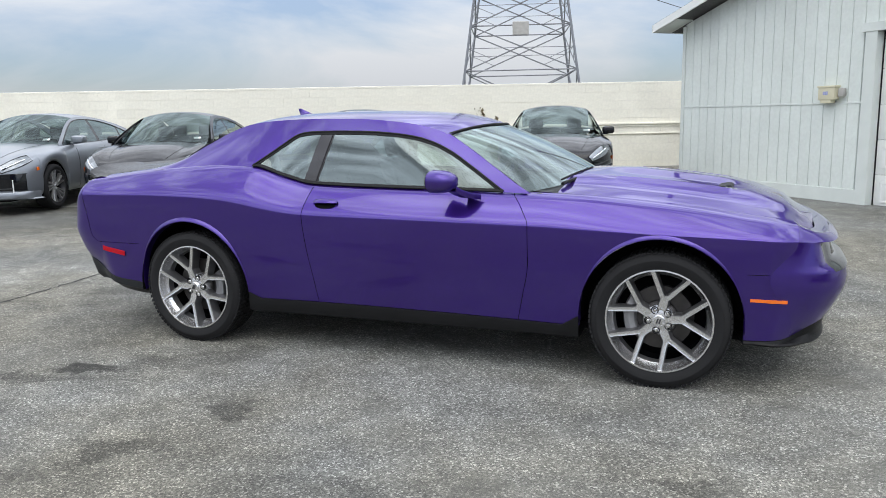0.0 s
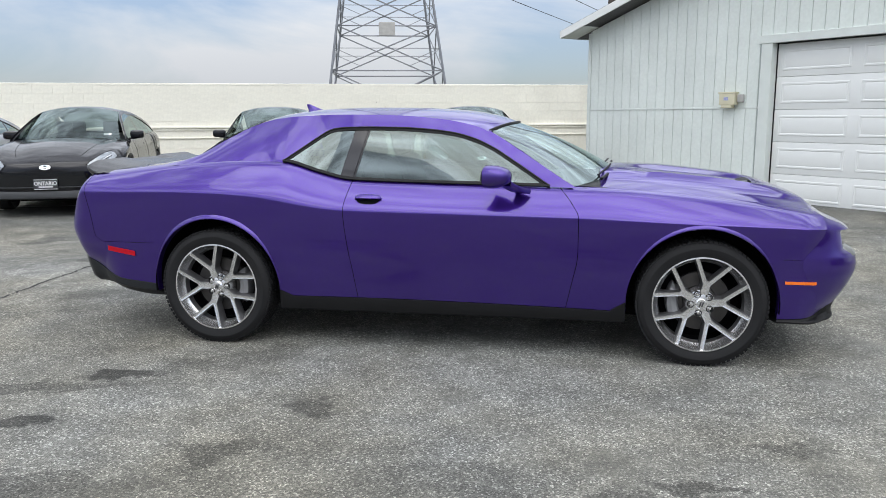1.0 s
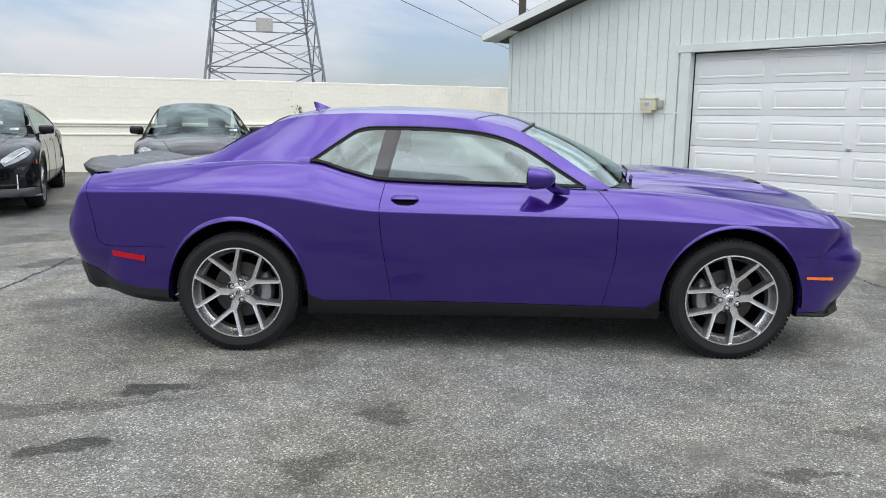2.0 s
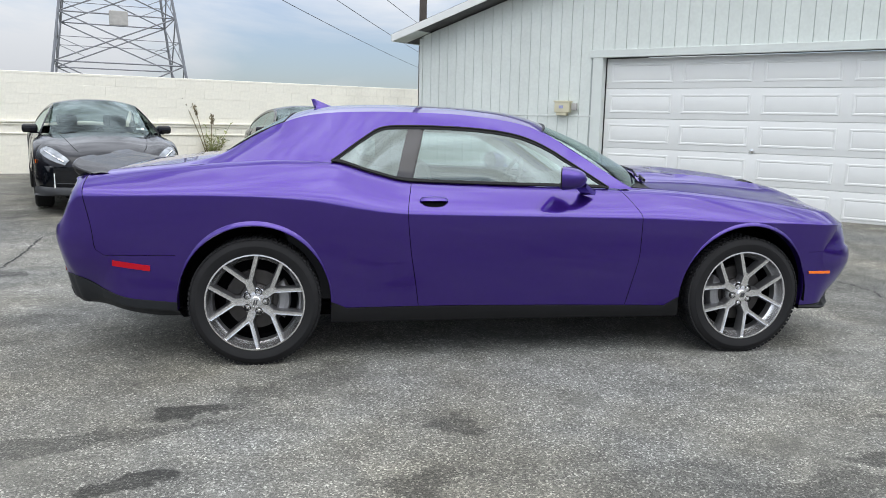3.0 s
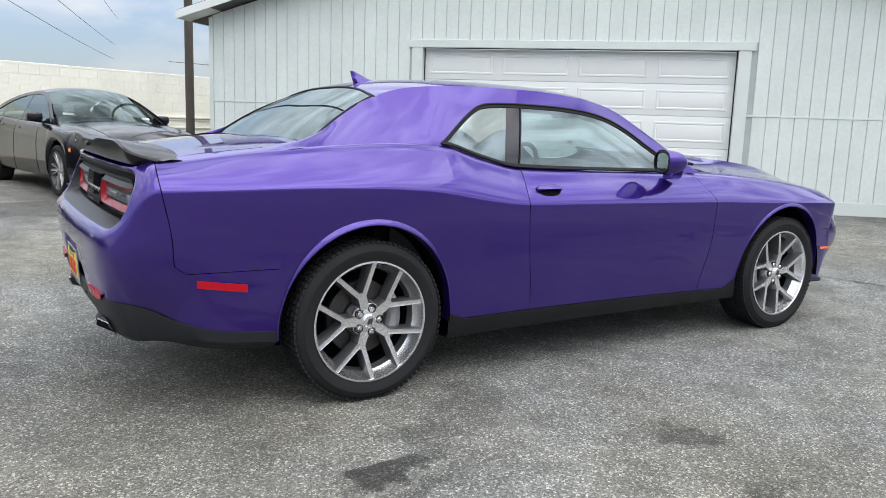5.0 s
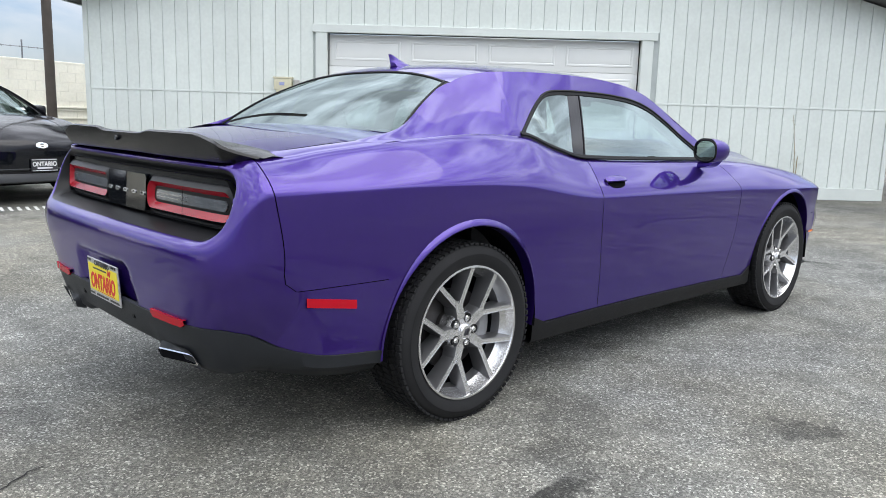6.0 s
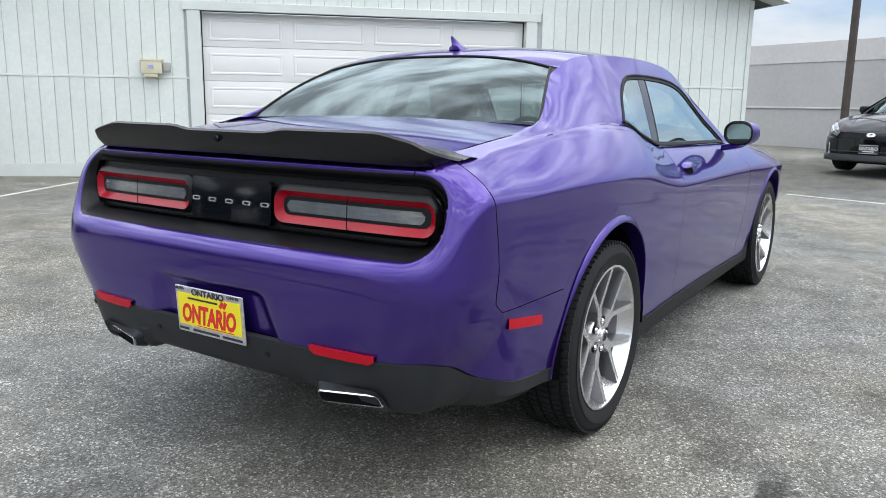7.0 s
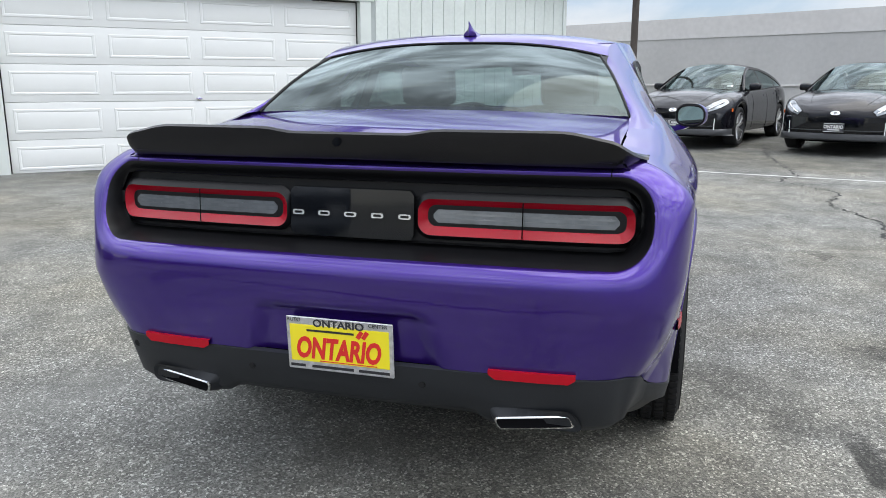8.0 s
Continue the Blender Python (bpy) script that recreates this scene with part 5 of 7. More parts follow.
# side markers, handles, mirrors, antenna
for s in (-1, 1):
    for nm, x0, x1, z0, z1, mat, lab in (("front_marker", 1.912, 2.085, 0.487, 0.508, M_ORANGE, "orange side marker"), ("rear_marker", -2.228, -2.03, 0.556, 0.592, M_REDLENS, "red side marker")):
        bm = bmesh.new()
        rws = []
        for k in range(9):
            x = x0 + (x1 - x0) * k / 8
            c = min(COLS, key=lambda q: abs(q[0] - x))
            y = c[1] - c[2].y * low_inset(x, (z0 + z1) / 2)
            sh = 0.03 * (k / 8 - 0.5) * (1 if nm[0] == "r" else 0.2)
            rws.append([(x, s * (y - 0.01), z0 - sh), (x, s * (y + 0.006), z0 + 0.003 - sh), (x, s * (y + 0.005), z1 - 0.003 - sh), (x, s * (y - 0.01), z1 - sh)])
        add_grid(bm, rws)
        part(nm, bm, mat, coupe, lab)
    door_y = lambda z: W(-0.473) - top_inset(-0.473, (z - ZC(-0.473)) / (ZE(-0.473) - ZC(-0.473)))
    yh = door_y(0.932)
    bm = bmesh.new()
    rws = []
    for k in range(17):
        u = -1 + 2 * k / 16
        e = math.sqrt(max(1 - abs(u) ** 3.2, 0))
        rws.append([(0.088 * u, s * 0.000, 0.0), (0.088 * u, s * (0.010 + 0.016 * e), 0.001 + 0.002 * e), (0.088 * u, s * (0.012 + 0.019 * e), 0.007), (0.088 * u, s * (0.008 + 0.014 * e), 0.010 + 0.010 * e), (0.087 * u, s * 0.001, 0.014 + 0.012 * e)])
    add_grid(bm, rws)
    ob = part("door_handle", bm, M_PAINT, coupe, "purple pull door handle", 50)
    ob.matrix_local = pose(-0.473, s * (yh - 0.003), 0.9285, s * 4, 0, 0) @ Matrix.Diagonal((0.92, 1, 1.25, 1))
    # no recess is cut: a near-black half-moon on the skin paints its shade
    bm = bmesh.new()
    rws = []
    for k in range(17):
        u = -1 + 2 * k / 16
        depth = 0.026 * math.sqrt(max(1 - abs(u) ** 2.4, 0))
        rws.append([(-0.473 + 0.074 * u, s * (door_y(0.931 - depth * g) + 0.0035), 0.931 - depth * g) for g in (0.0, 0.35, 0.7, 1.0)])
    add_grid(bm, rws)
    part("pocket_shade", bm, M_CAVITY, coupe, "dark patch painted as the handle recess's shade")
    mir = new("door_mirror")
    mir.parent = coupe
    mir.matrix_local = pose(0.325, s * 0.955, 1.078, 0, 0, 20 * s)
    tagged(mir, "purple door mirror on a short arm")
    bm = bmesh.new()
    rws = []
    for i in range(13):
        f = i / 12
        sx = -0.060 + 0.142 * f
        h, wd = 0.066 * math.sqrt(max(1 - f ** 2.4, 0.0)), 0.086 * math.sqrt(max(1 - f ** 2.8, 0.0))
        rws.append([(sx, s * (0.02 + wd * abs(math.cos(a)) ** 0.75 * (1 if math.cos(a) >= 0 else -1)), 0.0 + h * abs(math.sin(a)) ** 0.8 * (1 if math.sin(a) >= 0 else -1)) for a in [k * math.tau / 28 for k in range(29)]])
    add_grid(bm, rws)
    part("mirror_shell", clean(bm), M_PAINT, mir, "purple mirror shell", 50)
    bm = bmesh.new()
    ring = [(-0.058, s * (0.02 + 0.074 * abs(math.cos(a)) ** 0.75 * (1 if math.cos(a) >= 0 else -1)), 0.056 * abs(math.sin(a)) ** 0.8 * (1 if math.sin(a) >= 0 else -1)) for a in [k * math.tau / 28 for k in range(28)]]
    bm.faces.new([bm.verts.new(p) for p in ring])
    part("mirror_glass", bm, material("mirror glass", (0.42, 0.50, 0.50), 0.03, 1.0, vary=0.01), mir, "mirror glass")
    bm = bmesh.new()
    rim = [(-0.062, s * (0.02 + 0.082 * abs(math.cos(a)) ** 0.75 * (1 if math.cos(a) >= 0 else -1)), 0.056 * abs(math.sin(a)) ** 0.8 * (1 if math.sin(a) >= 0 else -1)) for a in [k * math.tau / 28 for k in range(29)]]
    add_tube(bm, rim, 0.006, 6, False)
    part("mirror_bezel", bm, M_BLACKPL, mir, "black mirror bezel")
    bm = bmesh.new()
    add_grid(bm, [[(q + r * c, s * y, z + 0.016 * d) for c, d in ((-1, -1), (-1.1, 0), (-1, 1), (1, 1), (1.1, 0), (1, -1), (-1, -1))] for y, z, q, r in ((0.01, -0.035, 0.045, 0.030), (-0.02, -0.055, 0.060, 0.028), (-0.06, -0.072, 0.075, 0.030), (-0.10, -0.082, 0.082, 0.036), (-0.145, -0.090, 0.085, 0.044))])
    part("mirror_foot", bm, M_PAINT, mir, "purple mirror arm", 40)
bm = bmesh.new()
rws = []
for z, hw in ((1.452, 0.036), (1.464, 0.030), (1.474, 0.014), (1.488, 0.007), (1.500, 0.004), (1.510, 0.002)):
    f = (z - 1.452) / 0.058
    xb, xf = -1.150 - 0.018 * f, -0.965 - 0.180 * f ** 0.7
    rws.append([(xb, 0, z), (xb + 0.015, hw * 0.8, z), ((xb + xf) / 2, hw, z), (xf - 0.008, hw * 0.5, z), (xf, 0, z), (xf - 0.008, -hw * 0.5, z), ((xb + xf) / 2, -hw, z), (xb + 0.015, -hw * 0.8, z), (xb, 0, z)])
bm = bmesh.new()
add_grid(bm, rws)
part("roof_antenna", clean(bm), M_PAINT, coupe, "purple shark fin antenna", 40)

# nose: dark grille slot and lamps
for y in (-0.58, -0.38, 0.38, 0.58):
    bm = bmesh.new()
    add_lathe(bm, [(0.0001, -0.03), (0.04, -0.026), (0.052, -0.018), (0.056, 0.01)], 24)
    ob = part("headlamp", bm, M_CLEARLENS, coupe, "round headlamp")
    ob.matrix_local = pose(2.268 - 0.068 * (abs(y) > 0.5), y, 0.722, 0, 0, 90)
# wipers
for y0, y1 in ((-0.62, -0.05), (0.02, 0.55)):
    bm = bmesh.new()
    add_tube(bm, [(0.905, y0, 1.046), (0.975, (y0 + y1) / 2, 1.072), (1.0, y1, 1.083)], 0.010, 6)
    add_tube(bm, [(0.885, y0 * 0.9, 1.064), (0.945, (y0 + y1) / 2, 1.094), (0.975, y1, 1.102)], 0.006, 5)
    part("wiper", bm, M_BLACKPL, coupe, "black wiper arm")

# wheels
for x, ph in ((-AX, 36), (AX, 5)):
    for s in (-1, 1):
        build_wheel(coupe, pose(x, s * 0.812, 0.362, 0, 0, 0 if s < 0 else 180), 0.364, 0.272, 0.235, ph, y_spoke)
        bm = bmesh.new()
        side = 1 if x < 0 else -1
        arc = []
        for k in range(13):
            a = radians(-36 + 6 * k)
            e = 1 - smoothstep(24, 36, abs(-36 + 6 * k)) * 0.5
            ring = [(0.122, 0.03), (0.122, -0.030 * e), (0.134, -0.047 * e), (0.160, -0.056 * e), (0.184, -0.046 * e), (0.192, -0.02), (0.192, 0.03), (0.122, 0.03)]
            arc.append([(r * math.cos(a), y, r * math.sin(a)) for r, y in ring])
        add_grid(bm, arc)
        for end in (arc[0], arc[-1]):
            bm.faces.new([bm.verts.new(p) for p in end[:-1]])
        clean(bm)
        if side < 0:
            bmesh.ops.transform(bm, matrix=Matrix.Rotation(math.pi, 4, "Z") @ Matrix.Diagonal((1, -1, 1, 1)), verts=bm.verts)
        if s > 0:
            bmesh.ops.transform(bm, matrix=Matrix.Diagonal((1, -1, 1, 1)), verts=bm.verts)
        part("brake_caliper", bm, M_CALIPER, coupe, "grey cast brake caliper").location = (x, s * 0.800, 0.362)

# ---- cabin ----
bm = bmesh.new()
add_box(bm, (-1.6, -0.74, 0.30), (0.75, 0.74, 0.34))
part("cabin_floor", bm, M_CAVITY, coupe, "dark cabin floor")
bm = bmesh.new()
add_grid(bm, [[(-1.70, y, 1.10), (-1.35, y, 1.10), (-1.28, y, 1.04), (-1.22, y, 0.5)] for y in np.linspace(-0.72, 0.72, 9)])
part("parcel_shelf", bm, M_DASH, coupe, "dark parcel shelf")
bm = bmesh.new()
rws = []
for y in np.linspace(-0.74, 0.74, 17):
    hump = 0.03 * math.exp(-((y - 0.36) / 0.2) ** 2)
    rws.append([(1.0, y, 1.0), (0.75, y, 1.015 + hump * 0.5), (0.52, y, 1.0 + hump), (0.45, y, 0.96 + hump), (0.44, y, 0.75), (0.6, y, 0.45)])
add_grid(bm, rws)
part("dashboard", bm, M_DASH, coupe, "dark dashboard")
for s in (-1, 1):
    bm = bmesh.new()
    add_grid(bm, [[side_point(x, belt(x) - 0.003, s, -0.02), side_point(x, belt(x) - 0.03, s, -0.06), (x, s * 0.74, 0.8), (x, s * 0.74, 0.32)] for x in np.linspace(-1.3, 0.8, 22)])
    part("door_card", bm, M_DASH, coupe, "dark inner door panel")
    lining = lambda xs, lo, hi, d: [[side_point(x, lo(x), s, -d - 0.02), side_point(x, lo(x), s, -d), side_point(x, hi(x), s, -d), side_point(x, hi(x), s, -d - 0.02)] for x in xs]
    strip_panel("header_trim", M_LINING, lining(np.linspace(-0.66, 0.60, 40), lambda x: DLO(x) - 0.034 - 0.020 * smoothstep(0.0, 0.3, x), lambda x: DLO(x) + 0.01, 0.045), "grey roof rail lining", 40)
    strip_panel("pillar_trim", M_LINING, lining(np.linspace(-0.70, -0.555, 6), lambda x: belt(x) - 0.02, lambda x: DLO(x) + 0.01, 0.05), "grey door pillar lining", 40)
    inner = lambda x: belt(x) + 0.038 + (DLO(x) - belt(x)) * 0.9 * smoothstep(-0.86, -0.97, x)
    strip_panel("quarter_trim", M_LINING, lining(np.linspace(-1.03, -0.66, 24), lambda x: belt(x) - 0.02, inner, 0.022), "grey lining round the quarter window", 40)
    strip_panel("quarter_trim", M_LINING, lining(np.linspace(-0.93, -0.66, 18), lambda x: DLO(x) - 0.036, lambda x: DLO(x) + 0.01, 0.024), "grey lining round the quarter window", 40)
    strip_panel("rear_pillar_trim", M_LINING, side_rows(-1.30, -1.02, 10, belt, RAIL, s, 6, -0.06), "grey rear pillar lining", 40)
    seat = new("front_seat")
    seat.parent = coupe
    tagged(seat, "dark cloth front seat")
    seat.matrix_local = pose(-0.30, s * 0.36, 0.45)
    bm = bmesh.new()
    add_box(bm, (-0.05, -0.26, 0.0), (0.48, 0.26, 0.16), 0.06, 3)
    part("seat_cushion", bm, M_SEAT, seat)
    bm = bmesh.new()
    add_box(bm, (-0.07, -0.25, 0.0), (0.07, 0.25, 0.62), 0.06, 3, m=Matrix.Translation((-0.05, 0, 0.1)) @ Matrix.Rotation(-0.32, 4, "Y"))
    part("seat_back", bm, M_SEAT, seat)
    bm = bmesh.new()
    add_box(bm, (-0.045, -0.14, 0.0), (0.045, 0.14, 0.19), 0.04, 3, m=Matrix.Translation((-0.245, 0, 0.70)) @ Matrix.Rotation(-0.2, 4, "Y"))
    part("headrest", bm, M_SEAT, seat)
    bm = bmesh.new()
    add_box(bm, (-1.35, s * 0.36 - 0.27, 0.55), (-1.15, s * 0.36 + 0.27, 1.10), 0.07, 3)
    part("rear_seat", bm, M_SEAT, coupe, "dark rear seat back")
bm = bmesh.new()
ring = [(0, 0.185 * math.cos(k * math.tau / 32), 0.185 * math.sin(k * math.tau / 32)) for k in range(33)]
add_tube(bm, ring, 0.016, 8, False)
add_box(bm, (-0.02, -0.17, -0.02), (0.02, 0.17, 0.03), 0.01)
add_box(bm, (-0.03, -0.06, -0.16), (0.03, 0.06, 0.05), 0.02, 2)
ob = part("steering_wheel", bm, M_DASH, coupe, "dark steering wheel")
ob.matrix_local = pose(0.28, 0.36, 0.955, 0, 22, 0)
bm = bmesh.new()
add_box(bm, (-0.015, -0.11, -0.03), (0.015, 0.11, 0.03), 0.014, 2)
ob = part("rear_view_mirror", bm, M_DASH, coupe, "dark interior mirror")
ob.matrix_local = pose(0.36, 0, 1.335)


# ---- garage building ----
GX, GY = 3.606, 7.339
GTURN = math.degrees(math.atan2(-0.7124, 0.7018))
GZ = 0.05
GARAGE = pose(GX, GY, GZ, 0, 0, GTURN)
garage = empty("garage_building", GARAGE, "pale grey-green sided garage with a wide white door", "building")
S0, S1, DOORW, DOORH, RIDGE, PITCH = -3.90, 8.85, 4.90, 2.43, 2.475, 0.285
EAVE = 2.96


def roof_under(x):
    """Height of the soffit line of the gable at x along the wall."""
    return EAVE - 0.03 + PITCH * (RIDGE - S0 - abs(x - RIDGE))


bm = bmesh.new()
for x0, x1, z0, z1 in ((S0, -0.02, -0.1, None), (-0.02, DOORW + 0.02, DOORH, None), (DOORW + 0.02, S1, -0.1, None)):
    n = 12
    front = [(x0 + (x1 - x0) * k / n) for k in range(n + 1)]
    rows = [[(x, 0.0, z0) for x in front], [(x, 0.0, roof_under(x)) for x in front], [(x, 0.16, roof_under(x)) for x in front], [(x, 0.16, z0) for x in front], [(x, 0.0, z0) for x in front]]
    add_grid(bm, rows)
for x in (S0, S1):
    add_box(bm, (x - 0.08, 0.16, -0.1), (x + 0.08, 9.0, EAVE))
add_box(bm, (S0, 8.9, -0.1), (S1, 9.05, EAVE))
# coloured darker than the boards, so the grooves' shade is in the paint
part("wall", bm, material("siding groove shade", (0.44, 0.475, 0.465), 0.8, vary=0.08), garage, "wall behind the boards, darkened as groove shade", 20)
bm = bmesh.new()
for s in (-1, 1):
    xe = RIDGE + s * (RIDGE - S0 + 0.40)
    z0, z1 = roof_under(RIDGE) + 0.03, roof_under(xe) + 0.03
    prof = [(RIDGE, z0), (xe, z1), (xe, z1 + 0.14), (RIDGE, z0 + 0.14)]
    a = [bm.verts.new((x, -0.385, z)) for x, z in prof]
    b = [bm.verts.new((x, 9.3, z)) for x, z in prof]
    bm.faces.new(a), bm.faces.new(b)
    for k in range(4):
        bm.faces.new((a[k], a[(k + 1) % 4], b[(k + 1) % 4], b[k]))
part("roof", bm, M_ROOF, garage, "grey shingled gable roof")
for s in (-1, 1):
    xe = RIDGE + s * (RIDGE - S0 + 0.405)
    bm = bmesh.new()
    z0, z1 = roof_under(RIDGE) + 0.02, roof_under(xe) + 0.02
    prof = [(RIDGE, z0), (xe, z1), (xe, z1 + 0.135), (RIDGE, z0 + 0.135)]
    add_prism(bm, prof, -0.41, -0.386)
    part("barge_board", bm, M_DOORW, garage, "painted barge board")
    bm = bmesh.new()
    add_prism(bm, [(xe, z1), (xe + s * 0.02, z1), (xe + s * 0.02, z1 + 0.135), (xe, z1 + 0.135)], -0.41, 9.3)
    part("eave_board", bm, M_TRIM, garage, "painted eave board")
    bm = bmesh.new()
    prof = [(RIDGE + s * (RIDGE - S0 - 0.2), roof_under(RIDGE + s * (RIDGE - S0 - 0.2)) + 0.026), (xe, z1 + 0.008), (xe, z1 - 0.004), (RIDGE + s * (RIDGE - S0 - 0.2), roof_under(RIDGE + s * (RIDGE - S0 - 0.2)) + 0.012)]
    add_prism(bm, prof, -0.384, -0.002)
    part("soffit", bm, M_TRIM, garage, "painted soffit boards")
# base board, belt moulding, corner and door trim
for nm, boxes, lab in (("base_board", [((S0 - 0.02, -0.03, -0.06), (-0.20, 0, 0.235)), ((DOORW + 0.20, -0.03, -0.06), (S1 + 0.02, 0, 0.235))], "painted base board"),
                       ("belt_moulding", [((S0, -0.024, 1.4545), (-0.20, 0, 1.4855)), ((DOORW + 0.20, -0.024, 1.4545), (S1, 0, 1.4855))], "thin horizontal moulding"),
                       ("corner_board", [((S0 - 0.02, -0.034, 0.236), (S0 + 0.055, 0, 2.9)), ((S1 - 0.055, -0.034, 0.236), (S1 + 0.02, 0, 2.9))], "painted corner board"),
                       ("door_casing", [((-0.195, -0.045, -0.06), (-0.015, 0.12, DOORH)), ((DOORW + 0.015, -0.045, -0.06), (DOORW + 0.195, 0.12, DOORH))], "painted door casing")):
    for lo, hi in boxes:
        bm = bmesh.new()
        add_box(bm, lo, hi, 0.004)
        part(nm, bm, M_TRIM, garage, lab)
bm = bmesh.new()
add_box(bm, (-0.25, -0.055, DOORH), (DOORW + 0.25, 0.12, DOORH + 0.125), 0.005)
part("door_header", bm, M_TRIM, garage, "painted door header board")
for x in (-0.012, DOORW + 0.012):
    bm = bmesh.new()
    add_box(bm, (x - 0.012, 0.09, -0.05), (x + 0.012, 0.13, DOORH))
    part("weather_strip", bm, M_BLACKPL, garage, "dark weather strip")
# sectional door: five sections of four raised panels
door = new("garage_door")
door.parent = garage
tagged(door, "white sectional garage door, closed")
SH = (DOORH + 0.02) / 5
for r in range(5):
    bm = bmesh.new()
    add_box(bm, (0.0, 0.10, -0.03 + r * SH), (DOORW, 0.14, -0.03 + (r + 1) * SH - 0.004), 0.006, 2)
    part("door_section", bm, M_DOORW, door)
for r in range(5):
    for c in range(4):
        bm = bmesh.new()
        cw = DOORW / 4
        x0, x1, z0, z1 = -0.53, 0.53, -0.155, 0.155
        rings = []
        for q, y in ((0.0, 0.0), (0.010, -0.006), (0.03, -0.006), (0.042, 0.0), (0.062, -0.006)):
            rings.append([bm.verts.new(p) for p in ((x0 + q, y, z0 + q), (x1 - q, y, z0 + q), (x1 - q, y, z1 - q), (x0 + q, y, z1 - q))])
        for r0, r1 in zip(rings, rings[1:]):
            for k in range(4):
                bm.faces.new((r0[k], r0[(k + 1) % 4], r1[(k + 1) % 4], r1[k]))
        bm.faces.new(rings[-1])
        ob = part("raised_panel", bm, M_DOORW, door, "", 20)
        ob.location = ((c + 0.5) * cw, 0.0985, -0.03 + (r + 0.5) * SH)
bm = bmesh.new()
add_lathe(bm, [(0.0001, 0.0), (0.012, 0.0), (0.014, 0.01), (0.03, 0.012), (0.03, 0.03)], 16)
add_box(bm, (-0.045, 0.0, -0.006), (0.045, 0.012, 0.006), 0.003)
ob = part("door_lock", bm, M_CHROME, door, "metal door lock")
ob.location = (DOORW / 2, 0.075, 0.98)
# meter box on the wall
box = empty("junction_box", GARAGE @ pose(-0.70, -0.03, 1.46), "beige plastic junction box on the garage wall", "utility box")
bm = bmesh.new()
add_box(bm, (-0.14, -0.11, 0.06), (0.14, 0.0, 0.26), 0.012, 2)
add_box(bm, (-0.11, -0.10, 0.01), (0.08, 0.0, 0.07), 0.012, 2)
part("box_body", bm, M_BEIGE, box)
bm = bmesh.new()
add_box(bm, (-0.155, -0.118, 0.235), (0.155, 0.0, 0.262), 0.006, 2)
part("box_lid", bm, M_BEIGE, box)
bm = bmesh.new()
add_box(bm, (-0.05, -0.114, 0.13), (0.03, -0.108, 0.18))
part("box_label", bm, material("blue and white label", (0.35, 0.38, 0.6), 0.5, vary=0.4, scale=70), box, "small blue label")
bm = bmesh.new()
add_box(bm, (0.16, -0.06, 0.10), (0.25, 0.0, 0.22), 0.008, 2)
part("side_box", bm, M_CONC, box, "small grey side box")
# siding boards
PITCHB = 0.2037
nb = round((S1 - S0) / PITCHB)
for i in range(nb):
    x0, x1 = S0 + 0.055 + i * (S1 - S0 - 0.11) / nb + 0.0035, S0 + 0.055 + (i + 1) * (S1 - S0 - 0.11) / nb - 0.0035
    xm = (x0 + x1) / 2
    spans = [(0.237, 1.454), (1.486, None)] if (x1 < -0.19 or x0 > DOORW + 0.19) else [(DOORH + 0.127, None)]
    if (x0 < -0.19 < x1) or (x0 < DOORW + 0.19 < x1):
        spans = [(DOORH + 0.127, None)]
    for z0, z1 in spans:
        bm = bmesh.new()
        ta, tb = (roof_under(x0), roof_under(x1)) if z1 is None else (z1, z1)
        q = [(x0, z0), (x1, z0), (x1, tb), (x0, ta)]
        a = [bm.verts.new((x, -0.012, z)) for x, z in q]
        i_ = [bm.verts.new((x + (0.004 if k in (0, 3) else -0.004), -0.016, z)) for k, (x, z) in enumerate(q)]
        b = [bm.verts.new((x, 0.0, z)) for x, z in q]
        bm.faces.new(i_)
        for k in range(4):
            bm.faces.new((a[k], a[(k + 1) % 4], i_[(k + 1) % 4], i_[k]))
            bm.faces.new((b[k], b[(k + 1) % 4], a[(k + 1) % 4], a[k]))
        part("siding_board", bm, M_SIDING, garage, "", 20)

# ---- white block wall behind the cars ----
WA, WOFF, WH = radians(23), 13.1, 1.95
WDIR, WNRM = Vector((math.cos(WA), math.sin(WA), 0)), Vector((-math.sin(WA), math.cos(WA), 0))
WZ = 0.165
WALLM = Matrix.Translation(WNRM * WOFF + Vector((0, 0, WZ))) @ Matrix.Rotation(WA, 4, "Z")
L0, L1 = -26.0, 16.0
bm = bmesh.new()
add_box(bm, (L0, 0.003, -0.2), (L1, 0.2, WH - 0.004))
wall = part("wall_north", bm, M_MORTAR, None, "white painted concrete block wall")
wall.matrix_world = WALLM
tagged(wall, category="wall", kind="structure")
bm = bmesh.new()
for z0, z1, d in ((0.955, 0.985, 0.03), (1.005, 1.04, 0.05), (0.775, 0.80, 0.03)):
    add_box(bm, (L0, -d, z0), (L1, 0.004, z1), 0.004)
ob = part("wall_rail", bm, M_BLOCK, wall, "painted horizontal ledge")

# ---- grey warehouse wall to the east ----
EA, EOFF, EH = radians(-119), 15.5, 2.72
EN = Vector((-math.sin(EA), math.cos(EA), 0))
EASTM = Matrix.Translation(EN * EOFF + Vector((0, 0, 0.165))) @ Matrix.Rotation(EA, 4, "Z")
bm = bmesh.new()
add_box(bm, (-16, 0.0, -0.2), (30, 0.3, EH))
east = part("wall_east", bm, M_GREYWALL, None, "grey painted warehouse wall")
east.matrix_world = EASTM
tagged(east, category="wall", kind="structure")
bm = bmesh.new()
add_box(bm, (-16, -0.02, 2.22), (5.4, -0.002, EH + 0.01))
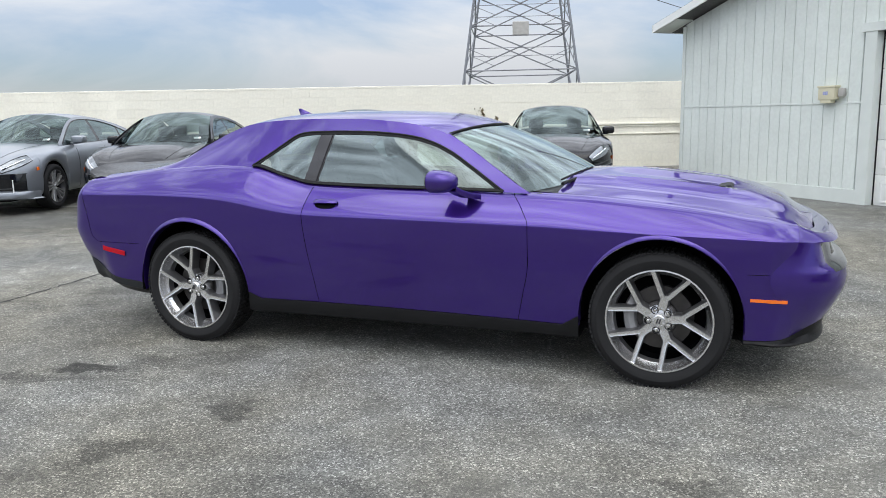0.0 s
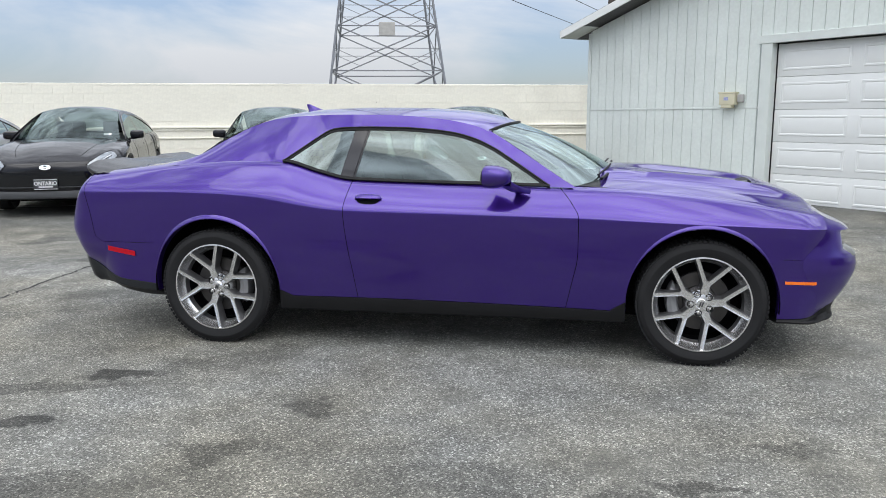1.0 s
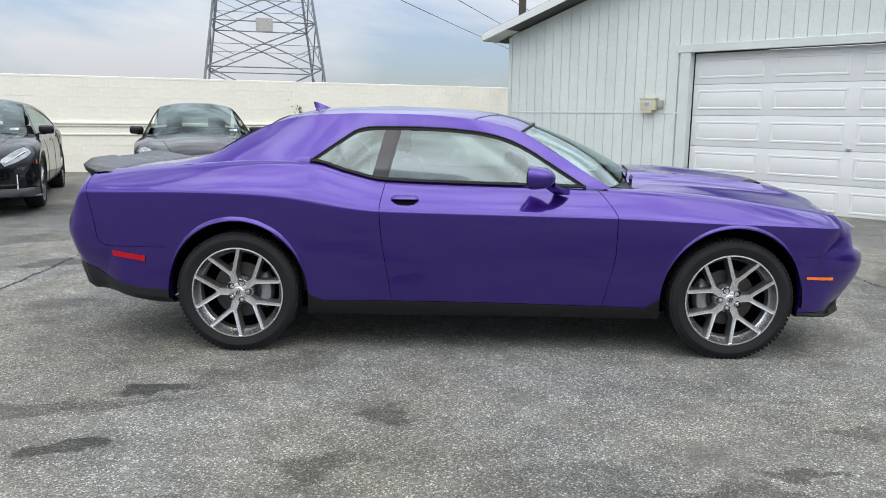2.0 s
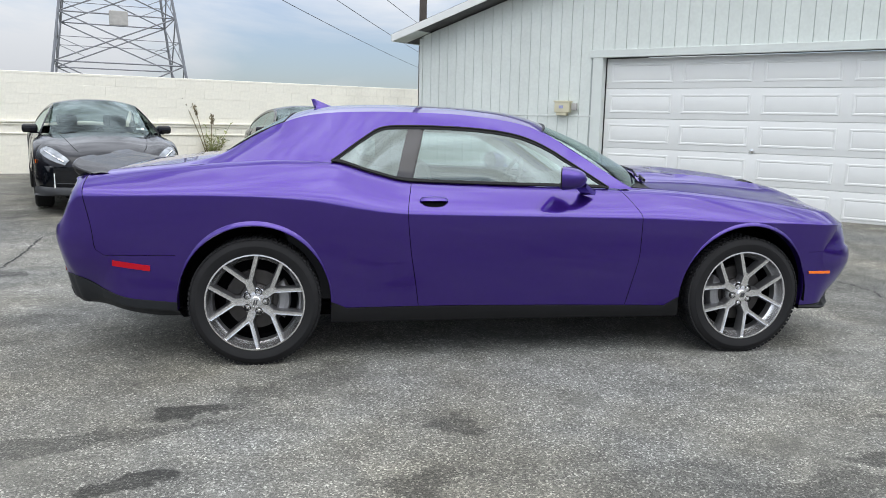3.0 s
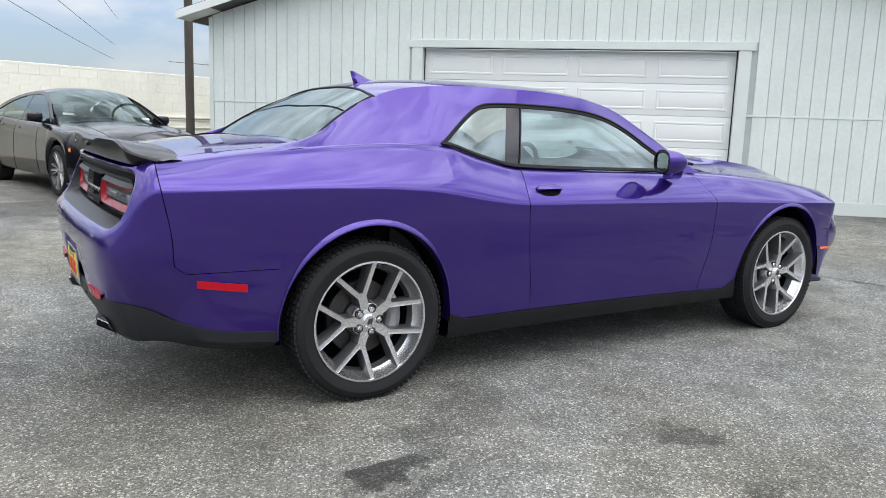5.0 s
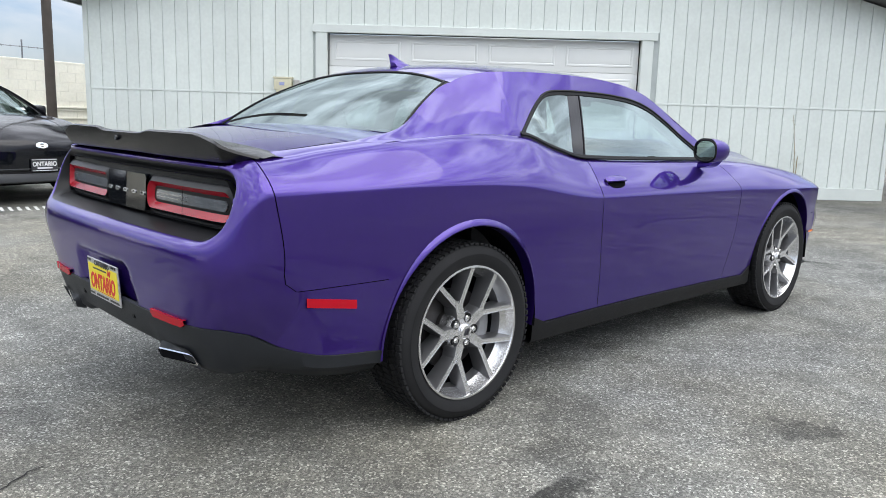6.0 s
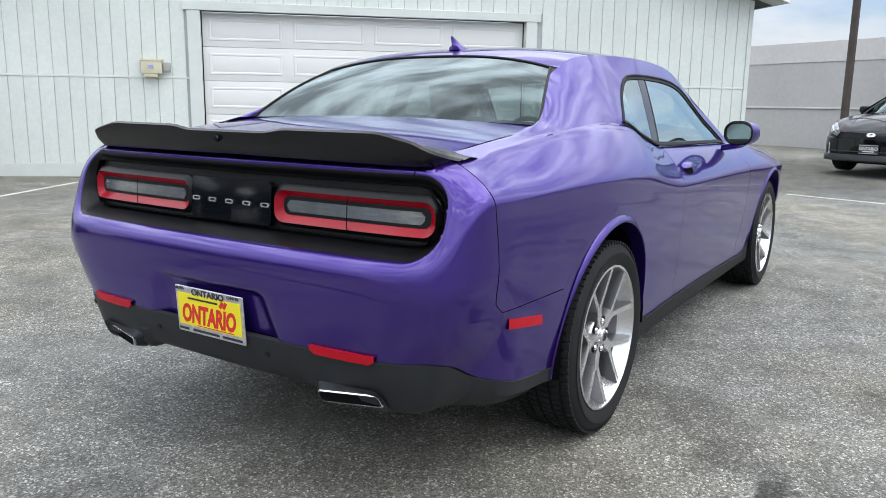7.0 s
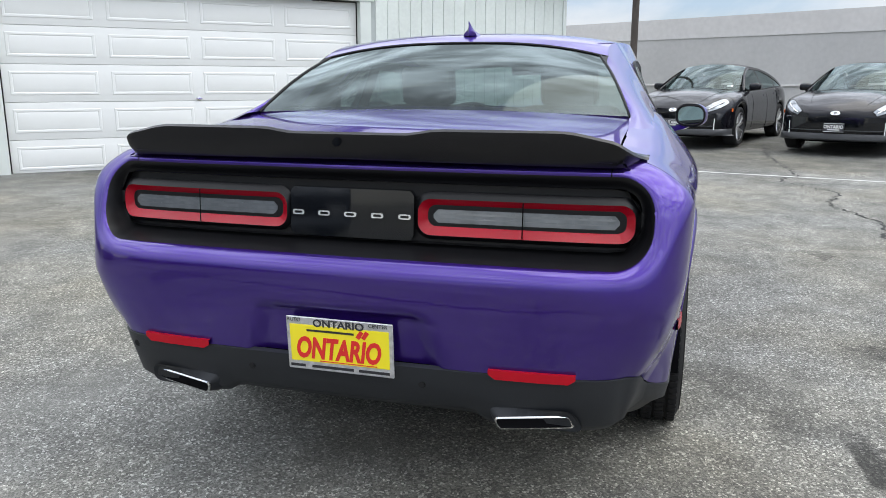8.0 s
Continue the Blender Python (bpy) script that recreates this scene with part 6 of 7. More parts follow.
add_box(bm, (5.4, -0.02, 2.02), (30, -0.002, EH + 0.01))
part("painted_band", bm, M_PALEWALL, east, "paler painted upper band")
bm = bmesh.new()
add_box(bm, (-16, -0.04, 1.02), (30, -0.002, 1.06), 0.006)
part("wall_ledge", bm, M_PALEWALL, east, "thin horizontal ledge")

# ---- poles ----
def build_pole(name, x, y, h, r, mat, label):
    bm = bmesh.new()
    add_tube(bm, [(0, 0, -0.1), (0, 0, h * 0.5), (0, 0, h)], [r, r * 0.92, r * 0.82], 14)
    ob = part(name, bm, mat, None, label)
    ob.location = (x, y, slope(x, y))
    return tagged(ob, category="pole")


build_pole("utility_pole", 1.35, 13.6, 9.5, 0.095, M_WOOD, "tall weathered brown utility pole behind the garage")
build_pole("light_pole", 15.9, 0.08, 8.5, 0.09, M_WOOD, "tall brown pole beside the warehouse wall")


base = empty("pole_base", pose(15.9, 0.08, slope(15.9, 0.08), 0, 0, 30), "square concrete base round the light pole", "pole base")
bm = bmesh.new()
add_box(bm, (-0.26, -0.26, -0.1), (0.26, 0.26, 0.52), 0.02, 2)
part("block", bm, M_CONC, base)
bm = bmesh.new()
add_box(bm, (-0.16, -0.16, 0.519), (0.16, 0.16, 0.54), 0.004)
part("base_plate", bm, M_STEEL, base)

# ---- parked sedans ----
M_SEDANRIM = material("dark machined alloy", (0.62, 0.62, 0.63), 0.3, 0.9, vary=0.15, scale=30)
M_SEDANDARK = material("dark painted wheel", (0.025, 0.025, 0.028), 0.35, vary=0.15, scale=30)


def build_sedan(paint, m, label, group):
    car = empty("sedan", m, label, "car", group)
    hw = pchip([(-2.43, 0.70), (-2.3, 0.80), (-2.0, 0.885), (-1.4, 0.935), (-0.5, 0.925), (0.5, 0.925), (1.4, 0.94), (1.8, 0.930), (2.05, 0.88), (2.20, 0.80), (2.30, 0.70), (2.37, 0.56), (2.42, 0.30), (2.43, 0.05)])
    top = pchip([(-2.43, 0.98), (-2.3, 1.04), (-1.9, 1.055), (-1.2, 1.04), (-0.4, 1.005), (0.4, 0.985), (1.0, 0.965), (1.5, 0.925), (1.9, 0.860), (2.2, 0.765), (2.36, 0.690), (2.43, 0.640)])
    crown = pchip([(-2.43, 0.02), (-1.9, 0.04), (0.4, 0.05), (1.2, 0.075), (2.0, 0.075), (2.43, 0.035)])
    ax, aa, ab, az = 1.475, 0.385, 0.40, 0.345
    SIDE = ((0.0, 0.075), (0.04, 0.035), (0.14, 0.012), (0.32, 0.0), (0.50, 0.002), (0.64, 0.006), (0.75, 0.016), (0.84, 0.032), (0.91, 0.052), (0.96, 0.074), (1.0, 0.105))
    OVER = (0.95, 0.88, 0.80, 0.72, 0.62, 0.5, 0.35, 0.18, 0.0)

    def lo(x):
        z = 0.24 + 0.05 * smoothstep(2.1, 2.43, x) + 0.08 * smoothstep(-2.1, -2.43, x)
        for c in (-ax, ax):
            d = abs(x - c)
            if d < aa:
                z = max(z, az + ab * math.sqrt(1 - (d / aa) ** 2))
        return z

    def fender(x, v):
        """Raised fender tops with a hollow beside the hood's middle."""
        return smoothstep(0.8, 1.3, x) * smoothstep(2.36, 2.0, x) * (0.020 * math.exp(-((v - 0.86) / 0.10) ** 2) - 0.014 * math.exp(-((v - 0.60) / 0.12) ** 2))

    def skin(x, q, out=0.0):
        """The body's surface: q runs 0 to 1 up the side and 1 to 2 over the top to the middle."""
        w, t, b = hw(x), top(x), lo(x)
        k = min(w / 0.4, 1)
        if q <= 1:
            d = float(np.interp(q, [p[0] for p in SIDE], [p[1] for p in SIDE]))
            return Vector((x, w - d * k + out, b + (t - b) * q))
        v = 2 - q
        return Vector((x, (w - 0.105 * k) * v, t + crown(x) * (1 - v ** 2) + fender(x, v) + out))

    xs = set(np.round(np.linspace(-2.43, 2.22, 58), 4)) | set(np.round(np.linspace(2.24, 2.40, 9), 4)) | {2.41, 2.42, 2.43}
    for c in (-ax, ax):
        xs = {x for x in xs if not c - aa - 0.02 < x < c + aa + 0.02}
        xs |= {c - aa * math.cos(math.pi * k / 20) for k in range(21)} | {c - aa - 0.001, c + aa + 0.001}
    xs = sorted(xs)
    rows = []
    for x in xs:
        row = [tuple(skin(x, f)) for f, d in SIDE] + [tuple(skin(x, 2 - v)) for v in OVER]
        rows.append(row + [(p[0], -p[1], p[2]) for p in row[-2::-1]])
    nr, ns = len(rows[0]), len(SIDE)
    bm = bmesh.new()
    add_grid(bm, rows, skip=lambda i, j: -1.25 < (xs[i] + xs[i + 1]) / 2 < 0.75 and ns <= j < nr - ns - 1)
    for e in (rows[0], rows[-1]):
        bm.faces.new([bm.verts.new(p) for p in e])
    part("body", bm, paint, car, "", 40)
    # roof arch, pillars and glass
    rail = pchip([(-2.05, 1.085), (-1.6, 1.215), (-1.1, 1.340), (-0.6, 1.415), (-0.2, 1.435), (0.1, 1.420), (0.45, 1.330), (0.8, 1.170), (1.12, 1.000)])
    dlo = pchip([(-1.75, 1.075), (-1.4, 1.185), (-1.0, 1.295), (-0.5, 1.372), (-0.1, 1.388), (0.2, 1.358), (0.5, 1.252), (0.78, 1.105), (0.98, 0.990)])
    sy = lambda x, z: hw(x) - 0.112 - 0.42 * max(z - top(x), 0) - 0.30 * max(z - top(x), 0) ** 2
    sp = lambda x, z, s: Vector((x, s * sy(x, z), z))
    beltz = lambda x: top(x) + 0.004
    hoop = []
    for x in np.linspace(-1.02, 0.16, 17):
        yr = sy(x, rail(x))
        hoop.append([Vector((x + 0.10 * (1 - v * v) * smoothstep(-0.6, 0.16, x), v * yr, rail(x) + 0.07 * (1 - abs(v) ** 2.4))) for v in np.linspace(-1, 1, 17)])
    bm = bmesh.new()
    add_grid(bm, hoop)
    part("roof", bm, paint, car, "", 40)
    for s in (-1, 1):
        bm = bmesh.new()
        add_grid(bm, [[sp(x, dlo(x) * (1 - k / 3) + max(rail(x), dlo(x)) * k / 3, s) for k in range(4)] for x in np.linspace(-1.75, 0.98, 30)])
        add_grid(bm, [[sp(x, beltz(x) * (1 - k / 3) + max(rail(x), beltz(x)) * k / 3, s) for k in range(4)] for x in np.linspace(-2.04, -1.75, 6)])
        add_grid(bm, [[sp(x, beltz(x) * (1 - k / 3) + max(rail(x), beltz(x) + 0.001) * k / 3, s) for k in range(4)] for x in np.linspace(0.98, 1.1, 5)])
        part("roof_rail", bm, paint, car, "", 40)
        for nm, x0, x1 in (("front_side_window", -0.26, 0.98), ("rear_side_window", -1.17, -0.34), ("quarter_window", -1.75, -1.22)):
            bm = bmesh.new()
            add_grid(bm, [[sp(x, beltz(x) * (1 - k / 4) + max(dlo(x), beltz(x)) * k / 4, s) for k in range(5)] for x in np.linspace(x0, x1, 16)])
            part(nm, bm, M_GLASSDK, car, "dark tinted side window", 60).visible_shadow = False
        bm = bmesh.new()
        add_grid(bm, [[sp(x, beltz(x) * (1 - k / 4) + dlo(x) * k / 4, s) for k in range(5)] for x in (-0.345, -0.255)])
        add_grid(bm, [[sp(x, beltz(x) * (1 - k / 4) + dlo(x) * k / 4, s) for k in range(5)] for x in (-1.225, -1.165)])
        add_tube(bm, [sp(x, dlo(x), s) for x in np.linspace(-1.75, 0.98, 30)], 0.012, 6)
        add_tube(bm, [sp(x, beltz(x), s) for x in np.linspace(-1.75, 0.98, 30)], 0.010, 6)
        part("window_trim", bm, M_GLOSSBLK, car, "gloss black window trim")
    wind, back = [], []
    for k, v in enumerate(np.linspace(-1, 1, 17)):
        foot = Vector((0.98 + 0.24 * (1 - v * v), v * 0.715, 0.985 + 0.045 * (1 - v * v)))
        wind.append([hoop[-1][k].lerp(foot, f) + Vector((0, 0, 0.03 * math.sin(math.pi * f))) for f in np.linspace(0, 1, 9)])
        foot = Vector((-1.95 - 0.08 * (1 - v * v), v * 0.68, 1.09 + 0.05 * (1 - v * v)))
        back.append([hoop[0][k].lerp(foot, f) + Vector((0, 0, 0.02 * math.sin(math.pi * f))) for f in np.linspace(0, 1, 9)])
    for nm, rws, mat in (("windscreen", wind, M_CARGLASS), ("rear_window", back, M_GLASSDK)):
        bm = bmesh.new()
        add_grid(bm, rws)
        part(nm, bm, mat, car, "tinted " + nm.replace("_", " "), 60).visible_shadow = False
    # cabin
    bm = bmesh.new()
    add_box(bm, (-1.3, -0.72, 0.30), (0.9, 0.72, 0.34))
    add_grid(bm, [[(1.1, y, 0.96), (0.72, y, 0.985), (0.62, y, 0.94), (0.62, y, 0.5)] for y in np.linspace(-0.72, 0.72, 5)])
    part("dashboard", bm, M_DASH, car, "dark dashboard")
    for x, y in ((-0.15, 0.36), (-0.15, -0.36), (-1.0, 0.36), (-1.0, -0.36)):
        bm = bmesh.new()
        add_box(bm, (x - 0.13, y - 0.24, 0.5), (x + 0.02, y + 0.24, 1.06), 0.06, 2)
        add_box(bm, (x - 0.17, y - 0.13, 1.08), (x - 0.07, y + 0.13, 1.26), 0.045, 2)
        part("seat", bm, M_SEAT, car, "dark seat with headrest")
    for s in (-1, 1):
        bm = bmesh.new()
        add_box(bm, (-0.07, -0.105, -0.062), (0.11, 0.105, 0.066), 0.055, 3, m=Matrix.Translation((0.62, s * 0.925, 1.055)))
        add_box(bm, (-0.04, -0.07, -0.012), (0.04, 0.07, 0.012), 0.008, 1, m=Matrix.Translation((0.66, s * 0.855, 0.995)))
        part("door_mirror", bm, paint, car, "door mirror")
        # headlamp: slim lens let into the front corner, with a dark inner bar
        bm = bmesh.new()
        rws = []
        for k in range(13):
            u = k / 12
            x = 1.98 + 0.375 * math.sin(math.pi / 2 * u)
            q0, q1 = 0.90 - 0.10 * u, 0.985 + 0.10 * math.sin(math.pi * min(u + 0.15, 1))
            rws.append([(p.x + 0.006, s * p.y, p.z) for p in [skin(x, q0 + (q1 - q0) * g, 0.006) for g in (0, 0.3, 0.6, 1)]])
        add_grid(bm, rws)
        lamp = part("headlamp", bm, M_HEADLAMP, car, "clear slanted headlamp", 60)
        bm = bmesh.new()
        add_tube(bm, [r[0] for r in rws] + [r[-1] for r in rws[::-1]] + [rws[0][0]], 0.006, 5)
        part("lamp_edge", bm, M_GLOSSBLK, lamp, "dark lamp edge")
        bm = bmesh.new()
        add_tube(bm, [Vector(r[1]).lerp(Vector(r[2]), 0.5) + Vector((0.006, 0, 0.004)) for r in rws[2:11]], 0.010, 5)
        part("lamp_bar", bm, M_CHROME, lamp, "bright inner bar")
        bm = bmesh.new()
        add_box(bm, (-0.035, -0.005, -0.028), (0.035, 0.005, 0.028), 0.004, 1, m=Matrix.Translation((1.945, s * (hw(1.945) - 0.004), 0.655)))
        part("side_marker", bm, M_ORANGE, car, "orange side marker")
        bm = bmesh.new()
        add_box(bm, (-0.008, -0.009, -0.115), (0.012, 0.009, 0.115), 0.005, 1, m=Matrix.Translation((2.305, s * (hw(2.305) + 0.012), 0.400)))
        part("running_lamp", bm, M_DOORW, car, "white vertical light strip")
        # door seams and flush handles
        for x0, x1 in ((0.66, 0.72), (-0.36, -0.36), (-1.24, -1.06)):
            bm = bmesh.new()
            pts = []
            for q in np.linspace(0.06, 0.985, 12):
                p = skin(x0 + (x1 - x0) * (1 - q) ** 2, q, 0.0005)
                pts.append((p.x, s * p.y, p.z))
            add_tube(bm, pts, 0.0035, 4)
            part("door_seam", bm, M_CAVITY, car)
        for x in (-0.22, -1.02):
            p = skin(x, 0.86)
            bm = bmesh.new()
            add_box(bm, (-0.10, -0.006, -0.014), (0.10, 0.006, 0.014), 0.005, 1, m=Matrix.Translation((p.x, s * p.y, p.z)) @ Matrix.Rotation(s * 0.45, 4, "X"))
            part("door_handle", bm, paint, car)
    for s in (-1, 1):
        bm = bmesh.new()
        add_tube(bm, [(p.x, s * p.y, p.z) for p in [skin(x, 1.30 + 0.10 * smoothstep(1.0, 2.1, x), 0.0005) for x in np.linspace(1.02, 2.22, 18)]], 0.0035, 4)
        part("hood_seam", bm, M_CAVITY, car)
    bm = bmesh.new()
    add_box(bm, (-0.003, -0.055, -0.028), (0.003, 0.055, 0.028), 0.001, 1, m=Matrix.Translation((0.95, 0.54, 1.068)) @ Matrix.Rotation(radians(-62), 4, "Y"))
    part("windscreen_label", bm, M_WHITE, car, "white paper label")
    # dark front mask and lower lip that follow the nose
    def nose_band(name, mat, label, x0, profile):
        half = [(x0 + (2.43 - x0) * math.sin(math.pi / 2 * k / 14)) for k in range(15)]
        ring = [(x, hw(x)) for x in half] + [(x, -hw(x)) for x in half[::-1]]
        bm = bmesh.new()
        add_grid(bm, [[(x + dx * (0.35 + 0.65 * smoothstep(1.9, 2.4, x)), y + math.copysign(dx, y), z) for z, dx in profile] for x, y in ring])
        part(name, bm, mat, car, label, 40)
    nose_band("front_mask", M_GLOSSBLK, "gloss black lower grille", 2.16, ((0.600, -0.02), (0.590, 0.008), (0.47, 0.012), (0.36, 0.008), (0.345, -0.02)))
    nose_band("grille_bar", M_BUMPER, "thin grey grille bar", 2.30, ((0.392, 0.0), (0.390, 0.014), (0.380, 0.014), (0.378, 0.0)))
    nose_band("front_lip", M_BUMPER if paint is not M_SILVERCAR else M_SILVERCAR, "grey lower bumper lip", 1.95, ((0.335, -0.02), (0.328, 0.012), (0.285, 0.026), (0.235, 0.018), (0.215, -0.06)))
    bm = bmesh.new()
    add_box(bm, (2.448, -0.155, 0.355), (2.470, 0.155, 0.50), 0.004)
    pl = part("front_plate", bm, M_BLACKINK, car, "black dealer plate")
    for y0, y1, z0, z1 in ((-0.09, 0.09, 0.385, 0.402), (-0.148, 0.148, 0.488, 0.494), (-0.148, 0.148, 0.361, 0.367)):
        bm = bmesh.new()
        add_box(bm, (2.469, y0, z0), (2.4715, y1, z1))
        part("plate_bar", bm, M_WHITE, pl, "pale bar")
    text_part("lettering", "ONTARIO", 0.075, M_WHITE, pl, pose(2.471, 0, 0.438, 90, 0, 90) @ Matrix.Diagonal((0.85, 1, 1, 1)), "white lettering", 0.0006, 0.002)
    bm = bmesh.new()
    add_lathe(bm, [(0.03, 0.0), (0.05, -0.004), (0.062, 0.0)], 20)
    bmesh.ops.transform(bm, matrix=Matrix.Diagonal((1.15, 1, 0.62, 1)), verts=bm.verts)
    add_box(bm, (-0.035, -0.003, -0.005), (0.035, 0.001, 0.005))
    ob = part("badge", bm, M_CHROME, car, "chrome oval badge")
    ob.matrix_local = pose(2.437, 0, 0.655, -25, 0, 90)
    bm = bmesh.new()
    add_box(bm, (-2.2, -0.6, 0.18), (2.2, 0.6, 0.28), 0.03)
    part("underbody", bm, M_CAVITY, car)
    for c in (-ax, ax):
        for s in (-1, 1):
            bm = bmesh.new()
            add_grid(bm, [[(c + aa * math.cos(a), s * h, az + ab * math.sin(a)) for h in (0.90, 0.6)] + [(c, s * 0.6, az)] for a in [math.pi * (-0.1 + 1.2 * k / 20) for k in range(21)]])
            part("wheel_well", bm, M_CAVITY, car)
            build_wheel(car, pose(c, s * 0.81, 0.35, 0, 0, 0 if s < 0 else 180), 0.352, 0.26, 0.23, 20, blade_spoke, steps=32, lugs=False, detail=False, alloy=M_SEDANRIM, lip=M_SEDANDARK)
    return car


def sedan_pose(nx, ny, heading):
    """Stands a sedan so that its badge is at nx, ny."""
    a = radians(heading)
    x, y = nx - 2.44 * math.cos(a), ny - 2.44 * math.sin(a)
    return pose(x, y, slope(x, y), 0, 0, heading)


ROW1, ROW2 = "sedans before the white wall", "sedans before the grey wall"
silver = build_sedan(M_SILVERCAR, sedan_pose(-8.76, 3.03, -70.5), "silver grey streamlined sedan parked before the white wall", ROW1)
black = build_sedan(M_BLACKCAR, sedan_pose(-6.42, 3.98, -67.5), "black streamlined sedan with dealer plate parked before the wall", ROW1)
for nx, ny, hd, grp in ((-3.78, 5.47, -70, ROW1), (-0.80, 6.84, -77.5, ROW1), (9.98, -0.91, 160, ROW2), (9.22, -3.40, 157, ROW2)):
    c = copy_thing(black, sedan_pose(nx, ny, hd))
    tagged(c, group=grp)
    if grp == ROW2:
        tagged(c, "black streamlined sedan parked before the grey wall")

# ---- pylon ----
def build_pylon():
    top = empty("transmission_tower", pose(-25.5, 96.5, 0, 0, 0, 16), "tall grey steel lattice transmission tower", "transmission tower")
    half = lambda z: 7.9 - 0.135 * z
    levels = [0, 7, 12.5, 17.5, 22.5, 27.5, 33, 39, 46]
    for sx in (-1, 1):
        for sy_ in (-1, 1):
            bm = bmesh.new()
            add_tube(bm, [(sx * half(z), sy_ * half(z), z) for z in (0, 46)], 0.17, 6)
            part("leg", bm, M_STEEL, top)
    for ax_ in range(4):
        c, s = round(math.cos(ax_ * math.pi / 2)), round(math.sin(ax_ * math.pi / 2))
        bm = bmesh.new()
        P = lambda u, z: (c * u * half(z) - s * half(z), s * u * half(z) + c * half(z), z)
        for a, b in zip(levels, levels[1:]):
            m_ = (a + b) / 2
            for q in ((P(-1, a), P(1, b)), (P(1, a), P(-1, b)), (P(-1, b), P(1, b))):
                add_tube(bm, q, 0.08, 4)
            for q in ((P(-1, m_), P(-0.5, (a + m_) / 2 + 0.0)), (P(1, m_), P(0.5, (a + m_) / 2)), (P(-1, m_), P(0, m_)), (P(1, m_), P(0, m_))):
                add_tube(bm, q, 0.04, 4)
        part("lattice_face", bm, M_STEEL, top)
    bm = bmesh.new()
    add_box(bm, (-1.0, -half(12.5) - 0.3, 11.3), (1.0, -half(12.5), 12.9), 0.05)
    part("tower_sign", bm, M_CONC, top, "pale grey sign panel")


build_pylon()

# ---- ground marks: cracks and worn lines ----
def ribbon(name, pts, width, mat, label, category, jitter=0.0, n=60, lift=0.003, seed=1):
    rnd = random.Random(seed)
    path = smooth_path([(x, y, 0) for x, y in pts], n)
    bm = bmesh.new()
    rows = []
    for i, p in enumerate(path):
        d = (path[min(i + 1, n)] - path[max(i - 1, 0)]).normalized()
        s = Vector((-d.y, d.x, 0))
        c = p + s * rnd.uniform(-jitter, jitter)
        w = width * (rnd.uniform(0.45, 1.4) if jitter else 1)
        rows.append([Vector((q.x, q.y, slope(q.x, q.y) + lift)) for q in (c - s * w / 2, c + s * w / 2)])
    add_grid(bm, rows)
    ob = part(name, bm, mat, None, label)
    return tagged(ob, category=category, kind="structure")


for k, (pts, w, j, n) in enumerate((([(-3.70, -0.9), (-3.72, -0.3), (-3.80, 0.6), (-3.86, 1.5), (-3.95, 2.6), (-4.1, 3.6)], 0.022, 0.02, 90),
                                 ([(11.5, -2.6), (9.0, -2.45), (6.9, -2.55), (6.0, -2.25), (5.1, -2.7), (4.2, -2.5), (3.3, -2.75), (2.5, -2.6)], 0.028, 0.05, 130),
                                 ([(3.75, 2.6), (3.5, 1.6), (3.62, 0.75), (3.50, 0.1), (3.62, -0.6)], 0.014, 0.025, 80),
                                 ([(-2.9, -0.3), (-3.3, -0.5), (-3.9, -0.45)], 0.006, 0.012, 40))):
    ribbon("ground_crack", pts, w, M_CRACK, "dark wandering crack in the asphalt", "crack", j, n, seed=k + 3)
for pts, w in (([(7.05, -0.2), (6.76, -1.32), (6.2, -3.49), (5.6, -5.6)], 0.06), ([(-0.2, 6.95), (0.75, 7.42), (1.9, 7.97)], 0.07), ([(-12, 3.05), (-9.0, 4.35), (-6.6, 5.3)], 0.05)):
    ribbon("parking_line", pts, w, M_LINE, "faded white parking line on asphalt", "parking line", n=30)
for k in range(7):
    x, y = -1.45 + 0.085 * k, 6.42 - 0.02 * k
    ribbon("hatch_line", [(x, y), (x + 0.02, y + 0.15), (x + 0.05, y + 0.32)], 0.035, M_LINE, "short white hatch line on asphalt", "parking line", n=4)

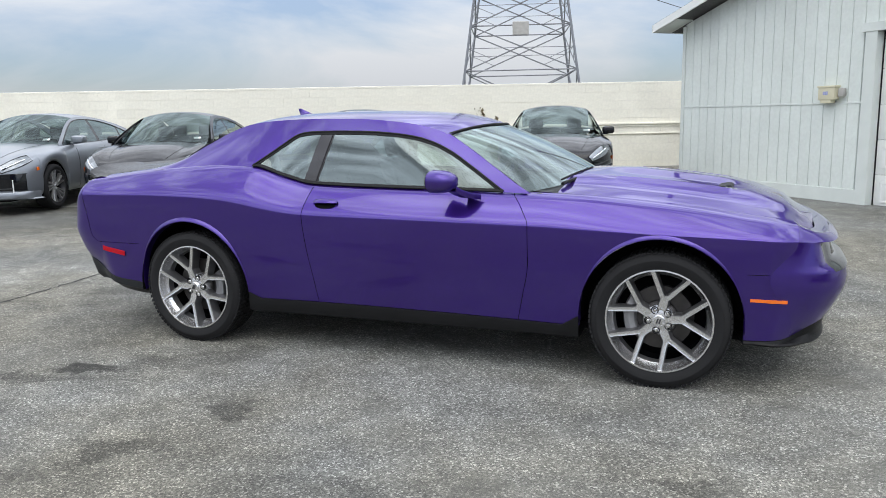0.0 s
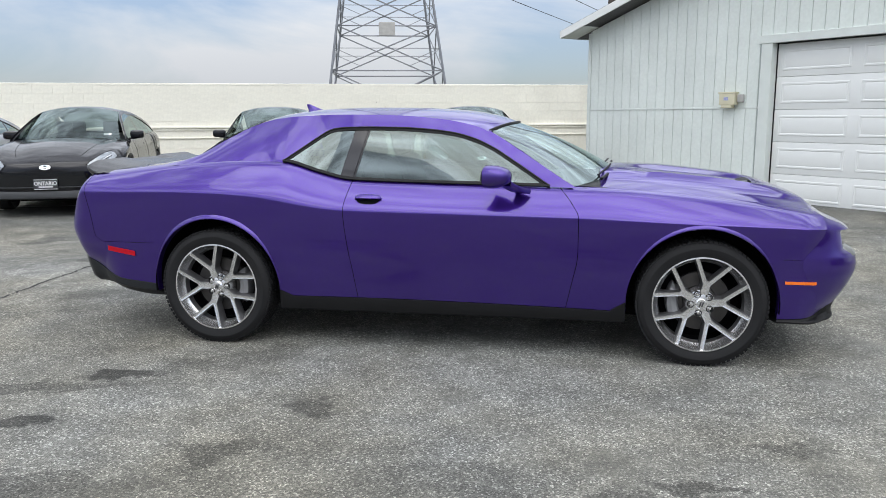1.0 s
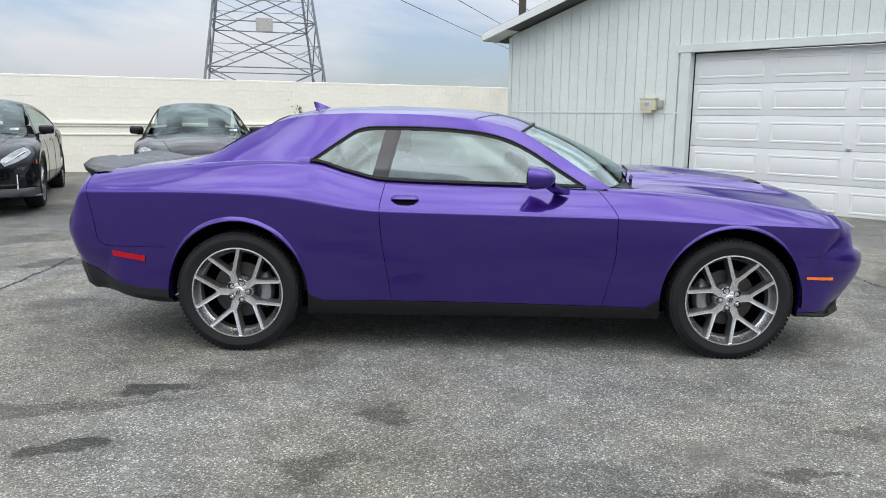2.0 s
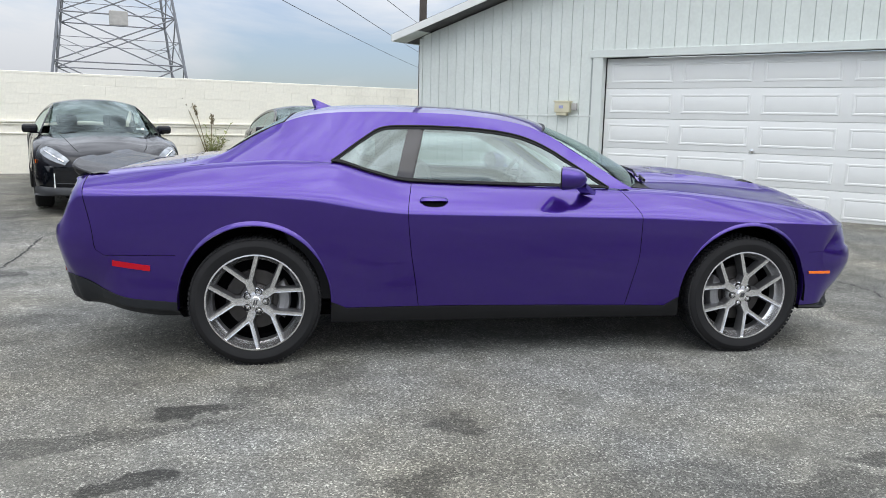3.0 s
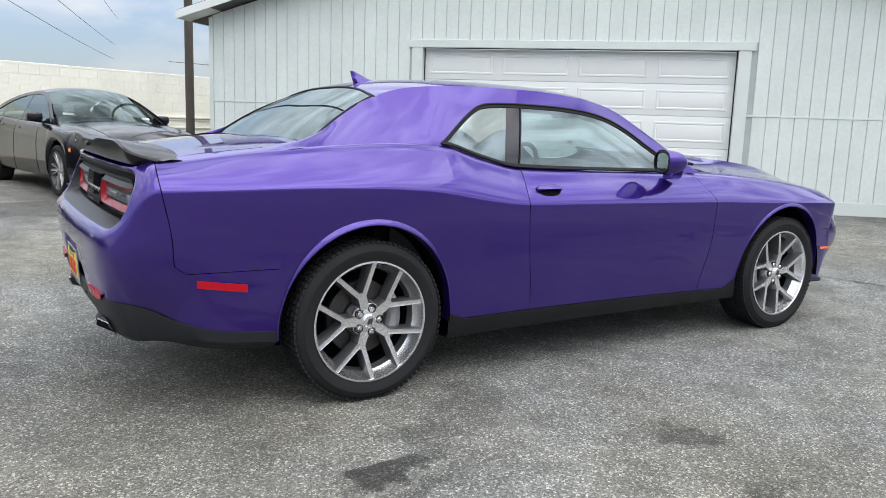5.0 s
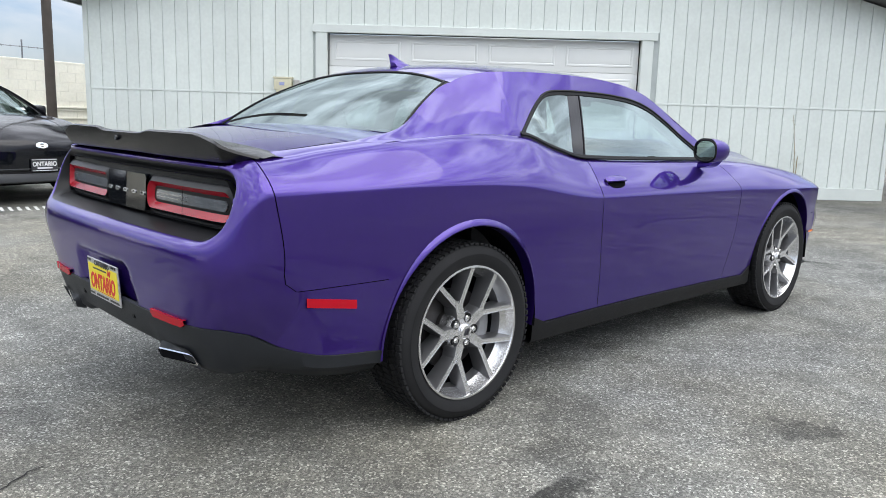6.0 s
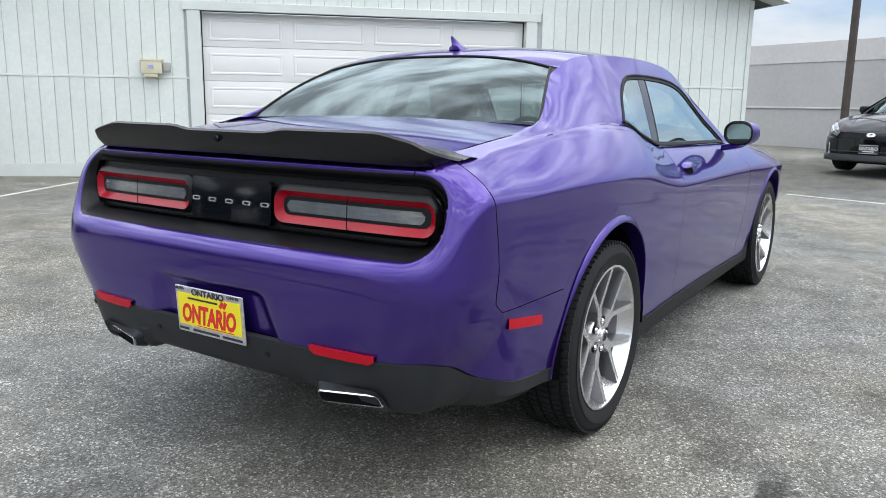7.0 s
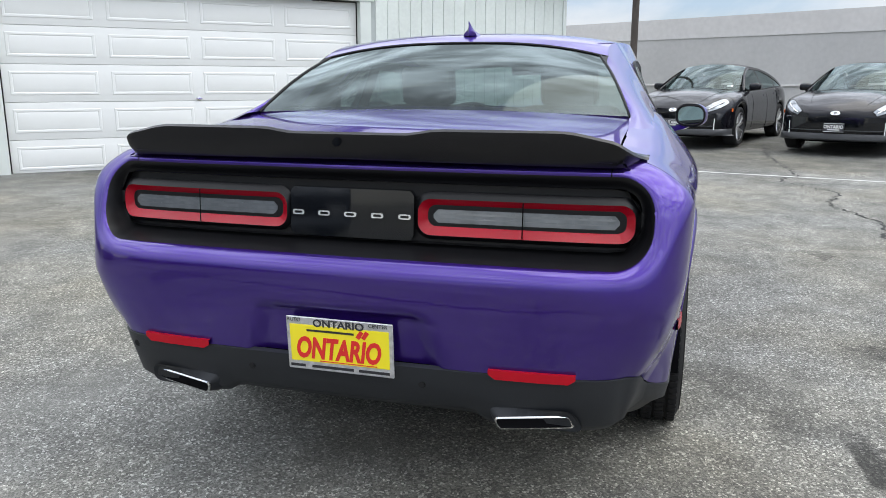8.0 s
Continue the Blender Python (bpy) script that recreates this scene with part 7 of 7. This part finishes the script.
# ---- weeds ----
def build_weed(x, y, h, n, seed, label, dry):
    rnd = random.Random(seed)
    top = empty("weed", pose(x, y, slope(x, y)), label, "plant")
    mat = M_LEAF if not dry else material("dry straw stalk", (0.30, 0.24, 0.13), 0.8, vary=0.25)
    for k in range(n):
        a, lean, hh = rnd.uniform(0, math.tau), rnd.uniform(0.05, 0.32), h * rnd.uniform(0.55, 1.0)
        pts = [Vector((0.05 * math.cos(a) + lean * f * f * math.cos(a) * hh, 0.05 * math.sin(a) + lean * f * f * math.sin(a) * hh * 0.6, hh * f)) for f in np.linspace(0, 1, 7)]
        bm = bmesh.new()
        add_tube(bm, pts, [0.009 - 0.006 * f for f in np.linspace(0, 1, 7)], 5)
        for i in range(26 if not dry else 14):
            f = rnd.uniform(0.1, 1.0)
            p = pts[min(int(f * 6), 5)].lerp(pts[min(int(f * 6) + 1, 6)], f * 6 % 1)
            b = rnd.uniform(0, math.tau)
            ln = rnd.uniform(0.05, 0.15) * (1.2 - 0.7 * f)
            d, s = Vector((math.cos(b), math.sin(b), rnd.uniform(-0.2, 0.8))).normalized() * ln, Vector((-math.sin(b), math.cos(b), 0)) * ln * 0.11
            v = [bm.verts.new(q) for q in (p, p + d * 0.5 + s, p + d, p + d * 0.5 - s)]
            bm.faces.new(v)
        for i in range(22 if not dry else 0):
            p = pts[-1] + Vector((rnd.gauss(0, 0.012), rnd.gauss(0, 0.012), -0.16 * rnd.random() ** 1.5))
            add_box(bm, (-0.006, -0.006, -0.014), (0.006, 0.006, 0.014), m=Matrix.Translation(p) @ Matrix.Rotation(rnd.uniform(-0.6, 0.6), 4, "X"))
        part("stalk", bm, mat, top)
    return top


def build_wall_weed(x, y):
    """Two tall seed stalks leaning over a leafy clump."""
    rnd = random.Random(21)
    top = empty("weed", pose(x, y, slope(x, y)), "tall weed with seed stalks and pale green leaves", "plant")
    straw = material("brown seed stalk", (0.20, 0.16, 0.09), 0.85, vary=0.3)
    for dx, dy, h in ((-0.62, 0.05, 1.72), (-0.36, 0.10, 1.48), (0.05, 0.02, 1.25)):
        pts = [Vector((dx * f ** 1.3, dy * f, h * f)) for f in np.linspace(0, 1, 9)]
        bm = bmesh.new()
        add_tube(bm, pts, [0.014 - 0.008 * f for f in np.linspace(0, 1, 9)], 6)
        for k in range(70):
            f = rnd.uniform(0.84, 1.0)
            p = Vector((dx * f ** 1.3, dy * f, h * f)) + Vector((rnd.gauss(0, 0.022), rnd.gauss(0, 0.022), rnd.gauss(0, 0.012)))
            add_box(bm, (-0.007, -0.007, -0.016), (0.007, 0.007, 0.016), m=Matrix.Translation(p) @ Matrix.Rotation(rnd.uniform(-0.8, 0.8), 4, "Y"))
        part("stalk", bm, straw, top, "brown seed stalk")
    for k in range(16):
        a = rnd.uniform(-0.7, 0.9)
        h, lean = rnd.uniform(0.45, 1.05), rnd.uniform(-0.35, 0.45)
        bm = bmesh.new()
        stem = [Vector((lean * f * f * h + 0.10 * rnd.uniform(0, 1), 0.18 * math.sin(a) * f, h * f)) for f in np.linspace(0, 1, 6)]
        add_tube(bm, stem, [0.008 - 0.004 * f for f in np.linspace(0, 1, 6)], 5)
        for q in range(26):
            f = rnd.uniform(0.15, 1.0)
            p = stem[min(int(f * 5), 4)].lerp(stem[min(int(f * 5) + 1, 5)], f * 5 % 1)
            b = rnd.uniform(0, math.tau)
            ln = rnd.uniform(0.06, 0.15)
            d, s = Vector((math.cos(b), math.sin(b), rnd.uniform(0.1, 1.2))).normalized() * ln, Vector((-math.sin(b), math.cos(b), 0)) * ln * 0.16
            v = [bm.verts.new(c) for c in (p, p + d * 0.5 + s, p + d + Vector((0, 0, -0.02)), p + d * 0.5 - s)]
            bm.faces.new(v)
        part("leafy_stem", bm, M_LEAF, top, "pale green leafy stem")


build_wall_weed(-3.50, 12.52)
rnd = random.Random(8)
bm = bmesh.new()
for k in range(170):
    x, y = -3.72 + rnd.gauss(0, 0.20), 12.33 + rnd.gauss(0, 0.06)
    y = min(y, 13.02 / math.cos(radians(23)) + x * math.tan(radians(23)) - 0.02)
    a, r = rnd.uniform(0, math.tau), rnd.uniform(0.02, 0.05)
    z = slope(x, y) + 0.006 + rnd.random() ** 2 * 0.07
    u, w = Vector((math.cos(a), math.sin(a), rnd.uniform(-0.5, 0.5))) * r, Vector((-math.sin(a), math.cos(a), rnd.uniform(-0.4, 0.4))) * r * 0.5
    c = Vector((x, y, z))
    bm.faces.new([bm.verts.new(p) for p in (c - u, c + w, c + u, c - w)])
tagged(part("leaf_litter", bm, material("dry orange leaf", (0.34, 0.19, 0.07), 0.85, vary=0.4, scale=20), None, "heap of dry orange-brown leaves at the wall foot"), category="leaves", kind="stuff")
# television aerial on a mast behind the wall
AERIAL = (5.52, 30.8, 3.74)
aerial = empty("tv_aerial", pose(AERIAL[0], AERIAL[1], 0), "thin grey television aerial on a mast beyond the wall", "aerial")
bm = bmesh.new()
add_tube(bm, [(0, 0, -0.1), (0, 0, AERIAL[2])], 0.03, 6)
part("mast", bm, M_STEEL, aerial)
bm = bmesh.new()
add_tube(bm, [(-0.72, 0.19, AERIAL[2] - 0.24), (0.90, -0.25, AERIAL[2] - 0.30)], 0.016, 5)
part("boom", bm, M_STEEL, aerial)
for k in range(6):
    f = -0.68 + 0.30 * k
    y, z = -0.27 * f, AERIAL[2] - 0.266 - 0.037 * f
    bm = bmesh.new()
    add_tube(bm, [(f - 0.14, y - 0.5, z), (f + 0.14, y + 0.5, z)], 0.010, 5)
    part("element", bm, M_STEEL, aerial)
wx, wy = (GARAGE @ Vector((7.45, -0.12, 0))).xy
build_weed(wx, wy, 2.15, 2, 9, "tall dry weed stalk against the garage siding", True)
build_weed(-2.2, 12.9, 0.3, 6, 11, "low dry weed clump at the wall foot", True)

# ---- overhead wires, far palms and roof aerial ----
def build_wire(a, b, sag):
    bm = bmesh.new()
    a, b = Vector(a), Vector(b)
    pts = []
    for f in np.linspace(0, 1, 15):
        p = a.lerp(b, f)
        p.z -= sag * 4 * f * (1 - f)
        pts.append(p)
    add_tube(bm, pts, 0.019, 5)
    ob = part("overhead_wire", bm, M_BLACKPL, None, "thin dark overhead power wire")
    return tagged(ob, category="wire")


for a, b, sag in (((-6.55, 23.6, 7.49), (14.31, 103.7, 8.02), 0.3), ((-3.25, 23.58, 7.26), (14.51, 103.55, 9.78), 0.2), ((-0.09, 23.4, 6.62), (14.82, 103.2, 13.03), 0.1)):
    build_wire(a, b, sag)


def build_palm(x, y, h, seed):
    rnd = random.Random(seed)
    top = empty("palm_tree", pose(x, y, 0), "distant tall palm tree behind the block wall", "tree")
    bm = bmesh.new()
    add_tube(bm, [(0, 0, -0.2), (0.1, 0, h * 0.5), (0.15, 0.05, h)], [0.22, 0.17, 0.13], 8)
    part("trunk", bm, M_WOOD, top)
    bm = bmesh.new()
    for k in range(34):
        a, up = rnd.uniform(0, math.tau), rnd.uniform(-0.5, 1.0)
        ln = rnd.uniform(0.8, 1.3)
        pts = [Vector((0.15 + ln * f * math.cos(a), 0.05 + ln * f * math.sin(a), h + ln * (up * f - 0.9 * f * f))) for f in np.linspace(0, 1, 5)]
        s = Vector((-math.sin(a), math.cos(a), 0)) * 0.09
        add_grid(bm, [[p - s * (1 - 0.8 * i / 4), p + Vector((0, 0, 0.03)), p + s * (1 - 0.8 * i / 4)] for i, p in enumerate(pts)])
    part("crown", bm, M_LEAF, top)


for x, y, h, seed in ((-18.92, 80.55, 4.47, 0), (-14.28, 85.62, 4.48, 1)):
    build_palm(x, y, h, seed)

# ---- block wall pieces ----
def block_mesh():
    bm = bmesh.new()
    add_box(bm, (0.0015, -0.0025, 0.0015), (0.4045, 0.010, 0.2015), 0.002)
    me = bpy.data.meshes.new("block")
    bm.to_mesh(me)
    bm.free()
    me.materials.append(M_BLOCK)
    return me


BLOCK = block_mesh()
far = bmesh.new()
count = 0
for r in range(10):
    z = r * 0.203 - 0.06
    for c in range(-46, 30):
        x = c * 0.406 + (0.203 if r % 2 else 0)
        if -7.2 < x < 4.4 and r >= 0:
            if count < 300:
                ob = new("block", BLOCK)
                ob.parent = wall
                ob.location = (x, 0.0 + 0.0012 * math.sin(7.1 * c + 3.3 * r), z)
                count += 1
                continue
        q = [far.verts.new((x + a, -0.0025, z + b)) for a, b in ((0.005, 0.005), (0.401, 0.005), (0.401, 0.198), (0.005, 0.198))]
        p = [far.verts.new((x + a, 0.006, z + b)) for a, b in ((0.003, 0.003), (0.403, 0.003), (0.403, 0.2), (0.003, 0.2))]
        far.faces.new(q)
        for k in range(4):
            far.faces.new((p[k], p[(k + 1) % 4], q[(k + 1) % 4], q[k]))
tagged(part("far_blocks", far, M_BLOCK, wall, "", 20), kind="stuff")
bm = bmesh.new()
add_box(bm, (L0, -0.006, WH), (L1, 0.215, WH + 0.05), 0.006)
part("wall_cap", bm, M_BLOCK, wall, "painted wall cap")

# unseen plain walls added to close the yard behind the camera and darken low reflections
for nm, m in (("wall_south", pose(4, -24, 0)), ("wall_west", pose(-27, -22, 0, 0, 0, 90))):
    bm = bmesh.new()
    add_box(bm, (-34, -0.15, -0.1), (24, 0.15, 2.6))
    ob = part(nm, bm, M_GREYWALL, None, "added unseen grey wall that darkens low reflections")
    ob.matrix_world = m
    tagged(ob, category="wall", kind="structure")
